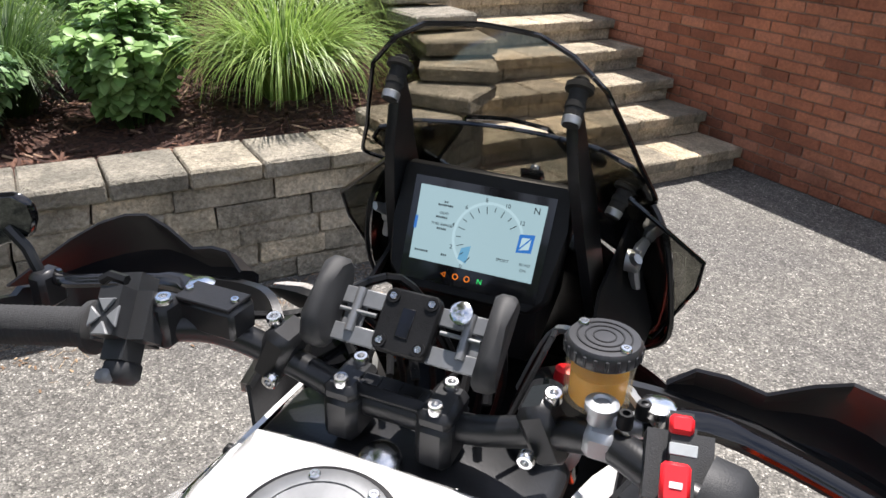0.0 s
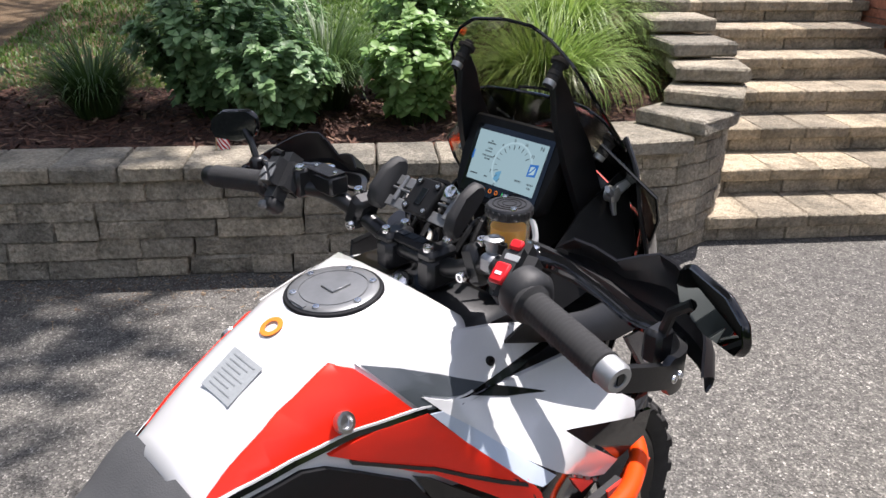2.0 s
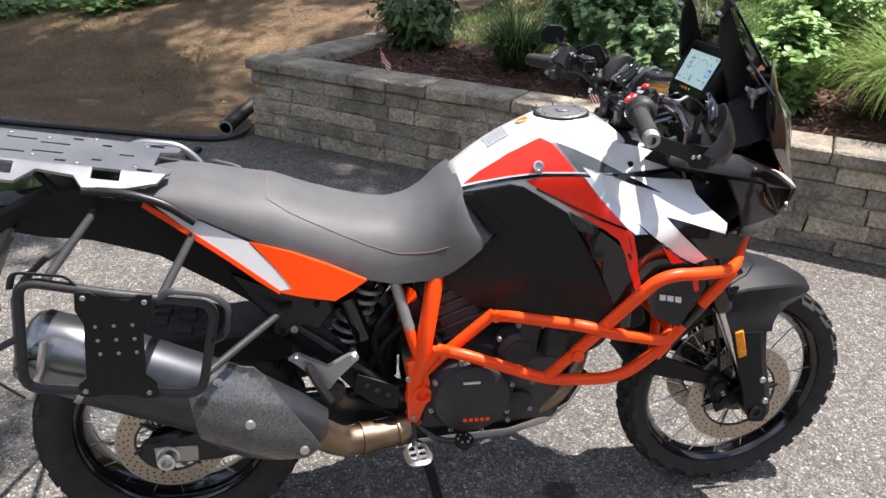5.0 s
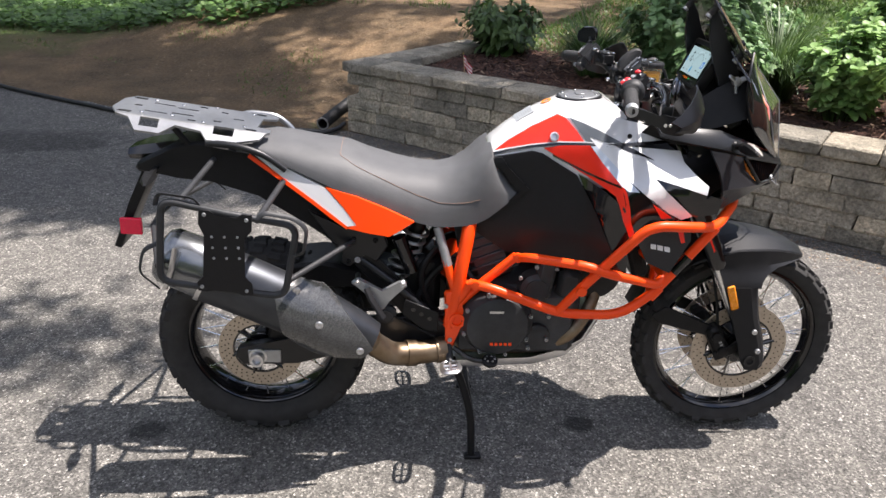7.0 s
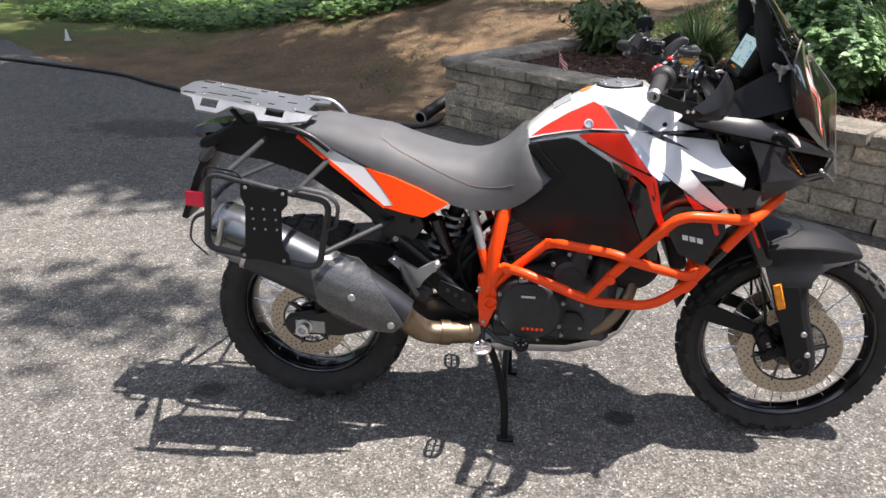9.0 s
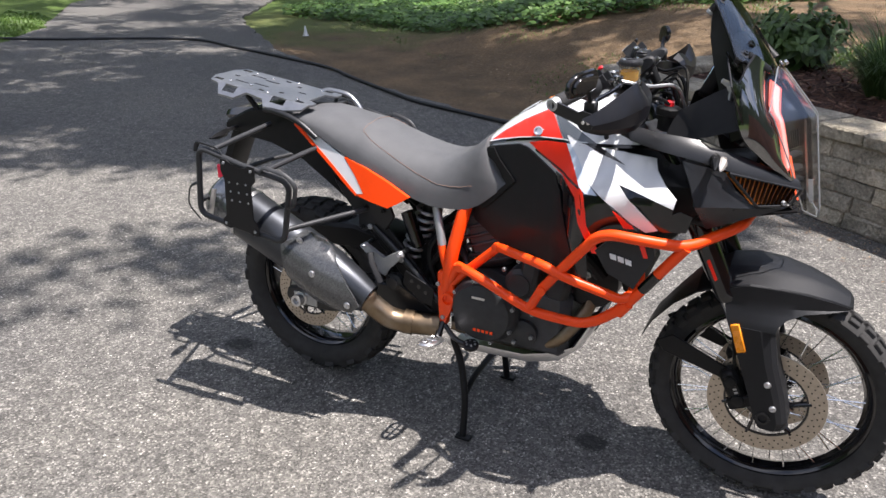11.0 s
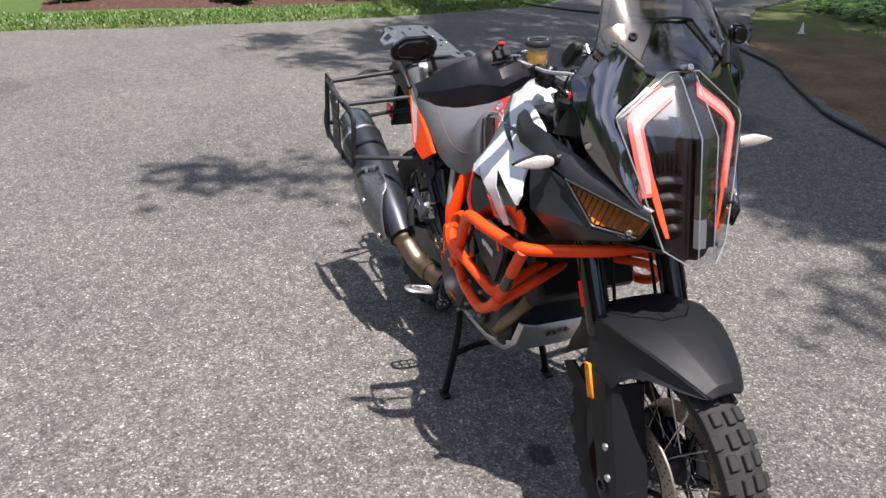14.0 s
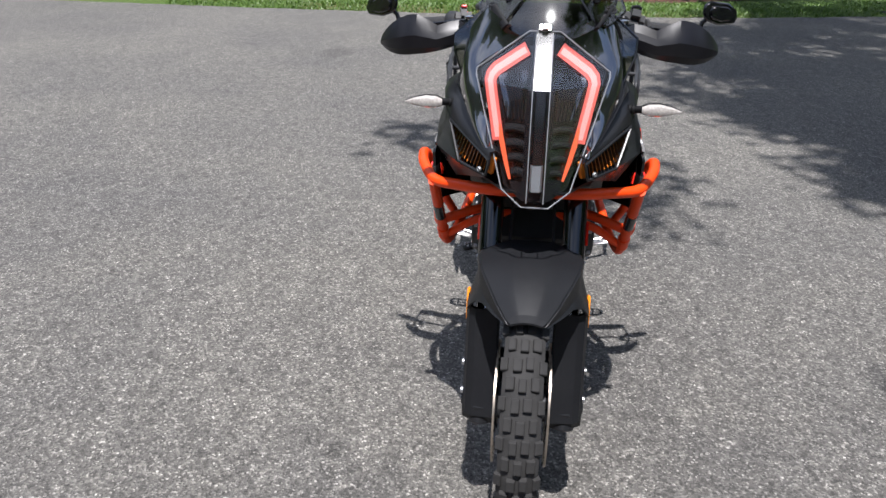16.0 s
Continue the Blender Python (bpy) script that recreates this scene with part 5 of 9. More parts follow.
# pannier frames
for s in (-1, 1):
    pr = new("pannier_frame")
    pr.parent = BIKE
    y = s * 0.385
    loop = rounded([(0.0, y, 0.911), (0.172, y - s * 0.018, 0.872), (0.130, y - s * 0.022, 0.668), (-0.182, y, 0.722), (-0.155, y, 0.946), (0.0, y, 0.911)], 0.035, 5)
    bm = bmesh.new()
    sweep(bm, loop, 0.0095, 10, caps=False)
    part("frame_loop", bm, M["rack_paint"], pr)
    for a, b in (((-0.115, y, 0.937), (-0.085, s * 0.12, 0.968)), ((0.075, y, 0.893), (0.105, s * 0.13, 0.912)), ((0.140, y - s * 0.02, 0.715), (0.30, s * 0.145, 0.738)), ((-0.185, y - s * 0.01, 0.76), (-0.28, s * 0.10, 0.76)), ((-0.28, s * 0.10, 0.76), (-0.29, 0.0, 0.76))):
        tube("frame_stay", [a, b], 0.0085, M["rack_paint"], pr)
    for pts in ([(-0.17, y, 0.93), (-0.160, y, 0.962), (-0.075, y, 0.950), (-0.06, y, 0.928)], [(0.075, y, 0.897), (0.095, y, 0.914), (0.165, y - s * 0.01, 0.898), (0.198, y - s * 0.012, 0.868), (0.186, y - s * 0.012, 0.80), (0.160, y - s * 0.012, 0.79)], [(-0.172, y, 0.83), (-0.215, y, 0.81), (-0.232, y, 0.745), (-0.185, y, 0.70)]):
        bm = bmesh.new()
        sweep(bm, rounded(pts, 0.02), 0.007, 6, flat=0.35)
        part("lug", bm, M["rack_paint"], pr)
    if s < 0:
        poly = [(a + 0.022, b + 0.036) for a, b in [(-0.085, 0.888), (-0.06, 0.888), (-0.045, 0.873), (0.005, 0.866), (0.02, 0.878), (0.045, 0.876), (0.04, 0.83), (0.02, 0.81), (0.012, 0.70), (0.03, 0.68), (0.03, 0.645), (0.005, 0.645), (-0.01, 0.655), (-0.07, 0.662), (-0.085, 0.655), (-0.11, 0.66), (-0.11, 0.685), (-0.092, 0.70), (-0.078, 0.82), (-0.09, 0.85)]]
        bm = bmesh.new()
        slab(bm, poly, 0.004, lambda u, v, w: Vector((u, y - 0.012 + 0.05 * max(0, 0.92 - v) + w, v)), 0.001)
        plate = part("mount_plate", bm, M["panel_grey"], pr, "black drilled mounting plate")
        for i in range(3):
            for j in range(3):
                u, v = -0.038 + 0.032 * i, 0.851 - 0.03 * j
                bolt((u, y - 0.0125 + 0.05 * (0.92 - v), v), (0, -1, 0.05), 0.0035, M["alu_dull"], pr, h=0.002)
        for u, v in ((-0.050, 0.912), (0.052, 0.898), (0.037, 0.696), (-0.076, 0.708)):
            bolt((u, y - 0.0125 + 0.05 * (0.92 - v), v), (0, -1, 0.05), 0.005, M["alu_dull"], pr, h=0.003)

# exhaust
ex = new("exhaust")
ex.parent = BIKE


def oval(c, d, ry, rz, n=24):
    m = aim(Vector(c), Vector(d))
    up = Vector((0, 0, 1))
    t = Vector(d).normalized()
    up = (up - t * up.dot(t)).normalized()
    sd = t.cross(up)
    return [Vector(c) + sd * (ry * math.cos(2 * math.pi * i / n)) + up * (rz * math.sin(2 * math.pi * i / n)) for i in range(n)]


ED = Vector((0.42, 0.02, -0.21))
E0 = Vector((-0.205, -0.275, 0.755))
bm = bmesh.new()
loft(bm, [oval(E0 + ED * k, ED, a, b) for k, a, b in ((-0.02, 0.035, 0.045), (0.0, 0.058, 0.068), (0.04, 0.070, 0.080), (0.26, 0.075, 0.085))])
part("end_cap", bm, M["can_tip"], ex)
bm = bmesh.new()
loft(bm, [oval(E0 + ED * k, ED, a, b) for k, a, b in ((0.27, 0.076, 0.086), (0.30, 0.077, 0.087), (0.86, 0.074, 0.084), (1.0, 0.070, 0.080), (1.2, 0.058, 0.066), (1.34, 0.046, 0.050))])
part("muffler", bm, M["can"], ex)
bm = bmesh.new()
c0 = E0 + ED * 0.26
loft(bm, [oval(c0 + ED.normalized() * k, ED, 0.079, 0.089, 24) for k in (0, 0.012)])
part("strap", bm, M["alu"], ex)
bm = bmesh.new()
sweep(bm, [(-0.145, -0.352, 0.80), (-0.16, -0.356, 0.74), (-0.185, -0.35, 0.68)], 0.008, 6, flat=0.3)
part("clip", bm, M["alu"], ex)


def shield_y(x, z):
    d = 0.894 * (z - 0.6525 + 0.5 * x)
    return -(0.268 + 0.088 * math.sqrt(max(0.05, 1 - (d / 0.098) ** 2)) - 0.25 * max(0, x - 0.2))


bm = bmesh.new()
SH = [(0.10, 0.655), (0.155, 0.690), (0.225, 0.668), (0.29, 0.585), (0.345, 0.505), (0.36, 0.475), (0.33, 0.448), (0.26, 0.452), (0.18, 0.475), (0.115, 0.545)]
skin(bm, SH, shield_y, 0.006, 0.015)
part("heat_shield", bm, M["carbon"], ex, "carbon-fibre heat shield")
for p in ((0.216, 0.575), (0.155, 0.665), (0.325, 0.478)):
    bolt((p[0], shield_y(*p) - 0.001, p[1]), (0, -1, 0), 0.011, M["alu"], ex)
bm = bmesh.new()
sweep(bm, spline([(0.32, -0.25, 0.492), (0.345, -0.24, 0.465), (0.375, -0.225, 0.43), (0.42, -0.205, 0.395), (0.50, -0.18, 0.385), (0.565, -0.165, 0.387)], 5), [0.043] * 6 + [0.036] * 20, 18)
part("link_pipe", bm, M["header"], ex)
for p, q in (((0.455, -0.192, 0.389), (0.485, -0.184, 0.386)), ((0.545, -0.17, 0.386), (0.575, -0.163, 0.387))):
    bm = bmesh.new()
    rod(bm, p, q, 0.0405, 0.0405, n=20)
    part("pipe_collar", bm, M["header"], ex)
bm = bmesh.new()
sweep(bm, spline([(0.60, -0.13, 0.385), (0.74, -0.105, 0.36), (0.86, -0.108, 0.365), (0.93, -0.132, 0.40), (0.985, -0.138, 0.455), (1.035, -0.10, 0.54), (1.03, -0.05, 0.62)], 5), 0.020, 14)
part("front_header", bm, M["header"], ex)
flat("heel_guard", [(0.452, 0.563), (0.553, 0.520), (0.550, 0.455), (0.507, 0.460), (0.441, 0.515)], -0.175, -0.170, M["plastic"], ex, 0.002)
for x, z in ((0.475, 0.530), (0.500, 0.515), (0.525, 0.500)):
    bm = bmesh.new()
    rod(bm, (x, -0.1765, z), (x, -0.1745, z), 0.007, n=14)
    part("hole", bm, M["gloss_black"], ex)
flat("silencer_guard", [(-0.14, 0.665), (0.02, 0.655), (0.13, 0.53), (0.22, 0.445), (0.20, 0.42), (0.03, 0.53)], -0.255, -0.245, M["plastic"], ex)

# swing arm, shock, footpegs, centre stand
sw = new("swing_arm")
sw.parent = BIKE
for s in (-1, 1):
    flat("arm", [(-0.06, 0.375), (0.0, 0.385), (0.10, 0.40), (0.30, 0.475), (0.58, 0.50), (0.62, 0.44), (0.55, 0.405), (0.30, 0.375), (0.12, 0.315), (-0.05, 0.31), (-0.07, 0.34)], s * 0.125 - 0.016, s * 0.125 + 0.016, M["satin"], sw, 0.006)
    bm = bmesh.new()
    lathe(bm, (0, s * 0.13, 0.345), (0, s, 0), [(0, 0.028), (0.018, 0.028), (0.02, 0.022), (0.045, 0.021), (0.045, 0.013), (0.03, 0.012), (0.03, 0.001)], 14)
    part("axle_nut", bm, M["alu"], sw)
    bm = bmesh.new()
    box(bm, (0.02, s * 0.142, 0.345), (0.10, 0.006, 0.045), 0.002)
    part("axle_block", bm, M["alu_dull"], sw)
bm = bmesh.new()
box(bm, (0.085, -0.10, 0.41), (0.11, 0.05, 0.06), 0.01, Matrix.Rotation(radians(15), 4, "Y"))
part("rear_calliper", bm, M["plastic"], sw)
flat("hugger", [(0.02, 0.62), (0.20, 0.64), (0.42, 0.60), (0.45, 0.55), (0.30, 0.57), (0.05, 0.55)], -0.085, 0.085, M["plastic"], sw, 0.01)

shock = new("shock_absorber")
shock.parent = BIKE
S0, S1 = Vector((0.405, -0.06, 0.545)), Vector((0.495, -0.06, 0.775))
bm = bmesh.new()
rod(bm, S0, S1, 0.023, n=16)
part("damper", bm, M["plastic"], shock)
bm = bmesh.new()
dv = (S1 - S0)
uu = dv.orthogonal().normalized()
vv = dv.normalized().cross(uu)
sweep(bm, [S0 + dv * (0.08 + 0.80 * k / 96) + (uu * math.cos(k * 0.46) + vv * math.sin(k * 0.46)) * 0.037 for k in range(97)], 0.0062, 8)
part("spring", bm, M["alu_dull"], shock)
bm = bmesh.new()
rod(bm, (0.43, -0.115, 0.74), (0.47, -0.115, 0.63), 0.022, n=14)
part("reservoir", bm, M["gloss_black"], shock)

for s in (-1, 1):
    peg = new("foot_peg")
    peg.parent = BIKE
    c = Vector((0.588, s * 0.262, 0.385))
    m = Matrix.Translation(c) @ Matrix.Rotation(radians(s * 14), 4, "X") @ Matrix.Rotation(radians(-6), 4, "Y")
    bm = bmesh.new()
    ringp = [m @ Vector((0.026 * math.copysign(abs(math.cos(a)) ** 0.6, math.cos(a)), 0.048 * math.copysign(abs(math.sin(a)) ** 0.7, math.sin(a)), 0)) for a in [2 * math.pi * i / 28 for i in range(29)]]
    sweep(bm, ringp, 0.005, 6, caps=False, flat=1.6)
    for y in (-0.018, 0.012):
        rod(bm, m @ Vector((-0.024, y, 0)), m @ Vector((0.024, y, 0)), 0.004, n=6)
    rod(bm, m @ Vector((0, -0.045, 0)), m @ Vector((0, 0.045, 0)), 0.004, n=6)
    part("peg_frame", bm, M["alu"], peg)
    bm = bmesh.new()
    sweep(bm, [m @ Vector((0, -s * 0.045, 0)), Vector((0.585, s * 0.18, 0.40)), Vector((0.59, s * 0.15, 0.43))], 0.011, 8)
    part("peg_bracket", bm, M["satin"], peg)
    pp = new("passenger_peg")
    pp.parent = BIKE
    flat("peg_arm", [(0.291, 0.625), (0.314, 0.642), (0.383, 0.595), (0.430, 0.628), (0.447, 0.636), (0.456, 0.615), (0.400, 0.568), (0.388, 0.536), (0.36, 0.544), (0.362, 0.572)], s * 0.187 - 0.007, s * 0.187 + 0.007, M["alu_dull"], pp, 0.004)
    for bx, bz in ((0.311, 0.628), (0.442, 0.622)):
        bolt((bx, s * 0.194, bz), (0, s, 0), 0.008, M["alu"], pp)
        bm = bmesh.new()
        rod(bm, (bx, s * 0.14, bz), (bx, s * 0.184, bz), 0.008, n=10)
        part("spacer", bm, M["satin"], pp)
    bm = bmesh.new()
    sweep(bm, [(0.338, s * 0.200, 0.612), (0.352, s * 0.216, 0.585), (0.388, s * 0.226, 0.528)], 0.012, 8, flat=0.6)
    part("peg_bar", bm, M["panel_grey"], pp)

pedal = new("brake_pedal")
pedal.parent = BIKE
tube("pedal_arm", [(0.60, -0.185, 0.405), (0.65, -0.215, 0.38), (0.705, -0.222, 0.378)], 0.008, M["satin"], pedal, 0.03)
bm = bmesh.new()
lathe(bm, (0.708, -0.222, 0.372), (0.05, -0.25, 1), [(0, 0.014), (0.006, 0.024), (0.016, 0.024), (0.018, 0.020)], 16)
part("pedal_pad", bm, M["plastic"], pedal)
for i in range(6):
    a = 2 * math.pi * i / 6
    bolt((0.708 + 0.015 * math.cos(a), -0.226 + 0.015 * math.sin(a), 0.3895), (0.05, -0.25, 1), 0.0032, M["alu_dull"], pedal, "pedal_stud", 0.004)
tube("subframe_tube", [(0.24, -0.128, 0.735), (0.40, -0.145, 0.615), (0.565, -0.158, 0.475)], 0.0125, M["satin"], BIKE, 0.03)
tube("subframe_tube", [(0.24, 0.128, 0.735), (0.40, 0.145, 0.615), (0.565, 0.158, 0.475)], 0.0125, M["satin"], BIKE, 0.03)
for q in ((0.31, -0.148, 0.68), (0.43, -0.16, 0.59), (0.505, -0.165, 0.525)):
    bolt(q, (0, -1, 0), 0.009, M["alu_dull"], BIKE, "subframe_bolt")
bm = bmesh.new()
lathe(bm, (0.395, -0.135, 0.50), (0, -1, 0), [(0, 0.03), (0.02, 0.03), (0.024, 0.02), (0.03, 0.018)], 18)
part("linkage_cover", bm, M["cover"], BIKE)
tube("rear_brake_hose", spline([(0.10, -0.13, 0.44), (0.22, -0.165, 0.50), (0.36, -0.16, 0.52), (0.46, -0.15, 0.47), (0.54, -0.16, 0.43)]), 0.005, M["plastic"], BIKE, rad=0.0, n=6)

stand = new("centre_stand")
stand.parent = BIKE
for s in (-1, 1):
    bm = bmesh.new()
    sweep(bm, rounded([(0.60, s * 0.125, 0.33), (0.635, s * 0.135, 0.25), (0.668, s * 0.17, 0.14), (0.672, s * 0.198, 0.006)], 0.05), 0.0125, 10)
    box(bm, (0.676, s * 0.20, 0.006), (0.055, 0.028, 0.012), 0.003)
    part("leg", bm, M["plastic"], stand)
tube("cross_bar", [(0.665, -0.165, 0.155), (0.66, -0.08, 0.175), (0.66, 0.08, 0.175), (0.665, 0.165, 0.155)], 0.011, M["plastic"], stand, 0.04)

# frame, engine and crash bars
frame_obj = new("trellis_frame")
frame_obj.parent = BIKE
for s in (-1, 1):
    y = s * 0.165
    tube("frame_tube", [(0.64, s * 0.115, 0.815), (0.63, s * 0.14, 0.75), (0.612, y, 0.65), (0.598, y, 0.55), (0.585, s * 0.16, 0.47)], 0.021, M["orange"], frame_obj, 0.05)
    tube("frame_tube", [(0.545, s * 0.13, 0.77), (0.582, y, 0.64), (0.60, y, 0.585)], 0.013, M["orange"], frame_obj)
    bm = bmesh.new()
    rod(bm, (0.542, s * 0.131, 0.78), (0.575, s * 0.157, 0.668), 0.0138, n=10)
    part("frame_sleeve", bm, M["alu_dull"], frame_obj)
    flat("pivot_plate", [(0.565, 0.585), (0.615, 0.60), (0.625, 0.53), (0.632, 0.50), (0.615, 0.475), (0.60, 0.40), (0.57, 0.398), (0.578, 0.48)], y - 0.014, y + 0.014, M["orange"], frame_obj, 0.006)
    bm = bmesh.new()
    lathe(bm, (0.607, y - s * 0.012, 0.498), (0, s, 0), [(0, 0.024), (0.036, 0.024), (0.036, 0.016), (0.012, 0.015), (0.012, 0.001)], 20)
    part("pivot_boss", bm, M["orange"], frame_obj)
    tube("frame_tube", [(0.60, y, 0.535), (0.66, y, 0.60), (0.772, s * 0.175, 0.71)], 0.014, M["orange"], frame_obj)
    for p in ((0.572, 0.545), (0.588, 0.43)):
        bolt((p[0], y + s * 0.014, p[1]), (0, s, 0), 0.007, M["alu_dull"], frame_obj)

for s in (-1, 1):
    cb = new("crash_bar")
    cb.parent = BIKE
    y = s * 0.278
    tube("upper_tube", [(0.943, s * 0.278, 0.655), (1.015, s * 0.30, 0.755), (1.092, s * 0.318, 0.853), (1.13, s * 0.322, 0.868), (1.2, s * 0.313, 0.863), (1.305, s * 0.268, 0.845), (1.415, s * 0.12, 0.870), (1.43, s * 0.006, 0.875)], 0.0145, M["orange"], cb, 0.04, 12)
    tube("lower_tube", [(0.64, s * 0.18, 0.622), (0.694, s * 0.206, 0.622), (0.905, s * 0.24, 0.556), (1.07, s * 0.26, 0.563), (1.158, s * 0.258, 0.63), (1.305, s * 0.268, 0.845)], 0.0145, M["orange"], cb, 0.05, 12)
    tube("middle_tube", [(0.772, s * 0.178, 0.705), (0.80, s * 0.225, 0.728), (0.95, s * 0.302, 0.738), (1.01, s * 0.302, 0.716), (1.165, s * 0.272, 0.668), (1.188, s * 0.25, 0.69), (1.16, s * 0.16, 0.715), (1.13, s * 0.07, 0.72)], 0.0135, M["orange"], cb, 0.035, 12)
    tube("brace", [(1.15, s * 0.256, 0.62), (1.19, s * 0.17, 0.69), (1.15, s * 0.06, 0.71)], 0.012, M["orange"], cb, 0.03)
    tube("brace", [(0.895, s * 0.238, 0.562), (0.943, s * 0.278, 0.655)], 0.0135, M["orange"], cb)
    tube("brace", [(0.64, s * 0.18, 0.622), (0.60, s * 0.165, 0.54)], 0.014, M["orange"], cb)
    for p in ((0.772, 0.715), (0.945, 0.655), (0.655, 0.625)):
        bm = bmesh.new()
        lathe(bm, (p[0], (y if p[0] > 0.9 else s * 0.185) + s * 0.008, p[1]), (0, s, 0), [(0, 0.014), (0.012, 0.014), (0.013, 0.009), (0.013, 0.001)], 14)
        part("clamp_bolt", bm, M["orange"], cb)
    bm = bmesh.new()
    sweep(bm, [Vector((1.209, s * 0.2615, 0.704)), Vector((1.244, s * 0.264, 0.755))], 0.0152, 10)
    part("name_band", bm, M["gloss_black"], cb)
    bm = bmesh.new()
    rod(bm, (1.152, s * 0.258, 0.622), (1.176, s * 0.259, 0.656), 0.0175, n=12)
    part("joint_sleeve", bm, M["orange"], cb)

eng = new("engine")
eng.parent = BIKE
bm = bmesh.new()
box(bm, (0.79, 0, 0.47), (0.40, 0.30, 0.24), 0.03)
box(bm, (0.66, 0, 0.41), (0.14, 0.28, 0.12), 0.02)
part("crankcase", bm, M["engine"], eng)
for name, c, ang in (("rear_cylinder", (0.695, 0, 0.69), -22), ("front_cylinder", (0.965, 0, 0.66), 50)):
    m = Matrix.Rotation(radians(ang), 4, "Y")
    bm = bmesh.new()
    box(bm, c, (0.135, 0.21, 0.20), 0.02, m)
    cyl = part(name, bm, M["engine"], eng)
    for k in range(5):
        bm = bmesh.new()
        box(bm, Vector(c) + m @ Vector((0, 0, -0.07 + 0.03 * k)), (0.155, 0.225, 0.010), 0.003, m)
        part("fin", bm, M["engine"], cyl)
    for q in (-0.05, 0.05):
        for s in (-1, 1):
            bolt(Vector(c) + m @ Vector((q, s * 0.105, 0.04)), (0, s, 0), 0.011, M["alu_dull"], cyl, h=0.016)
for s in (-1, 1):
    bm = bmesh.new()
    lathe(bm, (0.728, s * 0.13, 0.488), (0, s, 0), [(0, 0.112), (0.045, 0.110), (0.062, 0.100), (0.068, 0.095), (0.074, 0.093), (0.078, 0.085), (0.079, 0.002)], 40)
    part("clutch_cover", bm, M["cover"], eng)
    for k in range(8):
        a = 2 * math.pi * k / 8 + 0.3
        bolt((0.728 + 0.104 * math.cos(a), s * 0.186, 0.488 + 0.104 * math.sin(a)), (0, s, 0), 0.0065, M["alu_dull"], eng, h=0.012)
    for k in range(5):
        bm = bmesh.new()
        box(bm, (0.712 + 0.014 * k, s * 0.2095, 0.432), (0.009, 0.002, 0.009), 0)
        part("badge_bar", bm, M["orange"], eng)
    bm = bmesh.new()
    box(bm, (0.722, s * 0.2095, 0.541), (0.042, 0.002, 0.007), 0)
    part("badge_strip", bm, M["alu"], eng)
    bm = bmesh.new()
    lathe(bm, (0.84, s * 0.13, 0.60), (0, s, 0), [(0, 0.05), (0.04, 0.048), (0.05, 0.035), (0.055, 0.034), (0.055, 0.001)], 24)
    part("pump_cover", bm, M["cover"], eng)
    for nm, p, sz, bv in (("side_case", (0.865, s * 0.15, 0.63), (0.055, 0.06, 0.13), 0.012), ("filter_cover", (0.945, s * 0.12, 0.60), (0.075, 0.07, 0.10), 0.018)):
        bm = bmesh.new()
        box(bm, p, sz, bv, Matrix.Rotation(radians(8), 4, "Y"))
        part(nm, bm, M["cover"], eng)
    bm = bmesh.new()
    lathe(bm, (0.855, s * 0.13, 0.43), (0, s, 0), [(0, 0.045), (0.035, 0.043), (0.04, 0.03), (0.042, 0.001)], 22)
    part("alternator_cover", bm, M["cover"], eng)
    for p in ((0.835, 0.675), (0.895, 0.67), (0.87, 0.55), (0.885, 0.51), (0.79, 0.64), (0.885, 0.43), (0.83, 0.40)):
        bolt((p[0], s * 0.172, p[1]), (0, s, 0), 0.0065, M["alu_dull"], eng, h=0.010)
    bm = bmesh.new()
    sweep(bm, spline([(0.66, s * 0.14, 0.60), (0.60, s * 0.10, 0.66), (0.53, s * 0.09, 0.60), (0.47, s * 0.11, 0.50)]), 0.012, 8)
    part("hose", bm, M["plastic"], eng)
    bm = bmesh.new()
    sweep(bm, spline([(0.90, s * 0.14, 0.68), (1.0, s * 0.15, 0.73), (1.08, s * 0.14, 0.66)]), 0.016, 8)
    part("coolant_hose", bm, M["plastic"], eng)
bm = bmesh.new()
box(bm, (1.13, 0, 0.73), (0.05, 0.29, 0.22), 0.012, Matrix.Rotation(radians(-18), 4, "Y"))
part("radiator", bm, M["plastic"], eng)
bm = bmesh.new()
lathe(bm, (1.03, -0.11, 0.62), (0, 1, 0), [(0, 0.07), (0.01, 0.085), (0.21, 0.085), (0.22, 0.07)], 30)
part("oil_tank", bm, M["panel_grey"], eng)
bm = bmesh.new()
sweep(bm, spline([(0.56, -0.06, 0.70), (0.50, -0.09, 0.62), (0.52, -0.10, 0.52), (0.58, -0.08, 0.45)]), 0.011, 8)
sweep(bm, spline([(0.55, 0.02, 0.72), (0.46, -0.03, 0.60), (0.50, -0.08, 0.48)]), 0.013, 8)
box(bm, (0.50, 0, 0.56), (0.12, 0.16, 0.20), 0.02)
part("air_duct", bm, M["plastic"], eng)
bm = bmesh.new()
SK = [(0.585, 0.285), (0.86, 0.298), (0.96, 0.33), (1.02, 0.385), (1.06, 0.468)]
rows = []
for x, z in SK:
    up = 0.036 if x < 1 else 0.014
    w = 0.135 if x < 1 else 0.128
    rows.append([Vector((x - 0.01, -w, z + up)), Vector((x, -w * 0.93, z + 0.012)), Vector((x, -w * 0.6, z)), Vector((x, w * 0.6, z)), Vector((x, w * 0.93, z + 0.012)), Vector((x - 0.01, w, z + up))])
secs = [r + [p + Vector((-0.003, 0, 0.005)) for p in r[::-1]] for r in rows]
loft(bm, secs)
bmesh.ops.recalc_face_normals(bm, faces=bm.faces)
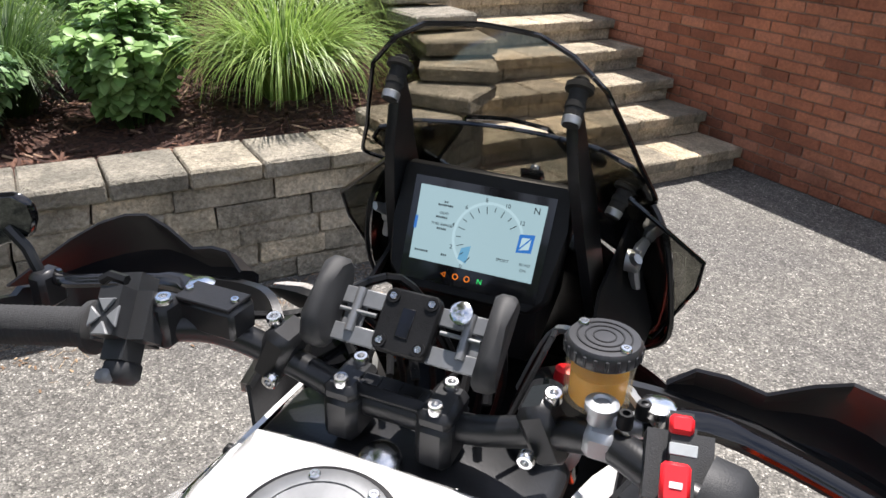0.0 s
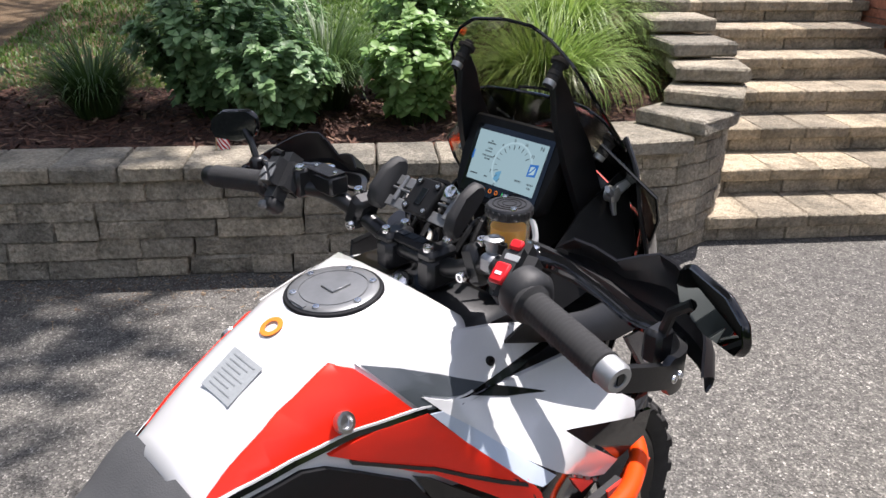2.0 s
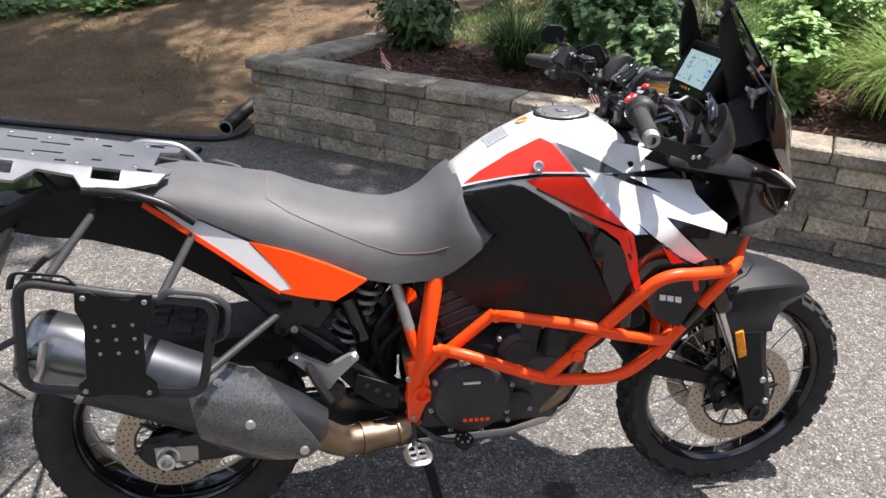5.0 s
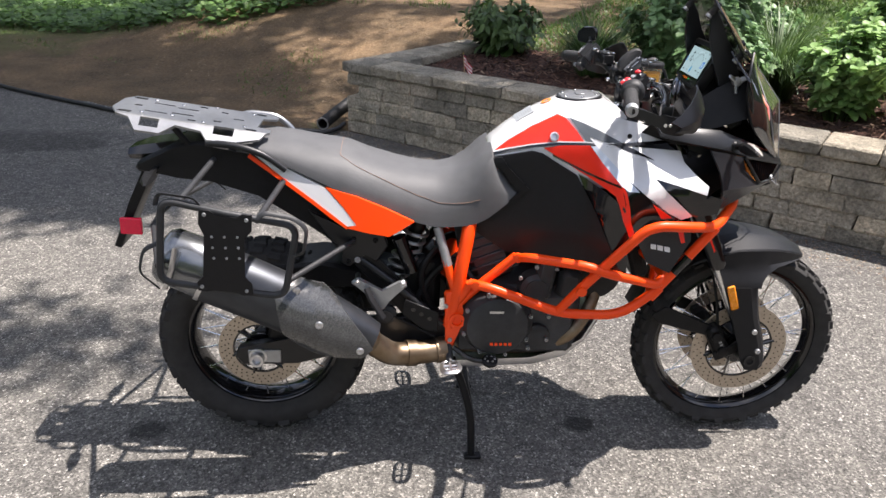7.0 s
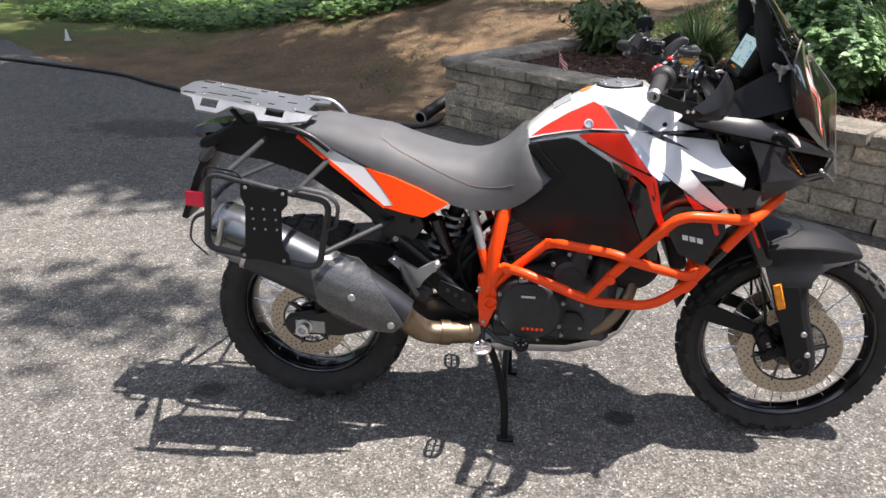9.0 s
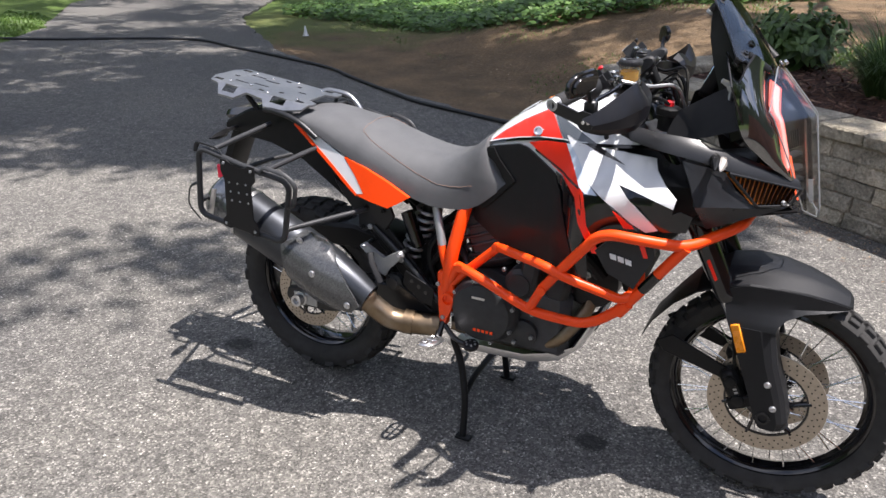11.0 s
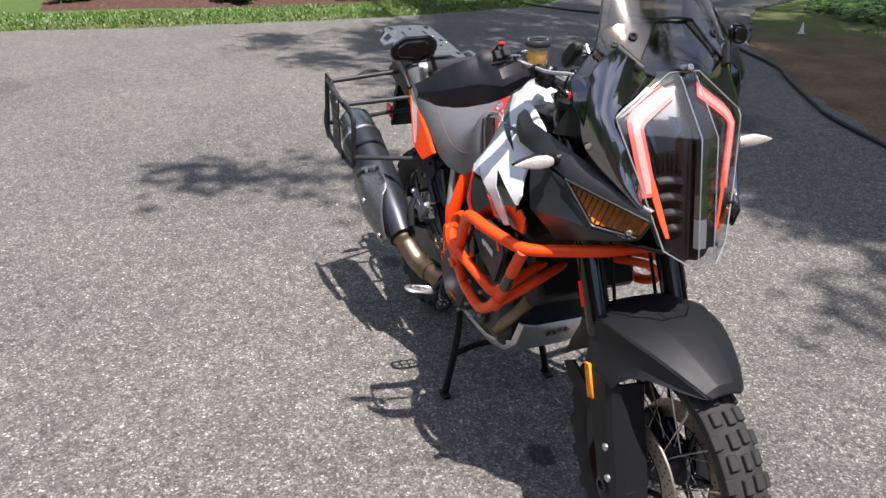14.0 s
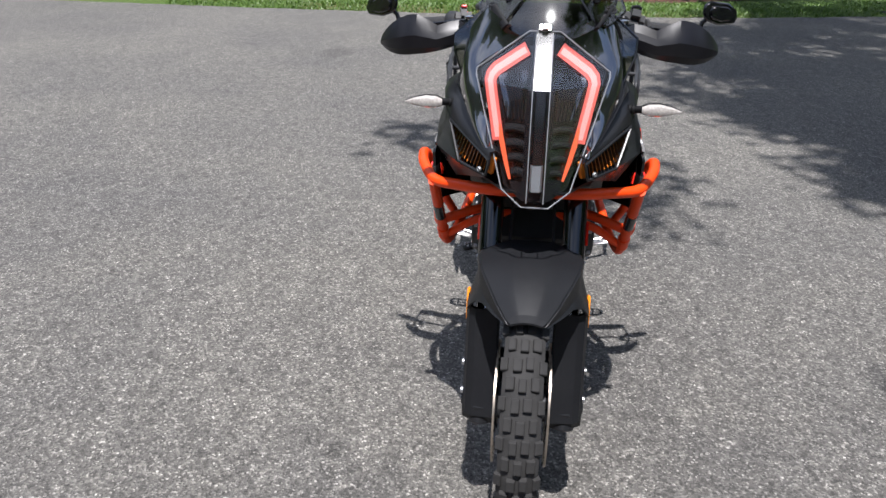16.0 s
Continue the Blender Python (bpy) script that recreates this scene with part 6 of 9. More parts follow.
skid = part("skid_plate", bm, M["alu"], BIKE, "bare aluminium skid plate", smooth=30)
for k in range(4):
    bm = bmesh.new()
    box(bm, (1.047, -0.03 + 0.02 * k, 0.43), (0.004, 0.014, 0.018), 0.001, Matrix.Rotation(radians(28), 4, "Y"))
    part("cut_out", bm, M["gloss_black"], skid)

# nose: headlight under a clear guard, cowl, vents, signals
nose = new("nose_cowl")
nose.parent = BIKE


def patch(name, quad_rows, thick, material, parent, label="", smooth=50):
    """A curved sheet through rows of points, with a thickness along its normals."""
    bm = bmesh.new()
    rows = loft(bm, quad_rows, closed=False, caps=False)
    bm.normal_update()
    back = [[bm.verts.new(v.co - v.normal * thick) for v in r] for r in rows]
    for a, b in zip(back, back[1:]):
        for i in range(len(a) - 1):
            bm.faces.new((a[i + 1], a[i], b[i], b[i + 1]))
    n, m = len(rows), len(rows[0])
    rim = [(0, j) for j in range(m)] + [(i, m - 1) for i in range(1, n)] + [(n - 1, j) for j in range(m - 2, -1, -1)] + [(i, 0) for i in range(n - 2, 0, -1)]
    for (i, j), (k, l) in zip(rim, rim[1:] + rim[:1]):
        bm.faces.new((rows[i][j], rows[k][l], back[k][l], back[i][j]))
    bmesh.ops.recalc_face_normals(bm, faces=bm.faces)
    return part(name, bm, material, parent, label, smooth)


def lens_half(z):
    """Half the width of the guard's outline at z."""
    return float(np.interp(z, [0.893, 0.922, 1.160, 1.172, 1.256], [0.030, 0.076, 0.147, 0.147, 0.034]))


def guard_ridge(z):
    return float(np.interp(z, [0.89, 1.148, 1.267], [1.588, 1.535, 1.428]))


def guard_x(y, z):
    return guard_ridge(z) - 0.62 * max(0.0, abs(y) - 0.019)


def lamp_x(y, z):
    return guard_ridge(z) - 0.030 - 0.45 * abs(y)


lamp = new("headlight")
lamp.parent = BIKE
ZS = [0.895, 0.922, 0.97, 1.03, 1.09, 1.148, 1.172, 1.20, 1.23, 1.252]
US = [-1.0, -0.75, -0.5, -0.25, 0.0, 0.25, 0.5, 0.75, 1.0]
patch("housing", [[Vector((lamp_x(u * lens_half(z), z), u * lens_half(z) * 0.96, z)) for u in US] for z in ZS], 0.03, M["lamp_black"], lamp)


def guard_row(z):
    h = lens_half(z) * 1.02
    c = min(0.019, h * 0.6)
    ys = [-h, -(h + c) / 2, -c, c, (h + c) / 2, h]
    return [Vector((guard_x(y, z), y, z)) for y in ys]


glass = patch("guard", [guard_row(z) for z in (0.893, 0.922, 1.04, 1.148, 1.172, 1.21, 1.256)], 0.003, M["clear"], lamp, "clear plastic guard over the headlight", 8)
glass.visible_shadow = False
edge = [guard_row(z)[0] for z in (0.893, 0.922, 1.04, 1.160, 1.172, 1.21, 1.256)] + [guard_row(z)[-1] for z in (1.256, 1.21, 1.172, 1.160, 1.04, 0.922, 0.893)]
bm = bmesh.new()
sweep(bm, edge + edge[:1], 0.0017, 6, caps=False)
part("guard_rim", bm, M["clear_edge"], lamp)
for y in (-0.019, 0.019):
    bm = bmesh.new()
    sweep(bm, [Vector((guard_x(y, z) + 0.0005, y, z)) for z in (0.905, 0.96, 1.04, 1.148, 1.20, 1.25)], 0.0013, 6)
    part("guard_crease", bm, M["clear_edge"], lamp)
# strap at the head of the guard
bm = bmesh.new()
box(bm, (1.434, 0, 1.264), (0.007, 0.030, 0.020), 0.003, Matrix.Rotation(radians(-40), 4, "Y"))
part("guard_clip", bm, M["nose"], lamp)
bolt((1.442, 0, 1.266), (1, 0, 0.9), 0.007, M["steel"], lamp)


def band(name, line, widths, lift, thick, material, s, label=""):
    """A flat strip along (y, z) points laid on the lamp's face, mitred at its bends."""
    rows = []
    pts = [Vector((y, z)) for y, z in line]
    for i, p in enumerate(pts):
        a = (p - pts[i - 1]).normalized() if i else (pts[1] - p).normalized()
        b = (pts[i + 1] - p).normalized() if i < len(pts) - 1 else a
        t = (a + b).normalized()
        nrm = Vector((-t.y, t.x))
        w = (widths[i] if isinstance(widths, (list, tuple)) else widths) / 2 / max(0.5, t.dot(a))
        row = []
        for k, o in ((1, 0), (-1, 0), (-1, thick), (1, thick)):
            q = p + nrm * (w * k)
            row.append(Vector((lamp_x(q.x, q.y) + lift + o, s * q.x, q.y)))
        rows.append(row)
    bm = bmesh.new()
    loft(bm, rows)
    bmesh.ops.recalc_face_normals(bm, faces=bm.faces)
    return part(name, bm, material, lamp, label)


for s in (-1, 1):
    path = [(0.037, 1.219), (0.070, 1.197), (0.104, 1.174), (0.114, 1.162), (0.1165, 1.150), (0.112, 1.125), (0.102, 1.075), (0.0915, 1.022)]
    band("strip_edge", path, 0.027, 0.004, 0.003, M["led_edge"], s)
    band("light_strip", [(0.040, 1.2165)] + path[1:-1] + [(0.0925, 1.030)], 0.0125, 0.0045, 0.0045, M["led"], s, "glowing pink-white light strip")
    band("strip_end", [(0.089, 1.058), (0.082, 1.02), (0.070, 0.975), (0.060, 0.942)], [0.006, 0.012, 0.010, 0.006], 0.0085, 0.003, M["led_orange"], s)
    # mirrored bowl, flutes, and stepped reflectors below
    rows = [[Vector((lamp_x(y, z) + 0.003 - 0.010 * math.sin(math.pi * k / 4), s * y, z)) for k, y in enumerate(np.linspace(0.031, lens_half(z) - 0.048, 5))] for z in (1.075, 1.10, 1.13, 1.155, 1.175)]
    patch("bowl", rows, 0.002, M["chrome"], lamp)
    for k in range(6):
        y = 0.040 + 0.0085 * k
        bm = bmesh.new()
        rod(bm, (lamp_x(y, 1.075) + 0.005, s * y, 1.073), (lamp_x(y, 1.115) + 0.004, s * y * 1.05, 1.118 - 0.0025 * k), 0.0022, 0.0012, n=6)
        part("flute", bm, M["lamp_chrome"], lamp)
    for z, y1 in ((1.052, 0.077), (1.019, 0.071), (0.988, 0.065), (0.957, 0.057)):
        rows = []
        for k in range(7):
            y = 0.031 + (y1 - 0.031) * k / 6
            zz = z + 0.009 * math.sin(math.pi * (0.25 + 0.6 * k / 6)) - 0.006
            x = lamp_x(y, z)
            rows.append([Vector((x - 0.010, s * y, zz + 0.008)), Vector((x + 0.006, s * y, zz + 0.003)), Vector((x + 0.008, s * y, zz - 0.002)), Vector((x + 0.003, s * y, zz - 0.008))])
        patch("reflector_step", rows, 0.003, M["plastic"], lamp)
for z0, z1, mat in ((1.225, 1.035, "lamp_black"), (1.033, 0.985, "chrome"), (0.983, 0.925, "alu_dull")):
    bm = bmesh.new()
    loft(bm, [[Vector((guard_ridge(z) - 0.024 + o, y, z)) for y, o in ((-0.014, 0), (0.014, 0), (0.010, 0.010), (-0.010, 0.010))] for z in (z0, (z0 + z1) / 2, z1)])
    bmesh.ops.recalc_face_normals(bm, faces=bm.faces)
    part("divider", bm, M[mat], lamp)

for s in (-1, 1):
    # glossy cheek from the lamp's edge back to the open flank, in one sweep
    AZ = (1.248, 1.212, 1.172, 1.12, 1.07, 1.03, 0.99)
    A = [Vector((lamp_x(lens_half(z), z) + 0.002, s * lens_half(z) * 1.0, z)) for z in AZ]
    B = [Vector(p) for p in ((1.378, s * 0.130, 1.298), (1.362, s * 0.165, 1.255), (1.358, s * 0.182, 1.195), (1.384, s * 0.188, 1.118), (1.428, s * 0.166, 1.070), (1.474, s * 0.138, 1.030), (1.520, s * 0.104, 0.992))]
    A, B = spline(A, 4), spline(B, 4)
    mids = [[a.lerp(q, k) + Vector((0.010, s * 0.010, 0.002)) * math.sin(math.pi * k) for a, q in zip(A, B)] for k in (0.125, 0.25, 0.375, 0.5, 0.625, 0.75, 0.875)]
    patch("cheek", [A] + mids + [B], 0.005, M["nose"], nose, smooth=70)
    bm = bmesh.new()
    sweep(bm, [q + Vector((0.001, s * 0.001, 0)) for q in B], 0.0035, 6)
    part("cheek_edge", bm, M["satin"], nose)
    low = [Vector(p) for p in ((1.530, s * 0.104, 0.986), (1.44, s * 0.168, 1.012), (1.366, s * 0.214, 1.036), (1.30, s * 0.234, 1.056), (1.22, s * 0.246, 1.072), (1.13, s * 0.212, 1.082))]
    high = [Vector(p) for p in ((1.517, s * 0.094, 0.999), (1.43, s * 0.148, 1.042), (1.36, s * 0.183, 1.072), (1.29, s * 0.212, 1.100), (1.20, s * 0.212, 1.106), (1.11, s * 0.184, 1.112))]
    patch("blade", [low, [a.lerp(q, 0.5) + Vector((0, s * 0.006, 0.005)) for a, q in zip(low, high)], high], 0.006, M["satin"], nose)
    patch("recess", [high, [q + Vector((-0.03, -s * 0.03, -0.05)) for q in high]], 0.004, M["plastic"], nose)
    E = [Vector(p) for p in ((1.362, s * 0.214, 1.033), (1.388, s * 0.195, 0.986), (1.439, s * 0.182, 0.947), (1.503, s * 0.113, 0.936))]
    F = [Vector(p) for p in ((1.262, s * 0.236, 1.054), (1.290, s * 0.252, 1.0), (1.306, s * 0.256, 0.95), (1.335, s * 0.20, 0.88))]
    patch("wing", [E, [q.lerp(f, 0.5) + Vector((0, s * 0.006, 0.002)) for q, f in zip(E, F)], F], 0.006, M["wing_grey"], nose, smooth=25)
    # air vent with orange mesh behind slats
    V = [Vector(p) for p in ((1.366, s * 0.212, 1.033), (1.528, s * 0.102, 0.984), (1.507, s * 0.111, 0.940), (1.437, s * 0.181, 0.950))]
    vent = new("vent")
    vent.parent = nose
    bm = bmesh.new()
    vs = [bm.verts.new(v + Vector((-0.006, -s * 0.006, 0))) for v in V]
    bm.faces.new(vs)
    vs2 = [bm.verts.new(v + Vector((-0.012, -s * 0.012, 0))) for v in V]
    bm.faces.new(vs2[::-1])
    bridge(bm, vs, vs2)
    bmesh.ops.recalc_face_normals(bm, faces=bm.faces)
    part("backing", bm, M["mesh_orange"], vent, smooth=False)
    for k in range(15):
        a = V[0].lerp(V[1], (k + 0.4) / 15.5)
        b = V[0].lerp(V[3], min(1, (k + 0.9) / 8.0)) if k < 7 else V[3].lerp(V[2], (k - 7) / 8.0)
        o = Vector((0.004, s * 0.004, 0))
        bm = bmesh.new()
        slat_rows = [[q + o, q + o + Vector((0.0012, 0, -0.0032)), q - o * 0.6 + Vector((0.0012, 0, -0.0032)), q - o * 0.6] for q in (a, b)]
        loft(bm, slat_rows)
        bmesh.ops.recalc_face_normals(bm, faces=bm.faces)
        part("slat", bm, M["gloss_black"], vent)
    bm = bmesh.new()
    sweep(bm, rounded([v + Vector((0.006, s * 0.006, 0)) for v in V + V[:2]], 0.008), 0.0036, 6)
    part("vent_frame", bm, M["satin"], vent)
    bolt(V[2] + (V[0] - V[2]) * 0.12 + Vector((0.008, s * 0.008, 0)), (1, s, 0), 0.006, M["alu_dull"], vent)
    sig = new("front_signal")
    sig.parent = BIKE
    bm = bmesh.new()
    sweep(bm, [(1.325, s * 0.20, 1.062), (1.345, s * 0.245, 1.068)], 0.009, 10)
    lathe(bm, (1.328, s * 0.208, 1.063), (0.02, s * 0.04, 0.006), [(0, 0.013), (0.004, 0.014), (0.006, 0.011), (0.010, 0.014), (0.014, 0.011), (0.018, 0.013), (0.022, 0.010)], 16)
    part("stalk", bm, M["plastic"], sig)
    for nm, mat, o, w0 in (("signal_back", "plastic", -0.006, 1.0), ("signal_lens", "signal_clear", 0.006, 0.95)):
        bm = bmesh.new()
        loft(bm, [[Vector((x + o + 0.013 * w * c, s * y, z + 0.016 * w * sn)) for c, sn in ((1, 0), (0.7, 0.7), (0, 1), (-0.7, 0.7), (-1, 0), (-0.7, -0.7), (0, -1), (0.7, -0.7))] for x, y, z, w in ((1.348, 0.240, 1.068, 0.55 * w0), (1.350, 0.255, 1.069, 0.95 * w0), (1.352, 0.280, 1.070, 1.0 * w0), (1.354, 0.310, 1.070, 0.6 * w0), (1.355, 0.332, 1.069, 0.12))])
        part(nm, bm, M[mat], sig)
    bm = bmesh.new()
    rod(bm, (1.364, s * 0.262, 1.069), (1.362, s * 0.292, 1.070), 0.0045, 0.003, n=8)
    part("bulb", bm, M["amber"], sig)
# underside and lower beak
patch("beak", [[Vector((1.535, y, 0.915)) for y in (-0.07, 0, 0.07)], [Vector((1.44, y * 1.6, 0.905)) for y in (-0.07, 0, 0.07)], [Vector((1.31, y * 2.4, 0.885)) for y in (-0.07, 0, 0.07)]], 0.006, M["plastic"], nose)
# fixed smoked lower screen behind the sliding one, standing on the cheeks
LOW_S = [(1.243, 1.432, 0.060), (1.262, 1.420, 0.105), (1.290, 1.398, 0.142), (1.315, 1.376, 0.150), (1.330, 1.362, 0.138), (1.341, 1.352, 0.100)]
rows = [[Vector((x - 2.1 * (u * w) ** 2, u * w + 0.008, z)) for u in np.linspace(-1, 1, 11)] for z, x, w in LOW_S]
patch("lower_screen", rows, 0.003, M["smoke_dark"], nose)
bm = bmesh.new()
sweep(bm, [r[0] for r in rows[2:]] + rows[-1][1:-1] + [r[-1] for r in rows[:1:-1]], 0.0024, 6)
part("lower_screen_edge", bm, M["gloss_black"], nose)
for s in (-1, 1):
    patch("inner_cowl", [[Vector(p) for p in ((1.385, s * 0.13, 1.25), (1.30, s * 0.12, 1.20), (1.22, s * 0.13, 1.15))], [Vector(p) for p in ((1.385, s * 0.17, 1.13), (1.30, s * 0.165, 1.10), (1.20, s * 0.16, 1.08))]], 0.004, M["plastic"], nose)

# windscreen, deflectors and their brackets
ws = new("windscreen")
ws.parent = BIKE
WY = 0.011
TOP = [(0.0, 1.460), (0.055, 1.457), (0.086, 1.443), (0.116, 1.416), (0.136, 1.372), (0.150, 1.338), (0.163, 1.312), (0.166, 1.304)]
BOT = [(0.0, 1.350), (0.045, 1.347), (0.066, 1.318), (0.098, 1.278), (0.125, 1.268), (0.150, 1.284), (0.163, 1.296), (0.166, 1.300)]


def screen_at(y, z):
    return Vector((1.258 + (1.462 - z) * 0.86 - 2.0 * y * y, y + WY, z - 0.3 * y * y))


half_y = [0.0, 0.02, 0.045, 0.055, 0.066, 0.086, 0.098, 0.116, 0.125, 0.136, 0.150, 0.163, 0.166]
cols = [-y for y in half_y[:0:-1]] + half_y
rows = []
for k in range(9):
    rows.append([screen_at(y, float(np.interp(abs(y), [a for a, _ in TOP], [b for _, b in TOP])) * (1 - k / 8) + float(np.interp(abs(y), [a for a, _ in BOT], [b for _, b in BOT])) * k / 8) for y in cols])
patch("screen", rows, 0.003, M["smoke"], ws, "smoke-tinted curved windscreen")
bm = bmesh.new()
loop = rows[0] + rows[-1][::-1]
sweep(bm, loop + loop[:1], 0.0026, 6, caps=False)
part("screen_edge", bm, M["gloss_black"], ws)
for s in (-1, 1):
    # slot and bolt where the screen slides
    a, b = screen_at(s * 0.132, 1.300), screen_at(s * 0.100, 1.262)
    n = Vector((0.75, s * 0.25, 0.6)).normalized() * 0.004
    bm = bmesh.new()
    sweep(bm, [a + n, a.lerp(b, 0.5) + n, b + n], 0.010, 10, flat=0.35)
    part("slot", bm, M["plastic"], ws)
    q = screen_at(s * 0.098, 1.318)
    bolt(q, (0.75, s * 0.25, 0.6), 0.0095, M["gloss_black"], ws, h=0.007)
    DF = [(1.316, 0.132, 1.300), (1.347, 0.212, 1.233), (1.362, 0.210, 1.196), (1.399, 0.172, 1.102), (1.392, 0.135, 1.125)]
    inner = [(1.33, 0.130, 1.28), (1.375, 0.150, 1.23), (1.385, 0.150, 1.19), (1.40, 0.150, 1.12), (1.395, 0.133, 1.125)]
    patch("deflector", [[Vector((a, s * b, c)) for a, b, c in inner], [Vector((a, s * b, c)) for a, b, c in DF]], 0.003, M["smoke_dark"], ws)
    bm = bmesh.new()
    sweep(bm, [Vector((a, s * b, c)) for a, b, c in DF], 0.0025, 6)
    part("deflector_edge", bm, M["gloss_black"], ws)

    def arm_y(z):
        return WY + s * (0.088 + 0.13 * max(0.0, 1.39 - z)) - 0.005

    poly = [(1.262, 1.392), (1.280, 1.402), (1.300, 1.372), (1.312, 1.33), (1.345, 1.29), (1.372, 1.20), (1.39, 1.10), (1.355, 1.08), (1.318, 1.18), (1.284, 1.27), (1.268, 1.33)]
    bm = bmesh.new()
    slab(bm, poly, 0.011, lambda u, v, w: Vector((u, arm_y(v) + w, v)), 0.003)
    part("bracket", bm, M["satin"], ws)
    for y, z, back in ((0.090, 1.416, 0.042), (0.135, 1.305, 0.038)):
        q = screen_at(s * y, z)
        n = Vector((-0.62, 0, -0.78)) if z > 1.4 else Vector((-0.55, -s * 0.25, -0.8))
        p = q + n.normalized() * back
        bm = bmesh.new()
        lathe(bm, p, q - p, [(0, 0.0075), (0.004, 0.0085), (0.016, 0.0085), (0.017, 0.0095), (0.022, 0.0095), (0.023, 0.0085), (back - 0.008, 0.009), (back - 0.007, 0.0135), (back - 0.002, 0.0135), (back, 0.010)], 16)
        part("rubber_stud", bm, M["rubber"], ws)
        bm = bmesh.new()
        lathe(bm, p - n.normalized() * 0.001, q - p, [(0, 0.0086), (0.007, 0.0090), (0.0075, 0.0086)], 16)
        part("stud_sleeve", bm, M["alu_dull"], ws)
        bolt(q + (q - p).normalized() * 0.001, q - p, 0.0075, M["satin"], ws, h=0.004)
    bm = bmesh.new()
    c = Vector((1.342, s * 0.135, 1.222))
    lathe(bm, c, (0, s, 0), [(0, 0.012), (0.014, 0.012), (0.016, 0.008), (0.016, 0.001)], 18)
    for k in range(3):
        a = 2 * math.pi * k / 3 + 0.5
        d = Vector((math.cos(a), 0, math.sin(a)))
        sweep(bm, [c + Vector((0, s * 0.008, 0)), c + d * 0.018 + Vector((0, s * 0.011, 0)), c + d * 0.030 + Vector((0, s * 0.015, 0))], [0.008, 0.008, 0.006], 8, flat=0.6)
    part("wing_knob", bm, M["alu_dull"], ws, "silver three-lobed adjuster knob")
    bolt((1.373, s * 0.128, 1.138), (0, s, 0), 0.010, M["alu_dull"], ws)

# display
DC, DR, DU = Vector((1.281, 0.013, 1.246)), Vector((0, -1, 0)), Vector((0.41, 0, 0.912)).normalized()
DN = DR.cross(DU)
DISP = Matrix(((DR.x, DU.x, DN.x, DC.x), (DR.y, DU.y, DN.y, DC.y), (DR.z, DU.z, DN.z, DC.z), (0, 0, 0, 1)))
dash = new("display")
dash.parent = BIKE
dash.matrix_local = DISP
dash["label"] = "colour display in a thick black bezel, lit"
bm = bmesh.new()
o = [(-0.096, 0.058), (-0.090, 0.066), (0.086, 0.066), (0.093, 0.058), (0.094, 0.02), (0.086, -0.056), (0.070, -0.072), (-0.074, -0.072), (-0.092, -0.05), (-0.096, 0.0)]
slab(bm, o, 0.030, lambda u, v, w: Vector((u, v, w - 0.031)), 0.004)
part("bezel", bm, M["plastic"], dash)
bm = bmesh.new()
slab(bm, [(-0.078, 0.050), (0.078, 0.050), (0.076, -0.060), (-0.076, -0.060)], 0.0015, lambda u, v, w: Vector((u, v, w - 0.0012)))
part("cover_glass", bm, M["gloss_black"], dash)
bm = bmesh.new()
slab(bm, [(-0.070, 0.041), (0.070, 0.041), (0.068, -0.039), (-0.068, -0.039)], 0.0012, lambda u, v, w: Vector((u, v, w + 0.0004)))
panel_face = part("lit_screen", bm, M["screen"], dash, "pale blue lit screen")


def words(text, size, u, v, material, parent, w=0.0019, spin=0.0):
    cu = bpy.data.curves.new("words", "FONT")
    cu.body, cu.size, cu.align_x, cu.align_y = text, size, "CENTER", "CENTER"
    cu.extrude = 0.00015
    tmp = bpy.data.objects.new("words", cu)
    me = bpy.data.meshes.new_from_object(tmp)
    bpy.data.objects.remove(tmp)
    me.materials.clear()
    me.materials.append(material)
    ob = new("lettering", me)
    ob.parent = parent
    ob.matrix_local = Matrix.Translation((u, v, w)) @ Matrix.Rotation(spin, 4, "Z")
    return ob


bm = bmesh.new()
arc = [Vector((0.014 + 0.036 * math.cos(a), -0.004 + 0.036 * math.sin(a), 0.0017)) for a in [radians(235 - 215 * k / 30) for k in range(31)]]
for a, b in zip(arc, arc[1:]):
    c = Vector((0.014, -0.004, 0.0017))
    vs = [bm.verts.new(p) for p in (a, b, c + (b - c) * 1.08, c + (a - c) * 1.08)]
    bm.faces.new(vs)
part("dial_ring", bm, M["screen_ring"], dash, smooth=False)
for k in range(13):
    a = radians(235 - 200 * k / 12)
    d = Vector((math.cos(a), math.sin(a), 0))
    c = Vector((0.014, -0.004, 0.002))
    bm = bmesh.new()
    sweep(bm, [c + d * (0.0265 if k % 2 == 0 else 0.029), c + d * 0.034], 0.0005, 4)
    part("tick", bm, M["ink"], dash)
    if k % 2 == 0:
        words(str(k), 0.0062, c.x + d.x * 0.0405, c.y + d.y * 0.0405, M["ink"], dash)
bm = bmesh.new()
slab(bm, [(-0.004, -0.018), (0.006, -0.014), (0.004, -0.033), (-0.006, -0.030)], 0.0004, lambda u, v, w: Vector((u - 0.008, v, w + 0.0016)))
part("rev_bar", bm, M["rev_blue"], dash)
words("N", 0.0095, 0.060, 0.034, M["ink"], dash)
words("SPORT", 0.0046, 0.034, -0.022, M["ink"], dash)
words("ROAD", 0.0042, 0.058, -0.022, M["ink"], dash)
words("ON", 0.0042, 0.057, -0.028, M["ink"], dash)
words("FUEL RANGE", 0.0042, -0.038, 0.002, M["ink"], dash)
words("ODO", 0.0042, -0.038, 0.014, M["ink"], dash)
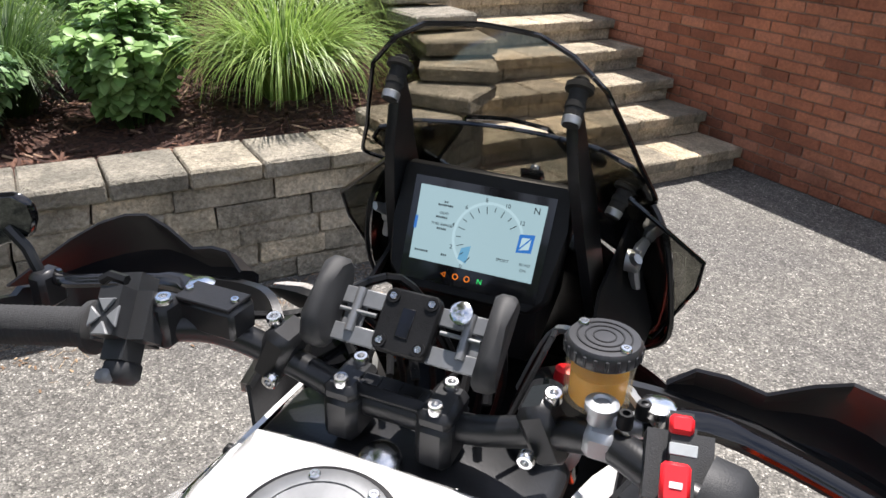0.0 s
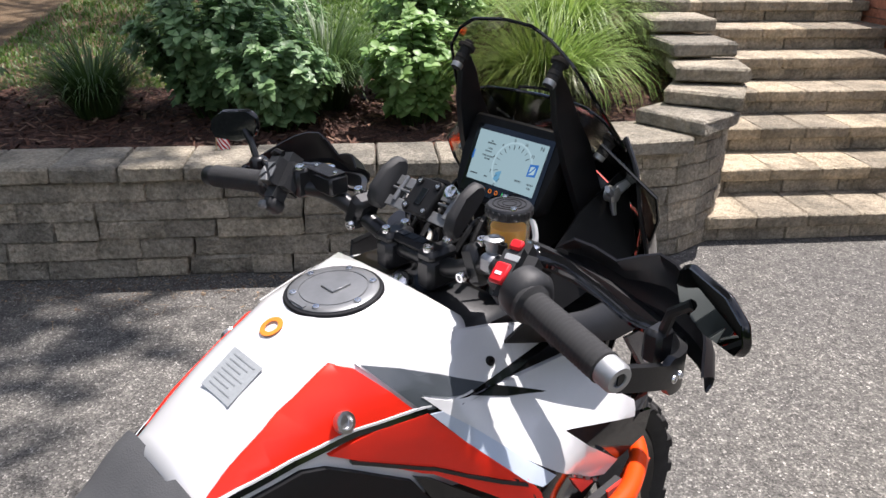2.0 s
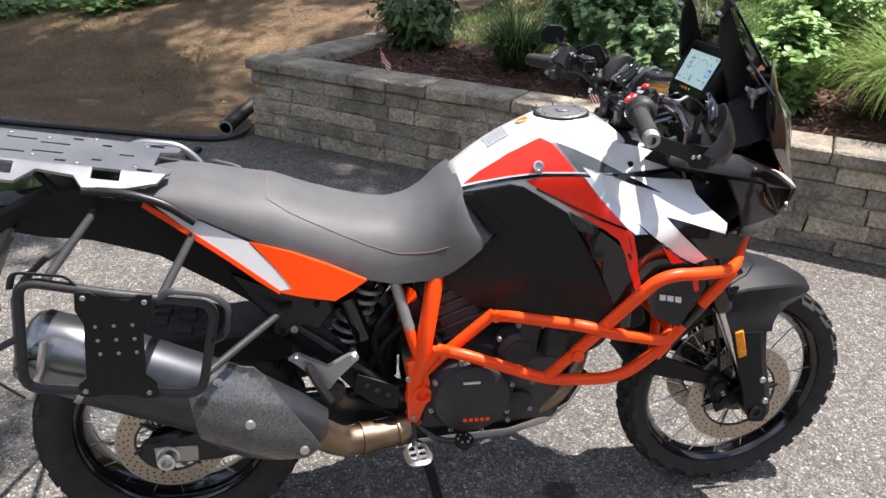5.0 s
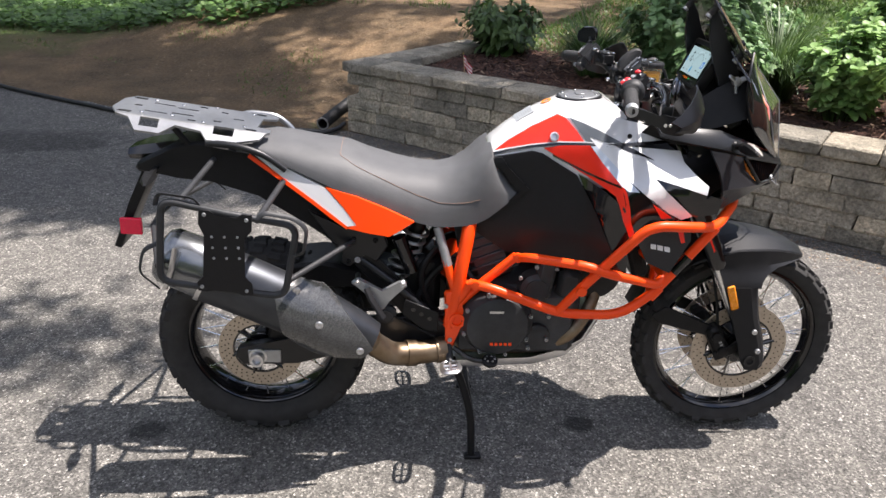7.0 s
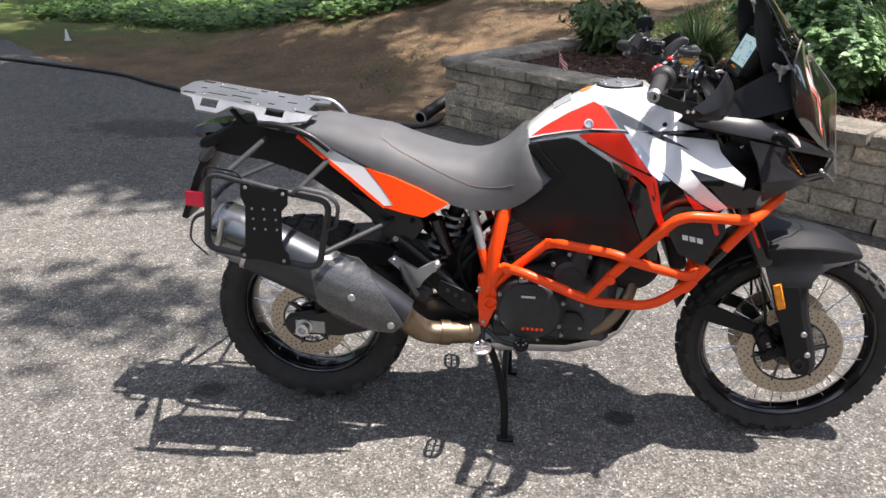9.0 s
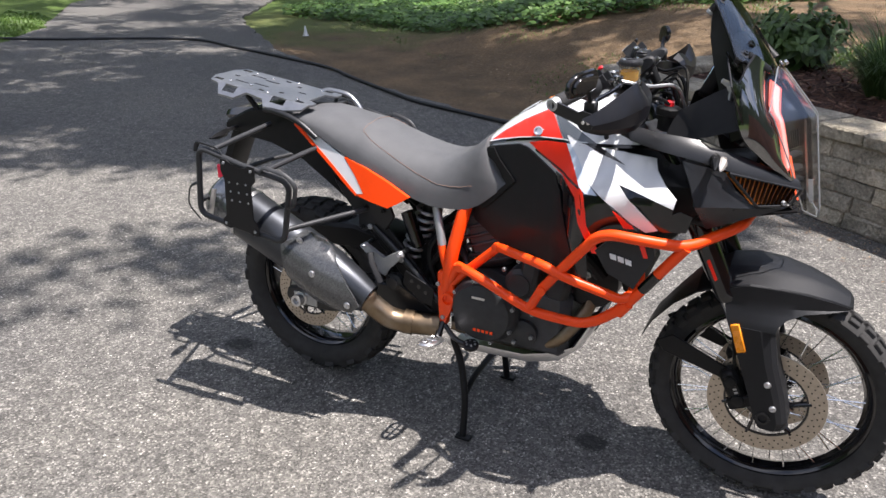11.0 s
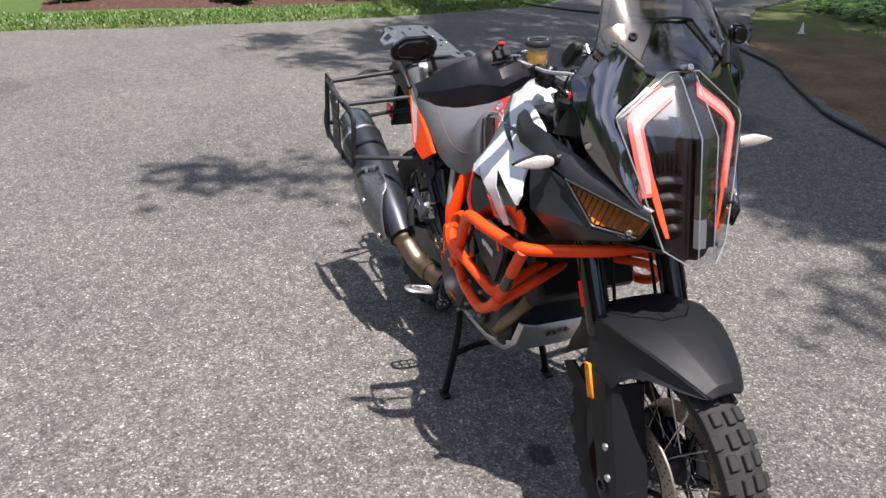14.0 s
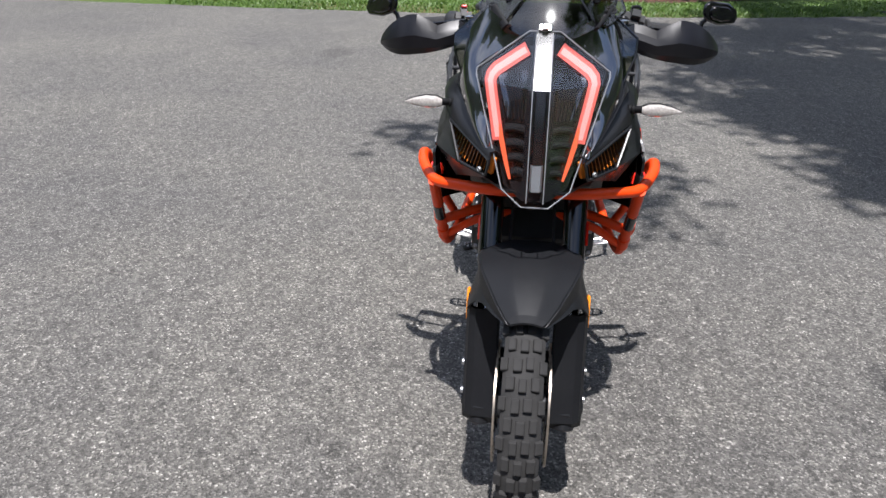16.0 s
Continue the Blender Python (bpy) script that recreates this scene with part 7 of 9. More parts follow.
for u, v, n in ((-0.038, 0.0225, 8), (-0.038, 0.026, 2), (-0.040, 0.0095, 6), (-0.038, -0.0025, 5), (-0.056, -0.029, 7), (-0.030, -0.029, 3)):
    for k in range(n):
        bm = bmesh.new()
        box(bm, (u + 0.0022 * (k - (n - 1) / 2), v, 0.0018), (0.0013 if k % 3 else 0.0016, 0.0021, 0.0004), 0)
        part("reading_bar", bm, M["ink"], dash)
bm = bmesh.new()
slab(bm, [(0.047, 0.008), (0.063, 0.010), (0.062, -0.009), (0.046, -0.011)], 0.0004, lambda u, v, w: Vector((u, v, w + 0.0016)))
part("mode_icon", bm, M["ink_blue"], dash)
bm = bmesh.new()
slab(bm, [(0.050, 0.005), (0.060, 0.006), (0.059, -0.006), (0.049, -0.008)], 0.0004, lambda u, v, w: Vector((u, v, w + 0.0021)))
part("mode_icon_face", bm, M["screen_ring"], dash)
bm = bmesh.new()
sweep(bm, [Vector((0.049, -0.007, 0.0027)), Vector((0.060, 0.006, 0.0027))], 0.001, 4)
part("mode_icon_stroke", bm, M["ink_blue"], dash)
bm = bmesh.new()
box(bm, (-0.068, 0.0, 0.0018), (0.003, 0.014, 0.0004), 0)
part("side_tab", bm, M["ink_blue"], dash)
for k in range(3):
    bm = bmesh.new()
    u = -0.026 + 0.013 * k
    lathe(bm, (u, -0.049, 0.0004), (0, 0, 1), [(0, 0.0022), (0, 0.0034), (0.0005, 0.0034), (0.0005, 0.0022)], 3 if k == 0 else 14, True)
    part("warning_lamp", bm, M["lamp_amber"], dash)
words("N", 0.0075, 0.014, -0.049, M["lamp_green"], dash, 0.0008)
flat("dash_support", [(1.31, 1.27), (1.40, 1.24), (1.40, 1.14), (1.28, 1.10), (1.27, 1.17)], -0.06, 0.08, M["plastic"], BIKE, 0.008)

# handlebar with its clamps
bar = new("handlebar")
bar.parent = BIKE
bm = bmesh.new()
half = [(1.096, 0.0, 1.150), (1.096, 0.06, 1.152), (1.086, 0.12, 1.178), (1.060, 0.175, 1.208), (1.030, 0.225, 1.212), (1.005, 0.30, 1.207), (0.985, 0.392, 1.196)]
pts = [Vector((x, -y, z)) for x, y, z in half[::-1]] + [Vector(p) for p in half[1:]]
sweep(bm, spline(pts, 5), 0.0135, 14)
part("tube", bm, M["satin"], bar)
for y in (0.058, -0.032):
    bm = bmesh.new()
    box(bm, (1.096, y, 1.140), (0.055, 0.034, 0.05), 0.008)
    box(bm, (1.096, y, 1.166), (0.052, 0.033, 0.018), 0.006)
    part("bar_clamp", bm, M["satin"], bar)
    for x in (1.079, 1.115):
        bolt((x, y, 1.174), (-0.1, 0, 1), 0.0072, M["steel"], bar, h=0.008)
bm = bmesh.new()
box(bm, (1.094, 0.013, 1.168), (0.03, 0.075, 0.014), 0.006)
part("bar_pad", bm, M["panel_grey"], bar)
for k in range(3):
    bm = bmesh.new()
    box(bm, (1.092, 0.034 - 0.02 * k, 1.1755), (0.012, 0.014, 0.001), 0)
    part("emboss_bar", bm, M["plastic"], bar)
flat("top_yoke", [(1.03, 1.095), (1.06, 1.112), (1.14, 1.112), (1.16, 1.095), (1.14, 1.078), (1.05, 1.078)], -0.14, 0.14, M["satin"], bar, 0.010)
bm = bmesh.new()
lathe(bm, (1.068, 0.013, 1.105), (-0.45, 0, 0.9), [(0, 0.021), (0.012, 0.021), (0.018, 0.017), (0.022, 0.008), (0.0225, 0.001)], 24)
part("stem_nut", bm, M["steel"], bar)
for s in (-1, 1):
    bm = bmesh.new()
    p = Vector((1.577, s * 0.107, 0.335)) + AX * 0.87
    lathe(bm, p - AX * 0.03, AX, [(0, 0.034), (0.045, 0.034), (0.05, 0.028), (0.062, 0.026), (0.062, 0.014), (0.058, 0.012)], 24)
    part("fork_cap", bm, M["alu_dull"], bar)
flat("lower_yoke", [(1.20, 0.90), (1.26, 0.92), (1.36, 0.88), (1.34, 0.85), (1.22, 0.86)], -0.14, 0.14, M["satin"], bar, 0.010)
# steering head with wires
bm = bmesh.new()
rod(bm, (1.10, 0, 1.08), (1.20, 0, 0.88), 0.032, n=18)
part("steering_head", bm, M["orange"], frame_obj)
bm = bmesh.new()
sweep(bm, rounded([(1.05, 0.09, 1.06), (1.06, 0.03, 1.075), (1.06, -0.05, 1.075), (1.05, -0.10, 1.04), (1.03, -0.11, 0.99)], 0.02), 0.014, 8, flat=0.6)
part("head_brace", bm, M["red"], frame_obj)
rw = random.Random(9)
for k in range(9):
    y = -0.11 + 0.024 * k
    pts = [(1.13 + rw.uniform(-0.02, 0.02), y, 1.16), (1.18, y * 1.2 + rw.uniform(-0.03, 0.03), 1.20 + rw.uniform(-0.03, 0.02)), (1.21, y * 0.8, 1.12), (1.17, y * 0.5, 1.0)]
    tube("cable", spline(pts), rw.choice((0.0028, 0.0038, 0.0046)), M["plastic"], bar, rad=0.0, n=6)
tube("clutch_line", spline([(1.07, 0.17, 1.22), (1.13, 0.13, 1.20), (1.20, 0.06, 1.22), (1.22, 0.0, 1.12)]), 0.0045, M["plastic"], bar, rad=0.0, n=6)
tube("brake_line", spline([(1.08, -0.20, 1.225), (1.15, -0.16, 1.21), (1.21, -0.10, 1.20), (1.24, -0.06, 1.10)]), 0.0045, M["alu_dull"], bar, rad=0.0, n=6)

for s in (-1, 1):
    g0, g1 = Vector((1.016, s * 0.262, 1.210)), Vector((0.986, s * 0.388, 1.1965))
    d = g1 - g0
    n = d.length
    bm = bmesh.new()
    prof = [(0, 0.019), (0.004, 0.024), (0.010, 0.024), (0.014, 0.0178)]
    for k in range(18):
        prof += [(0.018 + 0.006 * k, 0.0182), (0.0205 + 0.006 * k, 0.0172)]
    prof += [(n - 0.002, 0.0182), (n, 0.016)]
    lathe(bm, g0, d, prof, 18)
    part("grip", bm, M["grip"], bar)
    bm = bmesh.new()
    lathe(bm, g1, d, [(0, 0.0165), (0.016, 0.0165), (0.020, 0.014), (0.020, 0.008), (0.016, 0.007), (0.016, 0.001)], 20)
    part("bar_end", bm, M["alu_dull"] if s < 0 else M["satin"], bar)
    # hand guard: an outer blade, a shield and its strut
    hg = new("hand_guard")
    hg.parent = BIKE
    bm = bmesh.new()
    blade = spline([g1 + d.normalized() * 0.014 + Vector((0.0, 0, -0.002)), Vector((1.03, s * 0.414, 1.180)), Vector((1.075, s * 0.414, 1.165)), Vector((1.115, s * 0.395, 1.160)), Vector((1.138, s * 0.34, 1.170)), Vector((1.142, s * 0.25, 1.190)), Vector((1.12, s * 0.165, 1.208)), Vector((1.092, s * 0.128, 1.200))], 5)
    hts = [0.014] * 8 + [0.022] * 9 + [0.014] * 30
    rows = []
    for i, p in enumerate(blade):
        t = (blade[min(i + 1, len(blade) - 1)] - blade[max(i - 1, 0)]).normalized()
        side_v = t.cross(Vector((0, 0, 1))).normalized() * 0.004
        h = Vector((0, 0, hts[i]))
        rows.append([p - h - side_v, p - h + side_v, p + h + side_v, p + h - side_v])
    loft(bm, rows)
    bmesh.ops.recalc_face_normals(bm, faces=bm.faces)
    part("blade", bm, M["satin"], hg, smooth=50)
    for x in (1.062, 1.074):
        bolt((x, s * 0.418, 1.166), (0, s, 0), 0.0048, M["steel"], hg, h=0.004)
    ys = [0.205, 0.225, 0.25, 0.28, 0.31, 0.335, 0.36, 0.385, 0.41, 0.43, 0.448]
    zt = [1.222, 1.236, 1.232, 1.222, 1.238, 1.249, 1.246, 1.236, 1.219, 1.200, 1.180]
    zb = [1.190, 1.175, 1.166, 1.158, 1.152, 1.149, 1.145, 1.143, 1.145, 1.150, 1.155]
    xc = [1.150, 1.158, 1.165, 1.170, 1.172, 1.170, 1.164, 1.153, 1.135, 1.112, 1.080]
    rows = []
    for y, a, b, x in zip(ys, zt, zb, xc):
        rows.append([Vector((x + (0.0, 0.010, 0.012, 0.004, -0.014)[k], s * y, b + (a - b) * (0.0, 0.18, 0.5, 0.72, 1.0)[k])) for k in range(5)])
    patch("shield", rows, 0.003, M["guard_gloss"], hg, smooth=16)
    # outer clamps on the bar
    bm = bmesh.new()
    box(bm, (1.088, s * 0.125, 1.186), (0.045, 0.03, 0.055), 0.007, Matrix.Rotation(radians(s * 25), 4, "X"))
    part("guard_clamp", bm, M["satin"], hg)
    bolt((1.085, s * 0.128, 1.214), (-0.2, 0, 1), 0.0075, M["steel"], hg, h=0.008)
    bolt((1.062, s * 0.118, 1.172), (-1, 0, -0.1), 0.0075, M["steel"], hg, h=0.008)
    # lever
    bm = bmesh.new()
    sweep(bm, spline([(1.075, s * 0.195, 1.222), (1.095, s * 0.24, 1.222), (1.088, s * 0.30, 1.214), (1.072, s * 0.36, 1.206), (1.075, s * 0.385, 1.204)], 4), [0.010] * 6 + [0.0075] * 9 + [0.008, 0.009], 8, flat=0.7)
    part("lever", bm, M["gloss_black"], bar)
    bm = bmesh.new()
    lathe(bm, (1.082, s * 0.205, 1.215), (0, 0, 1), [(0, 0.010), (0.014, 0.010), (0.016, 0.013), (0.022, 0.013), (0.024, 0.009)], 14)
    part("lever_adjuster", bm, M["steel"], bar)
    # mirror on a short arm
    mir = new("mirror")
    mir.parent = BIKE
    tilt = Matrix.Translation((1.058, s * 0.447, 1.256)) @ Matrix.Rotation(radians(s * 24), 4, "Z") @ Matrix.Rotation(radians(-2), 4, "Y") @ Matrix.Rotation(radians(-s * 8), 4, "X") @ Matrix.Scale(0.82, 4)
    mo = [(-0.066, 0.020), (-0.05, 0.034), (0.02, 0.036), (0.055, 0.020), (0.066, -0.004), (0.058, -0.024), (0.0, -0.034), (-0.052, -0.024), (-0.066, 0.0)]
    bm = bmesh.new()
    slab(bm, [(a * s, b) for a, b in mo], 0.012, lambda u, v, w: tilt @ Vector((w - 0.002, u, v)), 0.004)
    slab(bm, [(a * s * 0.7, b * 0.7) for a, b in mo], 0.010, lambda u, v, w: tilt @ Vector((w + 0.008, u, v)), 0.004)
    part("mirror_shell", bm, M["gloss_black"], mir)
    bm = bmesh.new()
    slab(bm, [(a * s * 0.92, b * 0.9) for a, b in mo], 0.002, lambda u, v, w: tilt @ Vector((w - 0.0035, u, v)))
    part("mirror_glass", bm, M["mirror"], mir, smooth=False)
    bm = bmesh.new()
    sweep(bm, [Vector((1.066, s * 0.425, 1.252)), Vector((1.066, s * 0.405, 1.235)), Vector((1.07, s * 0.392, 1.19))], 0.006, 8)
    box(bm, (1.07, s * 0.392, 1.192), (0.03, 0.022, 0.04), 0.005)
    part("mirror_arm", bm, M["satin"], mir)

# switch gear
sg = new("switch_gear")
sg.parent = BIKE
SM_L = Matrix.Translation((1.020, 0.230, 1.226)) @ Matrix.Rotation(radians(-8), 4, "Z") @ Matrix.Rotation(radians(-48), 4, "Y") @ Matrix.Rotation(radians(18), 4, "Z")
bm = bmesh.new()
box(bm, (0, 0, 0), (0.076, 0.058, 0.056), 0.017, None, 4)
box(bm, (-0.045, 0.0, -0.004), (0.022, 0.026, 0.03), 0.006)
bmesh.ops.transform(bm, matrix=SM_L, verts=bm.verts)
part("left_housing", bm, M["switch_grey"], sg, smooth=50)
for k in range(4):
    a = math.pi / 2 * k
    bm = bmesh.new()
    poly = [(0.0035, 0.0), (0.0155, -0.0095), (0.0155, 0.0095)]
    slab(bm, [(u * math.cos(a) - v * math.sin(a), u * math.sin(a) + v * math.cos(a)) for u, v in poly], 0.003, lambda u, v, w: SM_L @ Vector((u - 0.006, v, w + 0.0275)), 0.0008)
    part("menu_button", bm, M["button_grey"], sg)
bm = bmesh.new()
box(bm, (-0.052, 0.004, 0.010), (0.012, 0.014, 0.012), 0.003)
bmesh.ops.transform(bm, matrix=SM_L, verts=bm.verts)
part("horn_button", bm, M["button_grey"], sg)
bm = bmesh.new()
sweep(bm, [SM_L @ Vector((0.026, -0.012, 0.025)), SM_L @ Vector((0.030, 0.004, 0.028)), SM_L @ Vector((0.026, 0.014, 0.026))], 0.0045, 6)
part("flash_lever", bm, M["panel_grey"], sg)
SM_R = Matrix.Translation((1.036, -0.226, 1.222)) @ Matrix.Rotation(radians(10), 4, "Z") @ Matrix.Rotation(radians(-38), 4, "Y")
bm = bmesh.new()
box(bm, (0, 0, 0), (0.074, 0.044, 0.048), 0.014, None, 4)
bmesh.ops.transform(bm, matrix=SM_R, verts=bm.verts)
lathe(bm, (1.026, -0.243, 1.213), (-0.2, -1, -0.1), [(0, 0.030), (0.02, 0.031), (0.03, 0.024), (0.032, 0.019)], 24)
part("right_housing", bm, M["switch_grey"], sg, smooth=50)
for u, v, a, b, nm in ((-0.014, 0.004, 0.026, 0.019, "stop_switch"), (0.024, 0.002, 0.013, 0.016, "hazard_switch")):
    bm = bmesh.new()
    box(bm, SM_R @ Vector((u, v, 0.024)), (a, b, 0.008), 0.0025, SM_R.to_3x3().to_4x4())
    part(nm, bm, M["button_red"], sg, "red switch")
bm = bmesh.new()
box(bm, SM_R @ Vector((-0.016, 0.004, 0.0284)), (0.004, 0.008, 0.001), 0, SM_R.to_3x3().to_4x4())
part("switch_mark", bm, M["print_white"], sg)
bm = bmesh.new()
box(bm, SM_R @ Vector((0.008, 0.0, 0.0236)), (0.008, 0.018, 0.002), 0.0005, SM_R.to_3x3().to_4x4())
part("switch_plate", bm, M["label_grey"], sg)

# coolant reservoir beside the steering head
rs = new("reservoir")
rs.parent = BIKE
bm = bmesh.new()
lathe(bm, (1.190, -0.115, 1.095), (0.1, 0, 1), [(0, 0.024), (0.006, 0.030), (0.040, 0.030), (0.042, 0.033), (0.058, 0.033), (0.062, 0.026), (0.064, 0.002)], 24)
part("reservoir_body", bm, M["plastic"], rs)
bm = bmesh.new()
lathe(bm, (1.196, -0.115, 1.158), (0.1, 0, 1), [(0, 0.012), (0.010, 0.011), (0.012, 0.006)], 16)
part("reservoir_cap", bm, M["button_red"], rs, "small red cap")

# brake and clutch masters, fluid pot
bm = bmesh.new()
rod(bm, (1.068, -0.165, 1.216), (1.085, -0.215, 1.218), 0.010, n=14)
box(bm, (1.060, -0.172, 1.212), (0.034, 0.024, 0.024), 0.005)
part("brake_master", bm, M["alu_dull"], sg)
for p in ((1.058, -0.186, 1.228), (1.075, -0.196, 1.228)):
    bolt(p, (0, 0, 1), 0.006, M["plastic"], sg, h=0.012)
bm = bmesh.new()
lathe(bm, (1.062, -0.168, 1.224), (0, 0, 1), [(0, 0.0095), (0.010, 0.0095), (0.011, 0.0125), (0.016, 0.0125), (0.0175, 0.010), (0.0185, 0.007), (0.0165, 0.0055), (0.0165, 0.001)], 20)
part("banjo_nut", bm, M["alu_dull"], sg)
pot = new("fluid_pot")
pot.parent = BIKE
PC = Vector((1.098, -0.158, 1.214))
bm = bmesh.new()
lathe(bm, PC, (0, 0, 1), [(0, 0.021), (0.004, 0.0255), (0.045, 0.0265)], 28)
part("pot_body", bm, M["pot"], pot).visible_shadow = False
bm = bmesh.new()
lathe(bm, PC + Vector((0, 0, 0.003)), (0, 0, 1), [(0, 0.019), (0.003, 0.0215), (0.027, 0.0222)], 28)
part("fluid", bm, M["fluid"], pot, "amber brake fluid")
bm = bmesh.new()
lathe(bm, PC + Vector((0, 0, 0.044)), (0, 0, 1), [(0, 0.0275), (0.002, 0.029), (0.011, 0.029), (0.0145, 0.0265), (0.015, 0.002)], 32)
lid = part("pot_lid", bm, M["pot_lid"], pot, "grey ribbed cap")
for k in range(22):
    a = 2 * math.pi * k / 22
    bm = bmesh.new()
    box(bm, PC + Vector((0.0288 * math.cos(a), 0.0288 * math.sin(a), 0.0505)), (0.0022, 0.0030, 0.009), 0.0006, Matrix.Rotation(a, 4, "Z"))
    part("cap_rib", bm, M["pot_lid"], lid)
for r in (0.009, 0.015, 0.021):
    bm = bmesh.new()
    lathe(bm, PC + Vector((0, 0, 0.0586)), (0, 0, 1), [(0, r - 0.0012), (0, r), (0.0008, r), (0.0008, r - 0.0012)], 28, True)
    part("lid_print", bm, M["panel_grey"], lid)
for a in (1.0, 4.1):
    bolt(PC + Vector((0.022 * math.cos(a), 0.022 * math.sin(a), 0.0575)), (0, 0, 1), 0.0045, M["steel"], pot, h=0.004)
bm = bmesh.new()
box(bm, (1.060, 0.172, 1.226), (0.034, 0.062, 0.030), 0.004)
part("clutch_master", bm, M["satin"], sg)
bm = bmesh.new()
box(bm, (1.058, 0.172, 1.2425), (0.032, 0.058, 0.004), 0.001)
part("clutch_lid", bm, M["panel_grey"], sg)
for y in (0.148, 0.196):
    bolt((1.058, y, 1.2445), (0, 0, 1), 0.004, M["steel"], sg, h=0.003)
bm = bmesh.new()
box(bm, (1.036, 0.205, 1.222), (0.03, 0.022, 0.045), 0.005)
part("mirror_boss", bm, M["satin"], sg)
bolt((1.03, 0.20, 1.245), (0, 0, 1), 0.008, M["steel"], sg, h=0.006)

# phone cradle
PU = Vector((0.70, 0, 0.714)).normalized()
PN = Vector((0, -1, 0)).cross(PU)
PH = Matrix(((0, PU.x, PN.x, 1.112), (-1, PU.y, PN.y, 0.008), (0, PU.z, PN.z, 1.228), (0, 0, 0, 1)))
ph = new("phone_cradle")
ph.parent = BIKE
ph.matrix_local = PH
ph["label"] = "folding black and steel phone cradle, empty"
bm = bmesh.new()
slab(bm, [(-0.026, -0.022), (-0.022, -0.028), (0.022, -0.028), (0.026, -0.022), (0.026, 0.022), (0.022, 0.028), (-0.022, 0.028), (-0.026, 0.022)], 0.012, lambda u, v, w: Vector((u, v, w)), 0.002)
part("base_plate", bm, M["plastic"], ph)
bm = bmesh.new()
box(bm, (0, -0.001, 0.0125), (0.012, 0.026, 0.002), 0.0005)
part("socket", bm, M["gloss_black"], ph)
for u in (-0.018, 0.018):
    for v in (-0.020, 0.020):
        bm = bmesh.new()
        lathe(bm, (u, v, 0.011), (0, 0, 1), [(0, 0.0062), (0.003, 0.0062), (0.003, 0.0042), (0.001, 0.004), (0.001, 0.001)], 16)
        part("rubber_ring", bm, M["plastic"], ph)
        bolt((u, v, 0.0115), (0, 0, 1), 0.0036, M["steel"], ph, h=0.003)
for s in (-1, 1):
    bm = bmesh.new()
    for v in (-0.020, 0.014):
        box(bm, (s * 0.046, v, 0.002), (0.046, 0.016, 0.003), 0.001)
    box(bm, (s * 0.055, -0.003, -0.004), (0.020, 0.044, 0.003), 0.001)
    rod(bm, (s * 0.030, 0.0, 0.006), (s * 0.066, 0.0, 0.006), 0.002, n=8)
    rod(bm, (s * 0.052, -0.018, 0.004), (s * 0.052, 0.022, 0.004), 0.0045, n=10)
    part("link_arm", bm, M["lid_grey"], ph)
    if s > 0:
        bm = bmesh.new()
        lathe(bm, (0.046, 0.018, -0.004), (0, 0, 1), [(0, 0.008), (0.016, 0.008), (0.018, 0.010), (0.022, 0.010), (0.024, 0.006)], 16)
        part("tension_screw", bm, M["steel"], ph)
    bm = bmesh.new()
    poly = [(-0.044, 0.0), (-0.036, -0.008), (0.030, -0.010), (0.046, -0.002), (0.050, 0.010), (0.040, 0.022), (0.016, 0.030), (-0.020, 0.030), (-0.040, 0.018)]
    slab(bm, poly, 0.022, lambda u, v, w: Vector((s * (0.066 + w * (1.0 if v < 0.02 else 0.7) + 0.25 * max(0, v)), u * 0.92, v * 0.95 + 0.002)), 0.005)
    part("grip_pad", bm, M["pad_rubber"], ph)
bm = bmesh.new()
rod(bm, (0, -0.010, -0.045), (0, 0, 0.001), 0.012, 0.016, n=14)
box(bm, (0, -0.012, -0.018), (0.04, 0.026, 0.012), 0.004)
part("ball_arm", bm, M["plastic"], ph)


# ---- the bed behind the wall ----
def quads_mesh(name, verts, faces, material):
    me = bpy.data.meshes.new(name)
    me.from_pydata(verts, [], faces)
    me.materials.append(material)
    me.polygons.foreach_set("use_smooth", [True] * len(me.polygons))
    return me


def bed_height(a, b):
    side = max(0.0, min(1.0, (a - 3.3) / 1.5))
    back = max(0.0, min(1.0, (b - 0.25) / 2.6))
    h = 0.475 + 0.06 * back + side * (0.10 + 0.52 * min(1.0, max(0.0, (b - 0.3) / 2.3)))
    return h + 0.02 * noise.noise(Vector((a * 2.2, b * 2.2, 3))) + 0.008 * noise.noise(Vector((a * 11, b * 11, 7)))


def bed_place(x, y):
    p = Vector((x, y, 0)) - CORNER
    return Vector((x, y, bed_height(p.dot(D), p.dot(U))))


def bed_back(a):
    return 2.0 + 0.25 * noise.noise(Vector((a * 0.9, 0, 1))) + max(0, a - 2.6) * 0.75


verts, faces = [], []
NA, NB = 84, 44
for i in range(NA + 1):
    a = 0.16 + 4.92 * i / NA
    inner = 0.16 if a < ARC_S else 0.16 + ARC_R - math.sqrt(max(0.0, ARC_R ** 2 - (a - ARC_S) ** 2))
    for j in range(NB + 1):
        b = inner + (bed_back(a) - inner) * j / NB
        z = bed_height(a, b) - (0.16 if j == NB else 0)
        verts.append(at(CORNER, a, b, z))
for i in range(NA):
    for j in range(NB):
        n = i * (NB + 1) + j
        faces.append((n, n + NB + 1, n + NB + 2, n + 1))
mulch_bed = new("mulch_bed", quads_mesh("mulch_bed", verts, faces, M["mulch"]))
tagged(mulch_bed, "planting bed of dark red bark mulch behind the wall", "mulch", kind="structure")

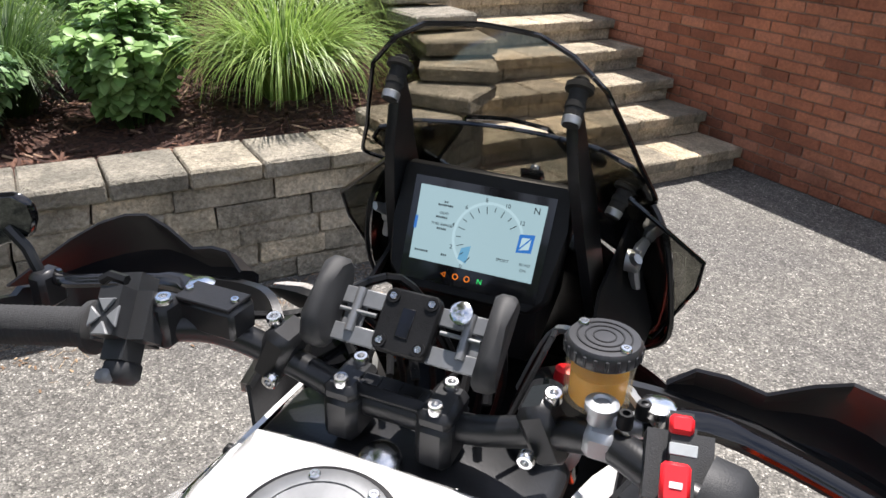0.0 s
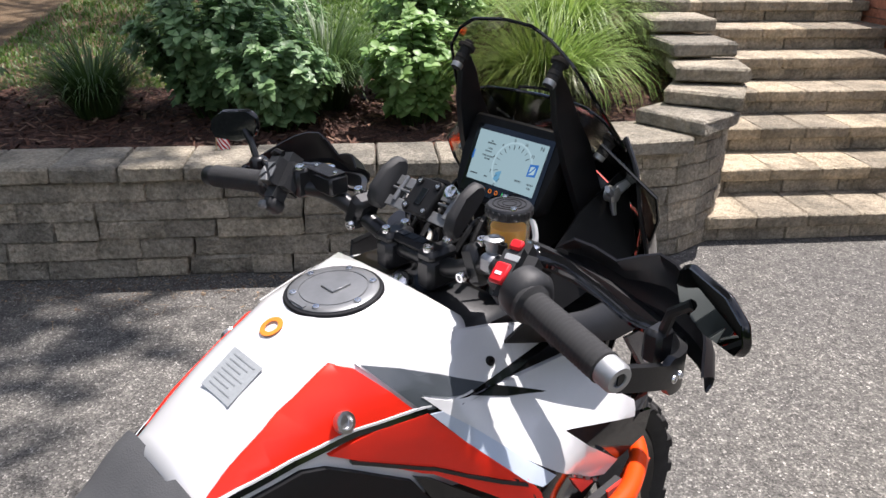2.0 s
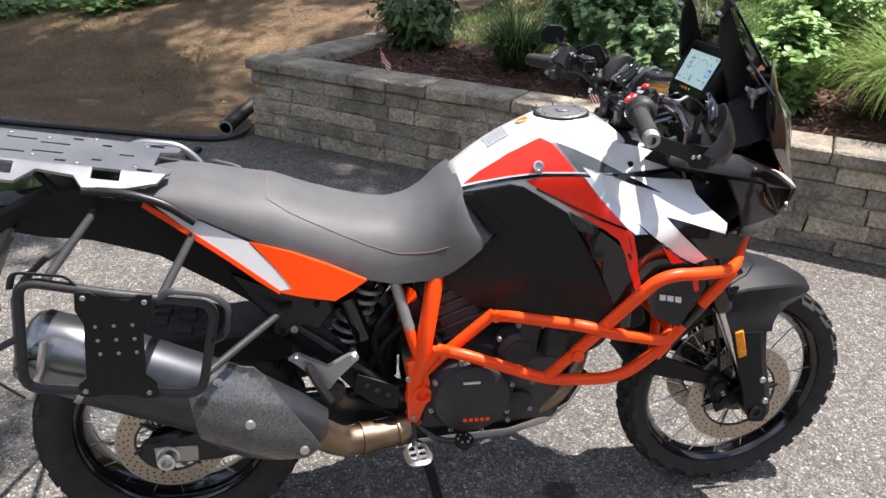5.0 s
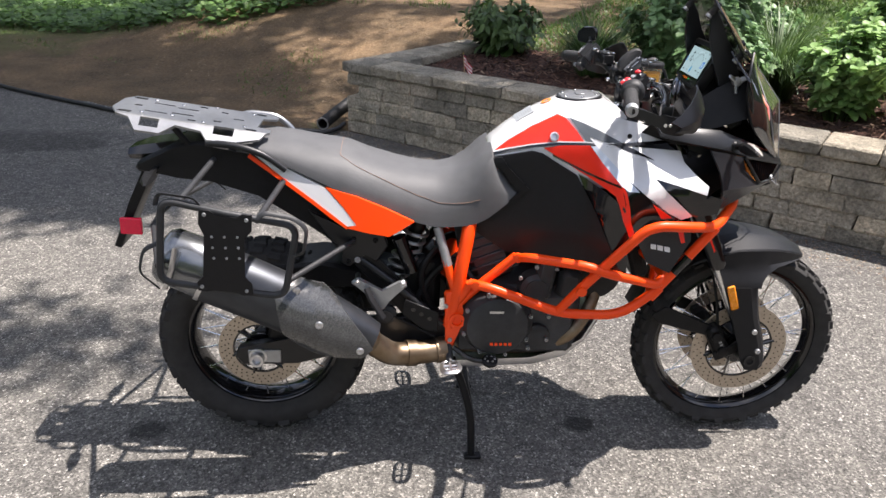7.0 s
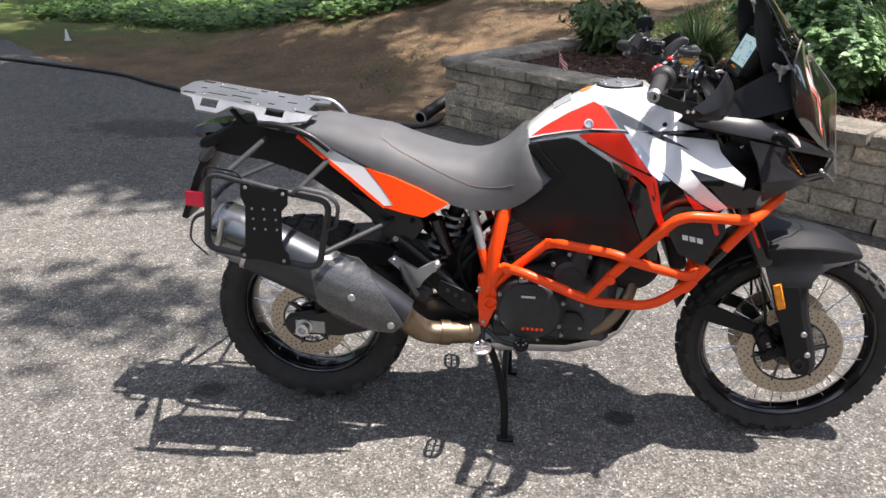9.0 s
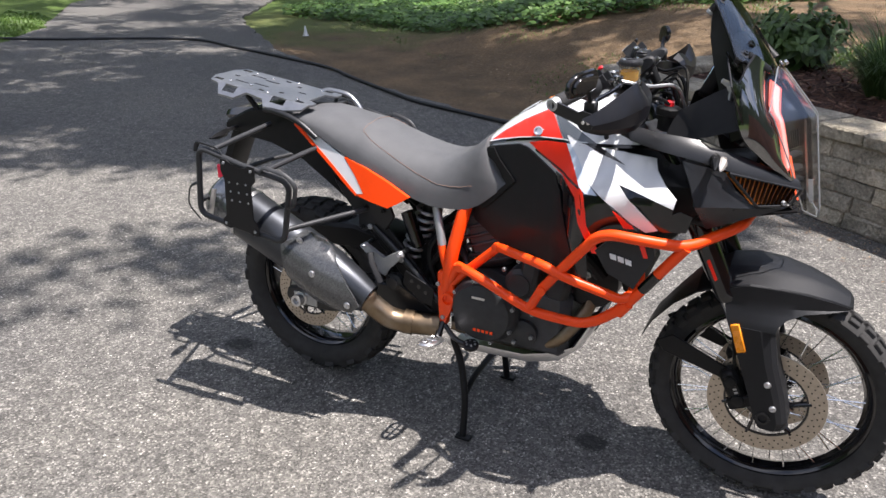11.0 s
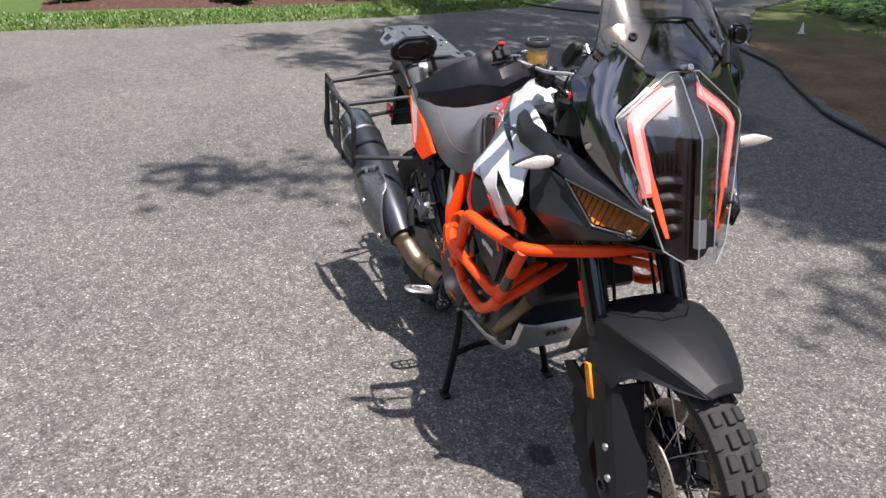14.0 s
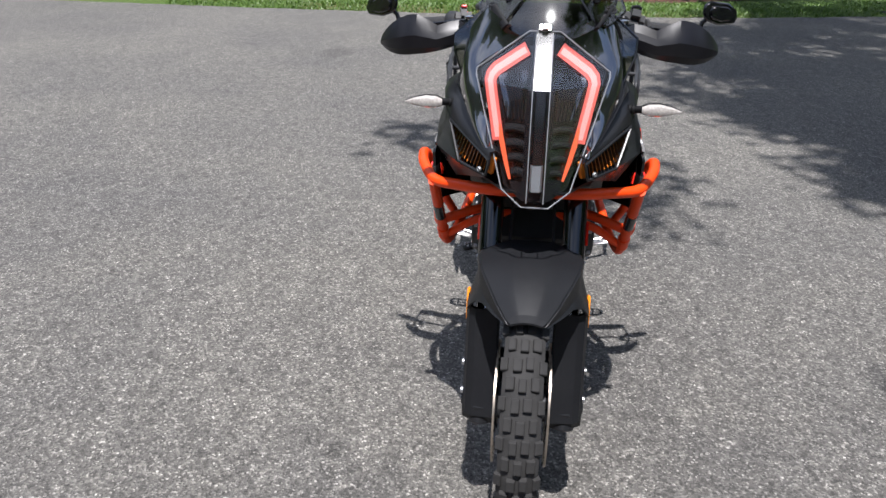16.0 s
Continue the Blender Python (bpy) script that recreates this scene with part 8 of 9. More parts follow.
rp = random.Random(11)
verts, faces = [], []
for k in range(5200):
    a = rp.uniform(0.25, 5.0)
    b = rp.uniform(0.27, bed_back(a) - 0.05)
    if a > ARC_S and (a - ARC_S) ** 2 + (b - ARC_R) ** 2 > (ARC_R - 0.2) ** 2 and b < ARC_R:
        continue
    p = at(CORNER, a, b, bed_height(a, b) + 0.006)
    L, w = rp.uniform(0.015, 0.055), rp.uniform(0.003, 0.009)
    d = Vector((rp.uniform(-1, 1), rp.uniform(-1, 1), rp.uniform(-0.35, 0.35))).normalized() * L
    s = d.cross(Vector((rp.uniform(-0.4, 0.4), rp.uniform(-0.4, 0.4), 1))).normalized() * w
    n = len(verts)
    up = Vector((0, 0, w * 0.8))
    verts += [p - d - s, p + d - s, p + d + s, p - d + s, p + up - d * 0.9, p + up + d * 0.9]
    faces += [(n, n + 1, n + 5, n + 4), (n + 3, n + 4, n + 5, n + 2), (n + 1, n + 2, n + 5), (n, n + 4, n + 3)]


def chip_bark():
    k = Mat("bark_chip", rough=0.9)
    k.set("Base Color", k.ramp(k.island(), [(0.0, (0.022, 0.009, 0.006)), (0.55, (0.065, 0.028, 0.018)), (0.88, (0.13, 0.06, 0.037)), (1.0, (0.27, 0.18, 0.12))]))
    return k.m


chips = new("bark_chips", quads_mesh("bark_chips", verts, faces, chip_bark()))
tagged(chips, "loose chips of red-brown bark mulch", "mulch", kind="stuff")


# ---- plants ----
def leaf_geo(verts, faces, p, d, n, L, w, droop=0.25, fold=0.25):
    """One leaf of six faces: from p along d, its upper side towards n."""
    d = d.normalized()
    s = d.cross(n).normalized()
    n = s.cross(d).normalized()
    k0 = len(verts)
    for t, ww in ((0.0, 0.10), (0.30, 0.85), (0.62, 0.95), (0.86, 0.5)):
        c = p + d * (L * t) - n * (droop * L * t * t)
        verts.extend((c - s * (w * ww) + n * (fold * w * ww), c, c + s * (w * ww) + n * (fold * w * ww)))
    verts.append(p + d * L - n * (droop * L))
    for r in range(3):
        q = k0 + 3 * r
        faces.extend(((q, q + 1, q + 4, q + 3), (q + 1, q + 2, q + 5, q + 4)))
    q = k0 + 9
    faces.extend(((q, q + 1, k0 + 12), (q + 1, q + 2, k0 + 12)))


def leafy_plant(name, base, label, category, seed, stems, height, spread, leaf, wide, material, per=16, whorl=2, upright=0.6):
    """A clump of stems, each set with leaves up to a rosette at its tip."""
    r = random.Random(seed)
    ob = tagged(new(name), label, category)
    ob.matrix_world = Matrix.Translation(base - Vector((0, 0, 0.02)))
    sb = bmesh.new()
    verts, faces = [], []
    for k in range(stems):
        az = r.uniform(0, 2 * math.pi)
        q = math.sqrt(r.random())
        out = Vector((math.cos(az), math.sin(az), 0))
        tip = out * (spread * q) + Vector((0, 0, height * (1.05 - 0.45 * q ** 2) * r.uniform(0.82, 1.06)))
        b0 = out * (0.25 * spread * q)
        mid = b0.lerp(tip, 0.5) + Vector((0, 0, height * 0.10)) * (1 - upright) * 2
        line = spline([b0, mid, tip], 5)
        sweep(sb, line, [0.005 - 0.003 * i / (len(line) - 1) for i in range(len(line))], 5)
        for j in range(per):
            f = 0.22 + 0.78 * (j + r.random()) / per
            i = min(len(line) - 2, int(f * (len(line) - 1)))
            p = line[i].lerp(line[i + 1], f * (len(line) - 1) - i)
            t = (line[i + 1] - line[i]).normalized()
            for w in range(whorl):
                an = j * 2.4 + w * 2 * math.pi / whorl + r.uniform(-0.4, 0.4)
                s = t.orthogonal().normalized()
                s = s * math.cos(an) + t.cross(s) * math.sin(an)
                rise = 0.15 + 0.9 * max(0.0, f - 0.6)
                d = s + t * (rise + r.uniform(-0.15, 0.25))
                L = leaf * (1.0 - 0.35 * f) * r.uniform(0.75, 1.2)
                leaf_geo(verts, faces, p, d, t + Vector((0, 0, 0.5)), L, L * wide, r.uniform(0.05, 0.4))
    st = part("stem", sb, M["bark"] if "shrub" in name else M["leaf_dark"], ob)
    lv = new("foliage", quads_mesh("foliage", verts, faces, material))
    lv.parent = ob
    return ob


def grass_clump(name, base, label, seed, blades, length, spread, material, stiff=0.55):
    """Arching blades from one crown."""
    r = random.Random(seed)
    ob = tagged(new(name), label, "ornamental grass")
    ob.matrix_world = Matrix.Translation(base - Vector((0, 0, 0.02)))
    sheaves = [([], []) for i in range(8)]
    for k in range(blades):
        az = r.uniform(0, 2 * math.pi)
        verts, faces = sheaves[int(az / (2 * math.pi) * 7.999)]
        q = math.sqrt(r.random())
        out = Vector((math.cos(az), math.sin(az), 0))
        side = Vector((-out.y, out.x, 0))
        b0 = out * (0.26 * spread * r.random()) + side * r.uniform(-0.03, 0.03)
        L = length * r.uniform(0.6, 1.12)
        lean = 0.10 + 0.75 * q
        w = r.uniform(0.0024, 0.0044)
        ang = math.pi / 2 - lean * 0.62
        p = Vector(b0)
        twist = r.uniform(-0.5, 0.5)
        n0 = len(verts)
        steps_n = 7
        for i in range(steps_n + 1):
            f = i / steps_n
            ww = w * (1 - f ** 2.5) + 0.0003
            s = side * math.cos(twist * f) + Vector((0, 0, 1)) * math.sin(twist * f) * 0.5
            verts.extend((p - s * ww, p + s * ww))
            p = p + (out * math.cos(ang) + Vector((0, 0, 1)) * math.sin(ang)) * (L / steps_n)
            ang -= (0.25 + lean) * (1.5 - stiff) * 2.3 / steps_n * (0.4 + 1.2 * f)
        for i in range(steps_n):
            q0 = n0 + 2 * i
            faces.append((q0, q0 + 1, q0 + 3, q0 + 2))
    for verts, faces in sheaves:
        g = new("tuft", quads_mesh("tuft", verts, faces, material))
        g.parent = ob
    return ob


leafy_plant("shrub", bed_place(1.32, 4.80), "low rounded evergreen shrub with dark broad leaves", "shrub", 1, 75, 0.47, 0.42, 0.135, 0.22, M["leaf_dark"], 9, 2, 0.5)
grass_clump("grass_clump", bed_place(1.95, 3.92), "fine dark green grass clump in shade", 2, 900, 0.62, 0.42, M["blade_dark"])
leafy_plant("perennial", bed_place(2.50, 3.45), "tall blue-green leafy perennial in the mulch", "perennial", 3, 95, 0.80, 0.48, 0.088, 0.36, M["leaf_blue"], 18, 3)
leafy_plant("perennial", bed_place(2.62, 2.98), "blue-green leafy perennial leaning over the mulch", "perennial", 4, 66, 0.58, 0.36, 0.085, 0.36, M["leaf_blue"], 17, 3)
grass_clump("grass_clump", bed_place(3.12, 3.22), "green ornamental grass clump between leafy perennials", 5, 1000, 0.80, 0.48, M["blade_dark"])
leafy_plant("perennial", bed_place(3.26, 2.54), "bright light green leafy perennial in sunlight", "perennial", 6, 70, 0.60, 0.33, 0.09, 0.38, M["leaf_bright"], 17, 3)
leafy_plant("perennial", bed_place(4.02, 3.25), "bright green leafy perennial at the back of the bed", "perennial", 7, 66, 0.80, 0.45, 0.09, 0.38, M["leaf_bright"], 17, 3)
leafy_plant("perennial", bed_place(3.25, 4.15), "blue-green leafy perennial at the back of the bed", "perennial", 8, 66, 0.75, 0.45, 0.088, 0.36, M["leaf_blue"], 17, 3)
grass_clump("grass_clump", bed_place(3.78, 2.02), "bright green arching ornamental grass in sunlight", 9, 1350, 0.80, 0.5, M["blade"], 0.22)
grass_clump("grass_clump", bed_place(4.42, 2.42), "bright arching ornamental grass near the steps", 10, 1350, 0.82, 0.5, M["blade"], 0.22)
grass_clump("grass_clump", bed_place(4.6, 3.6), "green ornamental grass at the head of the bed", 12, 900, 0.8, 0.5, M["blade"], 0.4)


# ---- lawn, ivy and the far bed ----
def lawn_patch(name, count, pick, label, seed, tall, material, wide=0.004):
    r = random.Random(seed)
    verts, faces = [], []
    for k in range(count):
        x, y = pick(r)
        z = ground_height(x, y) - 0.01
        p = Vector((x, y, z))
        az = r.uniform(0, 2 * math.pi)
        o = Vector((math.cos(az), math.sin(az), 0))
        s = Vector((-o.y, o.x, 0)) * (wide * r.uniform(0.7, 1.4))
        h = tall * r.uniform(0.5, 1.2)
        n = len(verts)
        verts += [p - s, p + s, p + o * h * 0.35 + s * 0.7 + Vector((0, 0, h * 0.7)), p + o * h * 0.35 - s * 0.7 + Vector((0, 0, h * 0.7)), p + o * h * 0.9 + Vector((0, 0, h * 0.95))]
        faces += [(n, n + 1, n + 2, n + 3), (n + 3, n + 2, n + 4)]
    ob = new(name, quads_mesh(name, verts, faces, material))
    tagged(ob, label, "grass", kind="stuff")
    return ob


def behind_bed(r):
    a = r.uniform(0.3, 4.6)
    b = r.uniform(bed_back(a) - 0.1, 6.2)
    p = at(CORNER, a, b)
    return p.x, p.y


def drive_side(r):
    y = r.uniform(-6, 7.5)
    return verge(y) - 0.02 - 1.25 * r.random() ** 1.2, y


def bank_tuft(r):
    while True:
        x, y = r.uniform(-7, 1), r.uniform(5.0, 12)
        p = Vector((x, y, 0)) - CORNER
        if p.dot(U) > 0.5 and p.dot(D) < 0.0 and noise.noise(Vector((x * 0.8, y * 0.8, 2))) > 0.18 - 0.05 * (y - 5):
            return x, y


lawn_patch("lawn_grass", 26000, behind_bed, "green lawn behind the planting bed", 21, 0.055, M["lawn"], 0.006)
lawn_patch("verge_grass", 26000, drive_side, "strip of bright mown grass along the drive", 22, 0.05, M["lawn"], 0.008)
lawn_patch("bank_grass", 6000, bank_tuft, "thin grass growing on the bare bank", 23, 0.045, M["lawn"], 0.005)

r = random.Random(31)
verts, faces = [], []
for k in range(26000):
    x, y = r.uniform(-8, 1.5), 7.3 + 6.0 * r.random() ** 1.3
    p = Vector((x, y, 0)) - CORNER
    b = p.dot(U)
    if y < float(np.interp(x, [-8, -6, -5, -3.4, -2, -1.2, -0.5, 0.3, 1.5], [10.2, 9.5, 9.1, 8.4, 7.7, 7.6, 7.8, 8.4, 9.4])) + 0.45 * noise.noise(Vector((x * 1.1, y * 1.1, 5))):
        continue
    q = Vector((x, y, ground_height(x, y) + r.uniform(0.02, 0.20)))
    az = r.uniform(0, 2 * math.pi)
    d = Vector((math.cos(az), math.sin(az), r.uniform(-0.5, 0.3)))
    nn = Vector((r.uniform(-0.5, 0.5), r.uniform(-0.9, 0.2), 1))
    L = r.uniform(0.07, 0.13)
    s = d.cross(nn).normalized() * (L * 0.42)
    d = d.normalized() * L
    n = len(verts)
    verts += [q, q + d * 0.45 - s, q + d, q + d * 0.45 + s]
    faces.append((n, n + 1, n + 2, n + 3))
tagged(new("ivy", quads_mesh("ivy", verts, faces, M["leaf_ivy"])), "low dark green ivy covering the upper bank", "ivy", kind="stuff")

# needles, twigs and dead leaves on the bank and along the edge of the drive
verts, faces = [], []
for k in range(6500):
    if k % 5:
        x, y = r.uniform(-7.5, 1.0), r.uniform(4.2, 10)
        p = Vector((x, y, 0)) - CORNER
        if p.dot(U) < 0.12 - 0.28 * min(0, p.dot(D) + 0.6) * 0 or p.dot(D) > -0.05:
            continue
        z = ground_height(x, y) + 0.012
    else:
        a, b = r.uniform(-1, 4.2), -abs(r.gauss(0, 0.16)) - 0.01
        p = at(CORNER, a, b)
        x, y, z = p.x, p.y, 0.004
    q = Vector((x, y, z))
    az = r.uniform(0, 2 * math.pi)
    L, w = (r.uniform(0.02, 0.07), 0.0022) if k % 3 else (r.uniform(0.012, 0.025), 0.008)
    if k % 5 == 0:
        L, w = L * 0.45, w * 0.45
    d = Vector((math.cos(az), math.sin(az), r.uniform(-0.1, 0.25))) * L
    s = Vector((-math.sin(az), math.cos(az), 0)) * w
    n = len(verts)
    verts += [q - d - s, q - d + s, q + d + s, q + d - s]
    faces.append((n, n + 1, n + 2, n + 3))


def litter_brown():
    k = Mat("leaf_litter", rough=0.9)
    k.set("Base Color", k.ramp(k.island(), [(0.0, (0.06, 0.035, 0.02)), (0.5, (0.17, 0.105, 0.06)), (1.0, (0.36, 0.26, 0.16))]))
    return k.m


tagged(new("leaf_litter", quads_mesh("leaf_litter", verts, faces, litter_brown())), "dry needles and leaf litter on bare soil", "leaf litter", kind="stuff")

# far bed beyond the drive: mulch, leafy plants, a boulder
bm = bmesh.new()
out = [(-9.75, -2.5), (-9.7, -0.5), (-9.55, 1.0), (-9.65, 1.9), (-9.95, 2.7), (-10.5, 3.5), (-12.5, 5.0), (-16, 5), (-17, -2.5)]
ctr = bm.verts.new((-12.5, 1.0, 0.22))
ringv = [bm.verts.new((x, y, ground_height(x, y) - 0.01)) for x, y in out]
mids = [bm.verts.new((-12.5 + (x + 12.5) * 0.8, 1 + (y - 1) * 0.8, 0.13)) for x, y in out]
bridge(bm, ringv, mids)
for i in range(len(out)):
    bm.faces.new((mids[i], mids[(i + 1) % len(out)], ctr))
far_bed = part("far_bed", bm, M["mulch"], None, smooth=60)
tagged(far_bed, "raised bed of red mulch beyond the verge", "mulch", kind="structure")
for i, (x, y, h, m, lb) in enumerate(((-10.3, 2.15, 0.8, "leaf_bright", "bright green leafy bush in the far bed"), (-10.7, 3.3, 0.75, "leaf_dark", "dark leafy bush at the end of the far bed"), (-11.2, 1.5, 0.9, "leaf_dark", "dark bush beside a boulder"), (-10.9, -0.9, 0.5, "leaf_dark", "low dark bush in red mulch"), (-10.6, -2.0, 0.45, "leaf_bright", "low bright bush in red mulch"), (-11.5, 5.0, 0.9, "leaf_dark", "dark bush at the edge of the woods"), (-10.2, 0.4, 0.4, "leaf_dark", "small dark bush in red mulch"))):
    leafy_plant("bush", Vector((x, y, 0.08)), lb, "bush", 40 + i, 42, h, 0.45, 0.13, 0.3, M[m], 12, 3)
bm = bmesh.new()
bmesh.ops.create_icosphere(bm, subdivisions=4, radius=1.0)
for v in bm.verts:
    k = 1 + 0.22 * noise.noise(v.co * 1.3) + 0.07 * noise.noise(v.co * 4.0)
    v.co = Vector((v.co.x * 0.5 * k, v.co.y * 0.6 * k, v.co.z * 0.42 * k))
boulder = part("boulder", bm, M["step_stone"], None, smooth=60)
boulder.matrix_world = pose(-10.7, 1.05, 0.32)
tagged(boulder, "weathered tan boulder in the far bed", "boulder")

# ---- small things by the wall ----
def flag_on_stick(base, lean, seed):
    fl = tagged(new("flag"), "small striped flag on a thin stick", "flag", group="flags in the bed")
    fl.matrix_world = Matrix.Translation(base) @ Matrix.Rotation(lean, 4, "Y") @ Matrix.Scale(1.45, 4)
    bm = bmesh.new()
    rod(bm, (0, 0, -0.04), (0, 0, 0.135), 0.0018, n=6)
    part("stick", bm, M["flag_stick"], fl)
    bm = bmesh.new()
    lathe(bm, (0, 0, 0.134), (0, 0, 1), [(0, 0.002), (0.003, 0.004), (0.007, 0.002)], 8)
    part("finial", bm, M["flag_gold"], fl)
    ways = Vector((0.72, -0.55, 0))
    for i in range(7):
        for nm, u0, u1, lo, hi, mt in (("stripe", 0.0 if i < 3 else 0.0, 0.062, i, i + 1, "flag_red" if i % 2 == 0 else "flag_white"), ("canton", 0.0, 0.027, 3, 7, "flag_blue")):
            if nm == "canton" and i:
                continue
            bm = bmesh.new()
            rows = []
            for k in range(9):
                u = u0 + (u1 - u0) * k / 8
                off = 0.006 * math.sin(u * 130 + seed) + (0.0012 if nm == "canton" else 0)
                sag = -0.95 * u
                p = ways * u * 0.8 + Vector((0.55, 0.72, 0)) * off
                rows.append([p + Vector((0, 0, 0.068 + 0.0088 * q + sag)) + Vector((0.55, 0.72, 0)) * t for q, t in ((lo, -0.0004), (hi, -0.0004), (hi, 0.0004), (lo, 0.0004))])
            loft(bm, rows)
            bmesh.ops.recalc_face_normals(bm, faces=bm.faces)
            part(nm, bm, M[mt], fl)


M.update({
    "flag_stick": simple("flag_stick", (0.42, 0.28, 0.15), 0.6), "flag_gold": simple("flag_gold", (0.6, 0.42, 0.1), 0.4),
    "flag_red": simple("flag_red", (0.45, 0.02, 0.03), 0.8), "flag_white": simple("flag_white", (0.75, 0.74, 0.72), 0.8), "flag_blue": simple("flag_blue", (0.03, 0.05, 0.18), 0.8),
    "pipe_rim": simple("pipe_rim", (0.22, 0.21, 0.19), 0.7, vary=0.2),
})
for x, y, ln, sd in ((0.90, 3.53, -0.10, 0.0), (2.03, 2.60, 0.08, 1.4)):
    q = bed_place(x, y)
    flag_on_stick(Vector((x, y, q.z + 0.02)), ln, sd)

pipe = tagged(new("drain_pipe"), "black corrugated drain pipe end poking from the bank", "pipe")
bm = bmesh.new()
P0, P1 = Vector((-0.21, 3.87, 0.062)), Vector((-0.02, 4.45, 0.12))
pd = P1 - P0
prof = [(0.0, 0.040), (0.0, 0.047)]
for k in range(24):
    prof += [(0.008 + 0.024 * k, 0.051), (0.02 + 0.024 * k, 0.045)]
prof += [(0.60, 0.040)]
lathe(bm, P0, pd, prof, 20, True)
part("pipe_body", bm, M["pipe"], pipe)
bm = bmesh.new()
lathe(bm, P0 - pd.normalized() * 0.006, pd, [(0, 0.041), (0, 0.052), (0.010, 0.053), (0.010, 0.041)], 24, True)
part("pipe_rim", bm, M["pipe_rim"], pipe)
hose = tagged(new("garden_hose"), "long black hose along the edge of the drive", "hose")
line = [(-10.4, 4.95), (-9.5, 5.2), (-8.6, 5.55), (-7.9, 6.0), (-7.1, 6.38), (-6.55, 6.42), (-5.9, 6.18), (-4.7, 5.78), (-3.7, 5.4), (-3.1, 5.0), (-2.3, 4.5), (-1.85, 4.24), (-1.1, 3.98), (-0.5, 3.78), (-0.25, 3.74), (-0.10, 3.83), (-0.05, 4.0)]
bm = bmesh.new()
sweep(bm, spline([Vector((x, y, 0.021 if i < 15 else 0.03)) for i, (x, y) in enumerate(line)], 8), 0.019, 8)
part("hose_run", bm, M["hose"], hose)
bm = bmesh.new()
rod(bm, (-0.36, 3.49, 0.018), (-0.41, 3.33, 0.018), 0.018, n=10)
rod(bm, (-0.355, 3.505, 0.018), (-0.365, 3.475, 0.018), 0.022, n=10)
hose_end = part("hose_end", bm, M["hose"], None)
tagged(hose_end, "short black hose end lying on the asphalt", "hose")
bm = bmesh.new()
lathe(bm, (-5.78, 7.8, -0.03), (0, 0, 1), [(0, 0.05), (0.012, 0.05), (0.014, 0.035), (0.15, 0.009), (0.155, 0.004)], 16)
tagged(part("marker_cone", bm, M["flag_white"], None), "small white marker cone on the bank", "marker")

# ---- trees whose crowns shade the drive ----
SHADE = Vector((0.365, 0.02, 1.0))


def tree(name, foot, label, seed, masses, clumps):
    """A trunk with limbs to its leaf masses. masses: places shaded on the ground and the height of the leaves there."""
    r = random.Random(seed)
    ob = tagged(new(name), label, "tree")
    foot = Vector(foot)
    heart = foot + Vector((0, 0, 4.2))
    bm = bmesh.new()
    sweep(bm, spline([foot - Vector((0, 0, 0.3)), foot + Vector((0.05, 0.03, 0.4)), foot + Vector((0.12, -0.05, 2.0)), heart], 4), [0.34, 0.30, 0.27, 0.25, 0.235, 0.225, 0.22, 0.215, 0.21, 0.205, 0.20, 0.19, 0.18], 12)
    part("trunk", bm, M["bark"], ob)
    verts, faces, done = [], [], []
    for gx, gy, rad, h, n in masses:
        h *= 1.6
        c = Vector((gx, gy, 0)) + SHADE * h
        bm = bmesh.new()
        start, thick = heart - Vector((0, 0, 0.4)), 0.11
        if rad < 1.0 and done:
            start, thick = min(done, key=lambda q: (q - c).length), 0.022
        done.append(c)
        mid = start.lerp(c, 0.5) + Vector((r.uniform(-0.4, 0.4), r.uniform(-0.4, 0.4), 0.7)) * (1.0 if thick > 0.1 else 0.3)
        line = spline([start, mid, c], 6)
        sweep(bm, line, [thick * (1 - 0.85 * i / (len(line) - 1)) for i in range(len(line))], 8)
        part("limb", bm, M["bark"], ob)
        for k in range(n):
            az, q = r.uniform(0, 2 * math.pi), math.sqrt(r.random())
            cc = c + Vector((math.cos(az) * q * rad, math.sin(az) * q * rad, r.gauss(0, 0.5)))
            for j in range(clumps):
                p = cc + Vector((r.gauss(0, 0.19), r.gauss(0, 0.19), r.gauss(0, 0.10)))
                d = Vector((r.uniform(-1, 1), r.uniform(-1, 1), r.uniform(-0.5, 0.3))).normalized() * r.uniform(0.09, 0.16)
                nn = Vector((r.uniform(-0.6, 0.6), r.uniform(-0.6, 0.6), 1))
                s = d.cross(nn).normalized() * (d.length * 0.36)
                m = len(verts)
                verts += [p, p + d * 0.5 - s, p + d, p + d * 0.5 + s]
                faces.append((m, m + 1, m + 2, m + 3))
    cr = new("crown", quads_mesh("crown", verts, faces, M["leaf_tree"]))
    cr.parent = ob


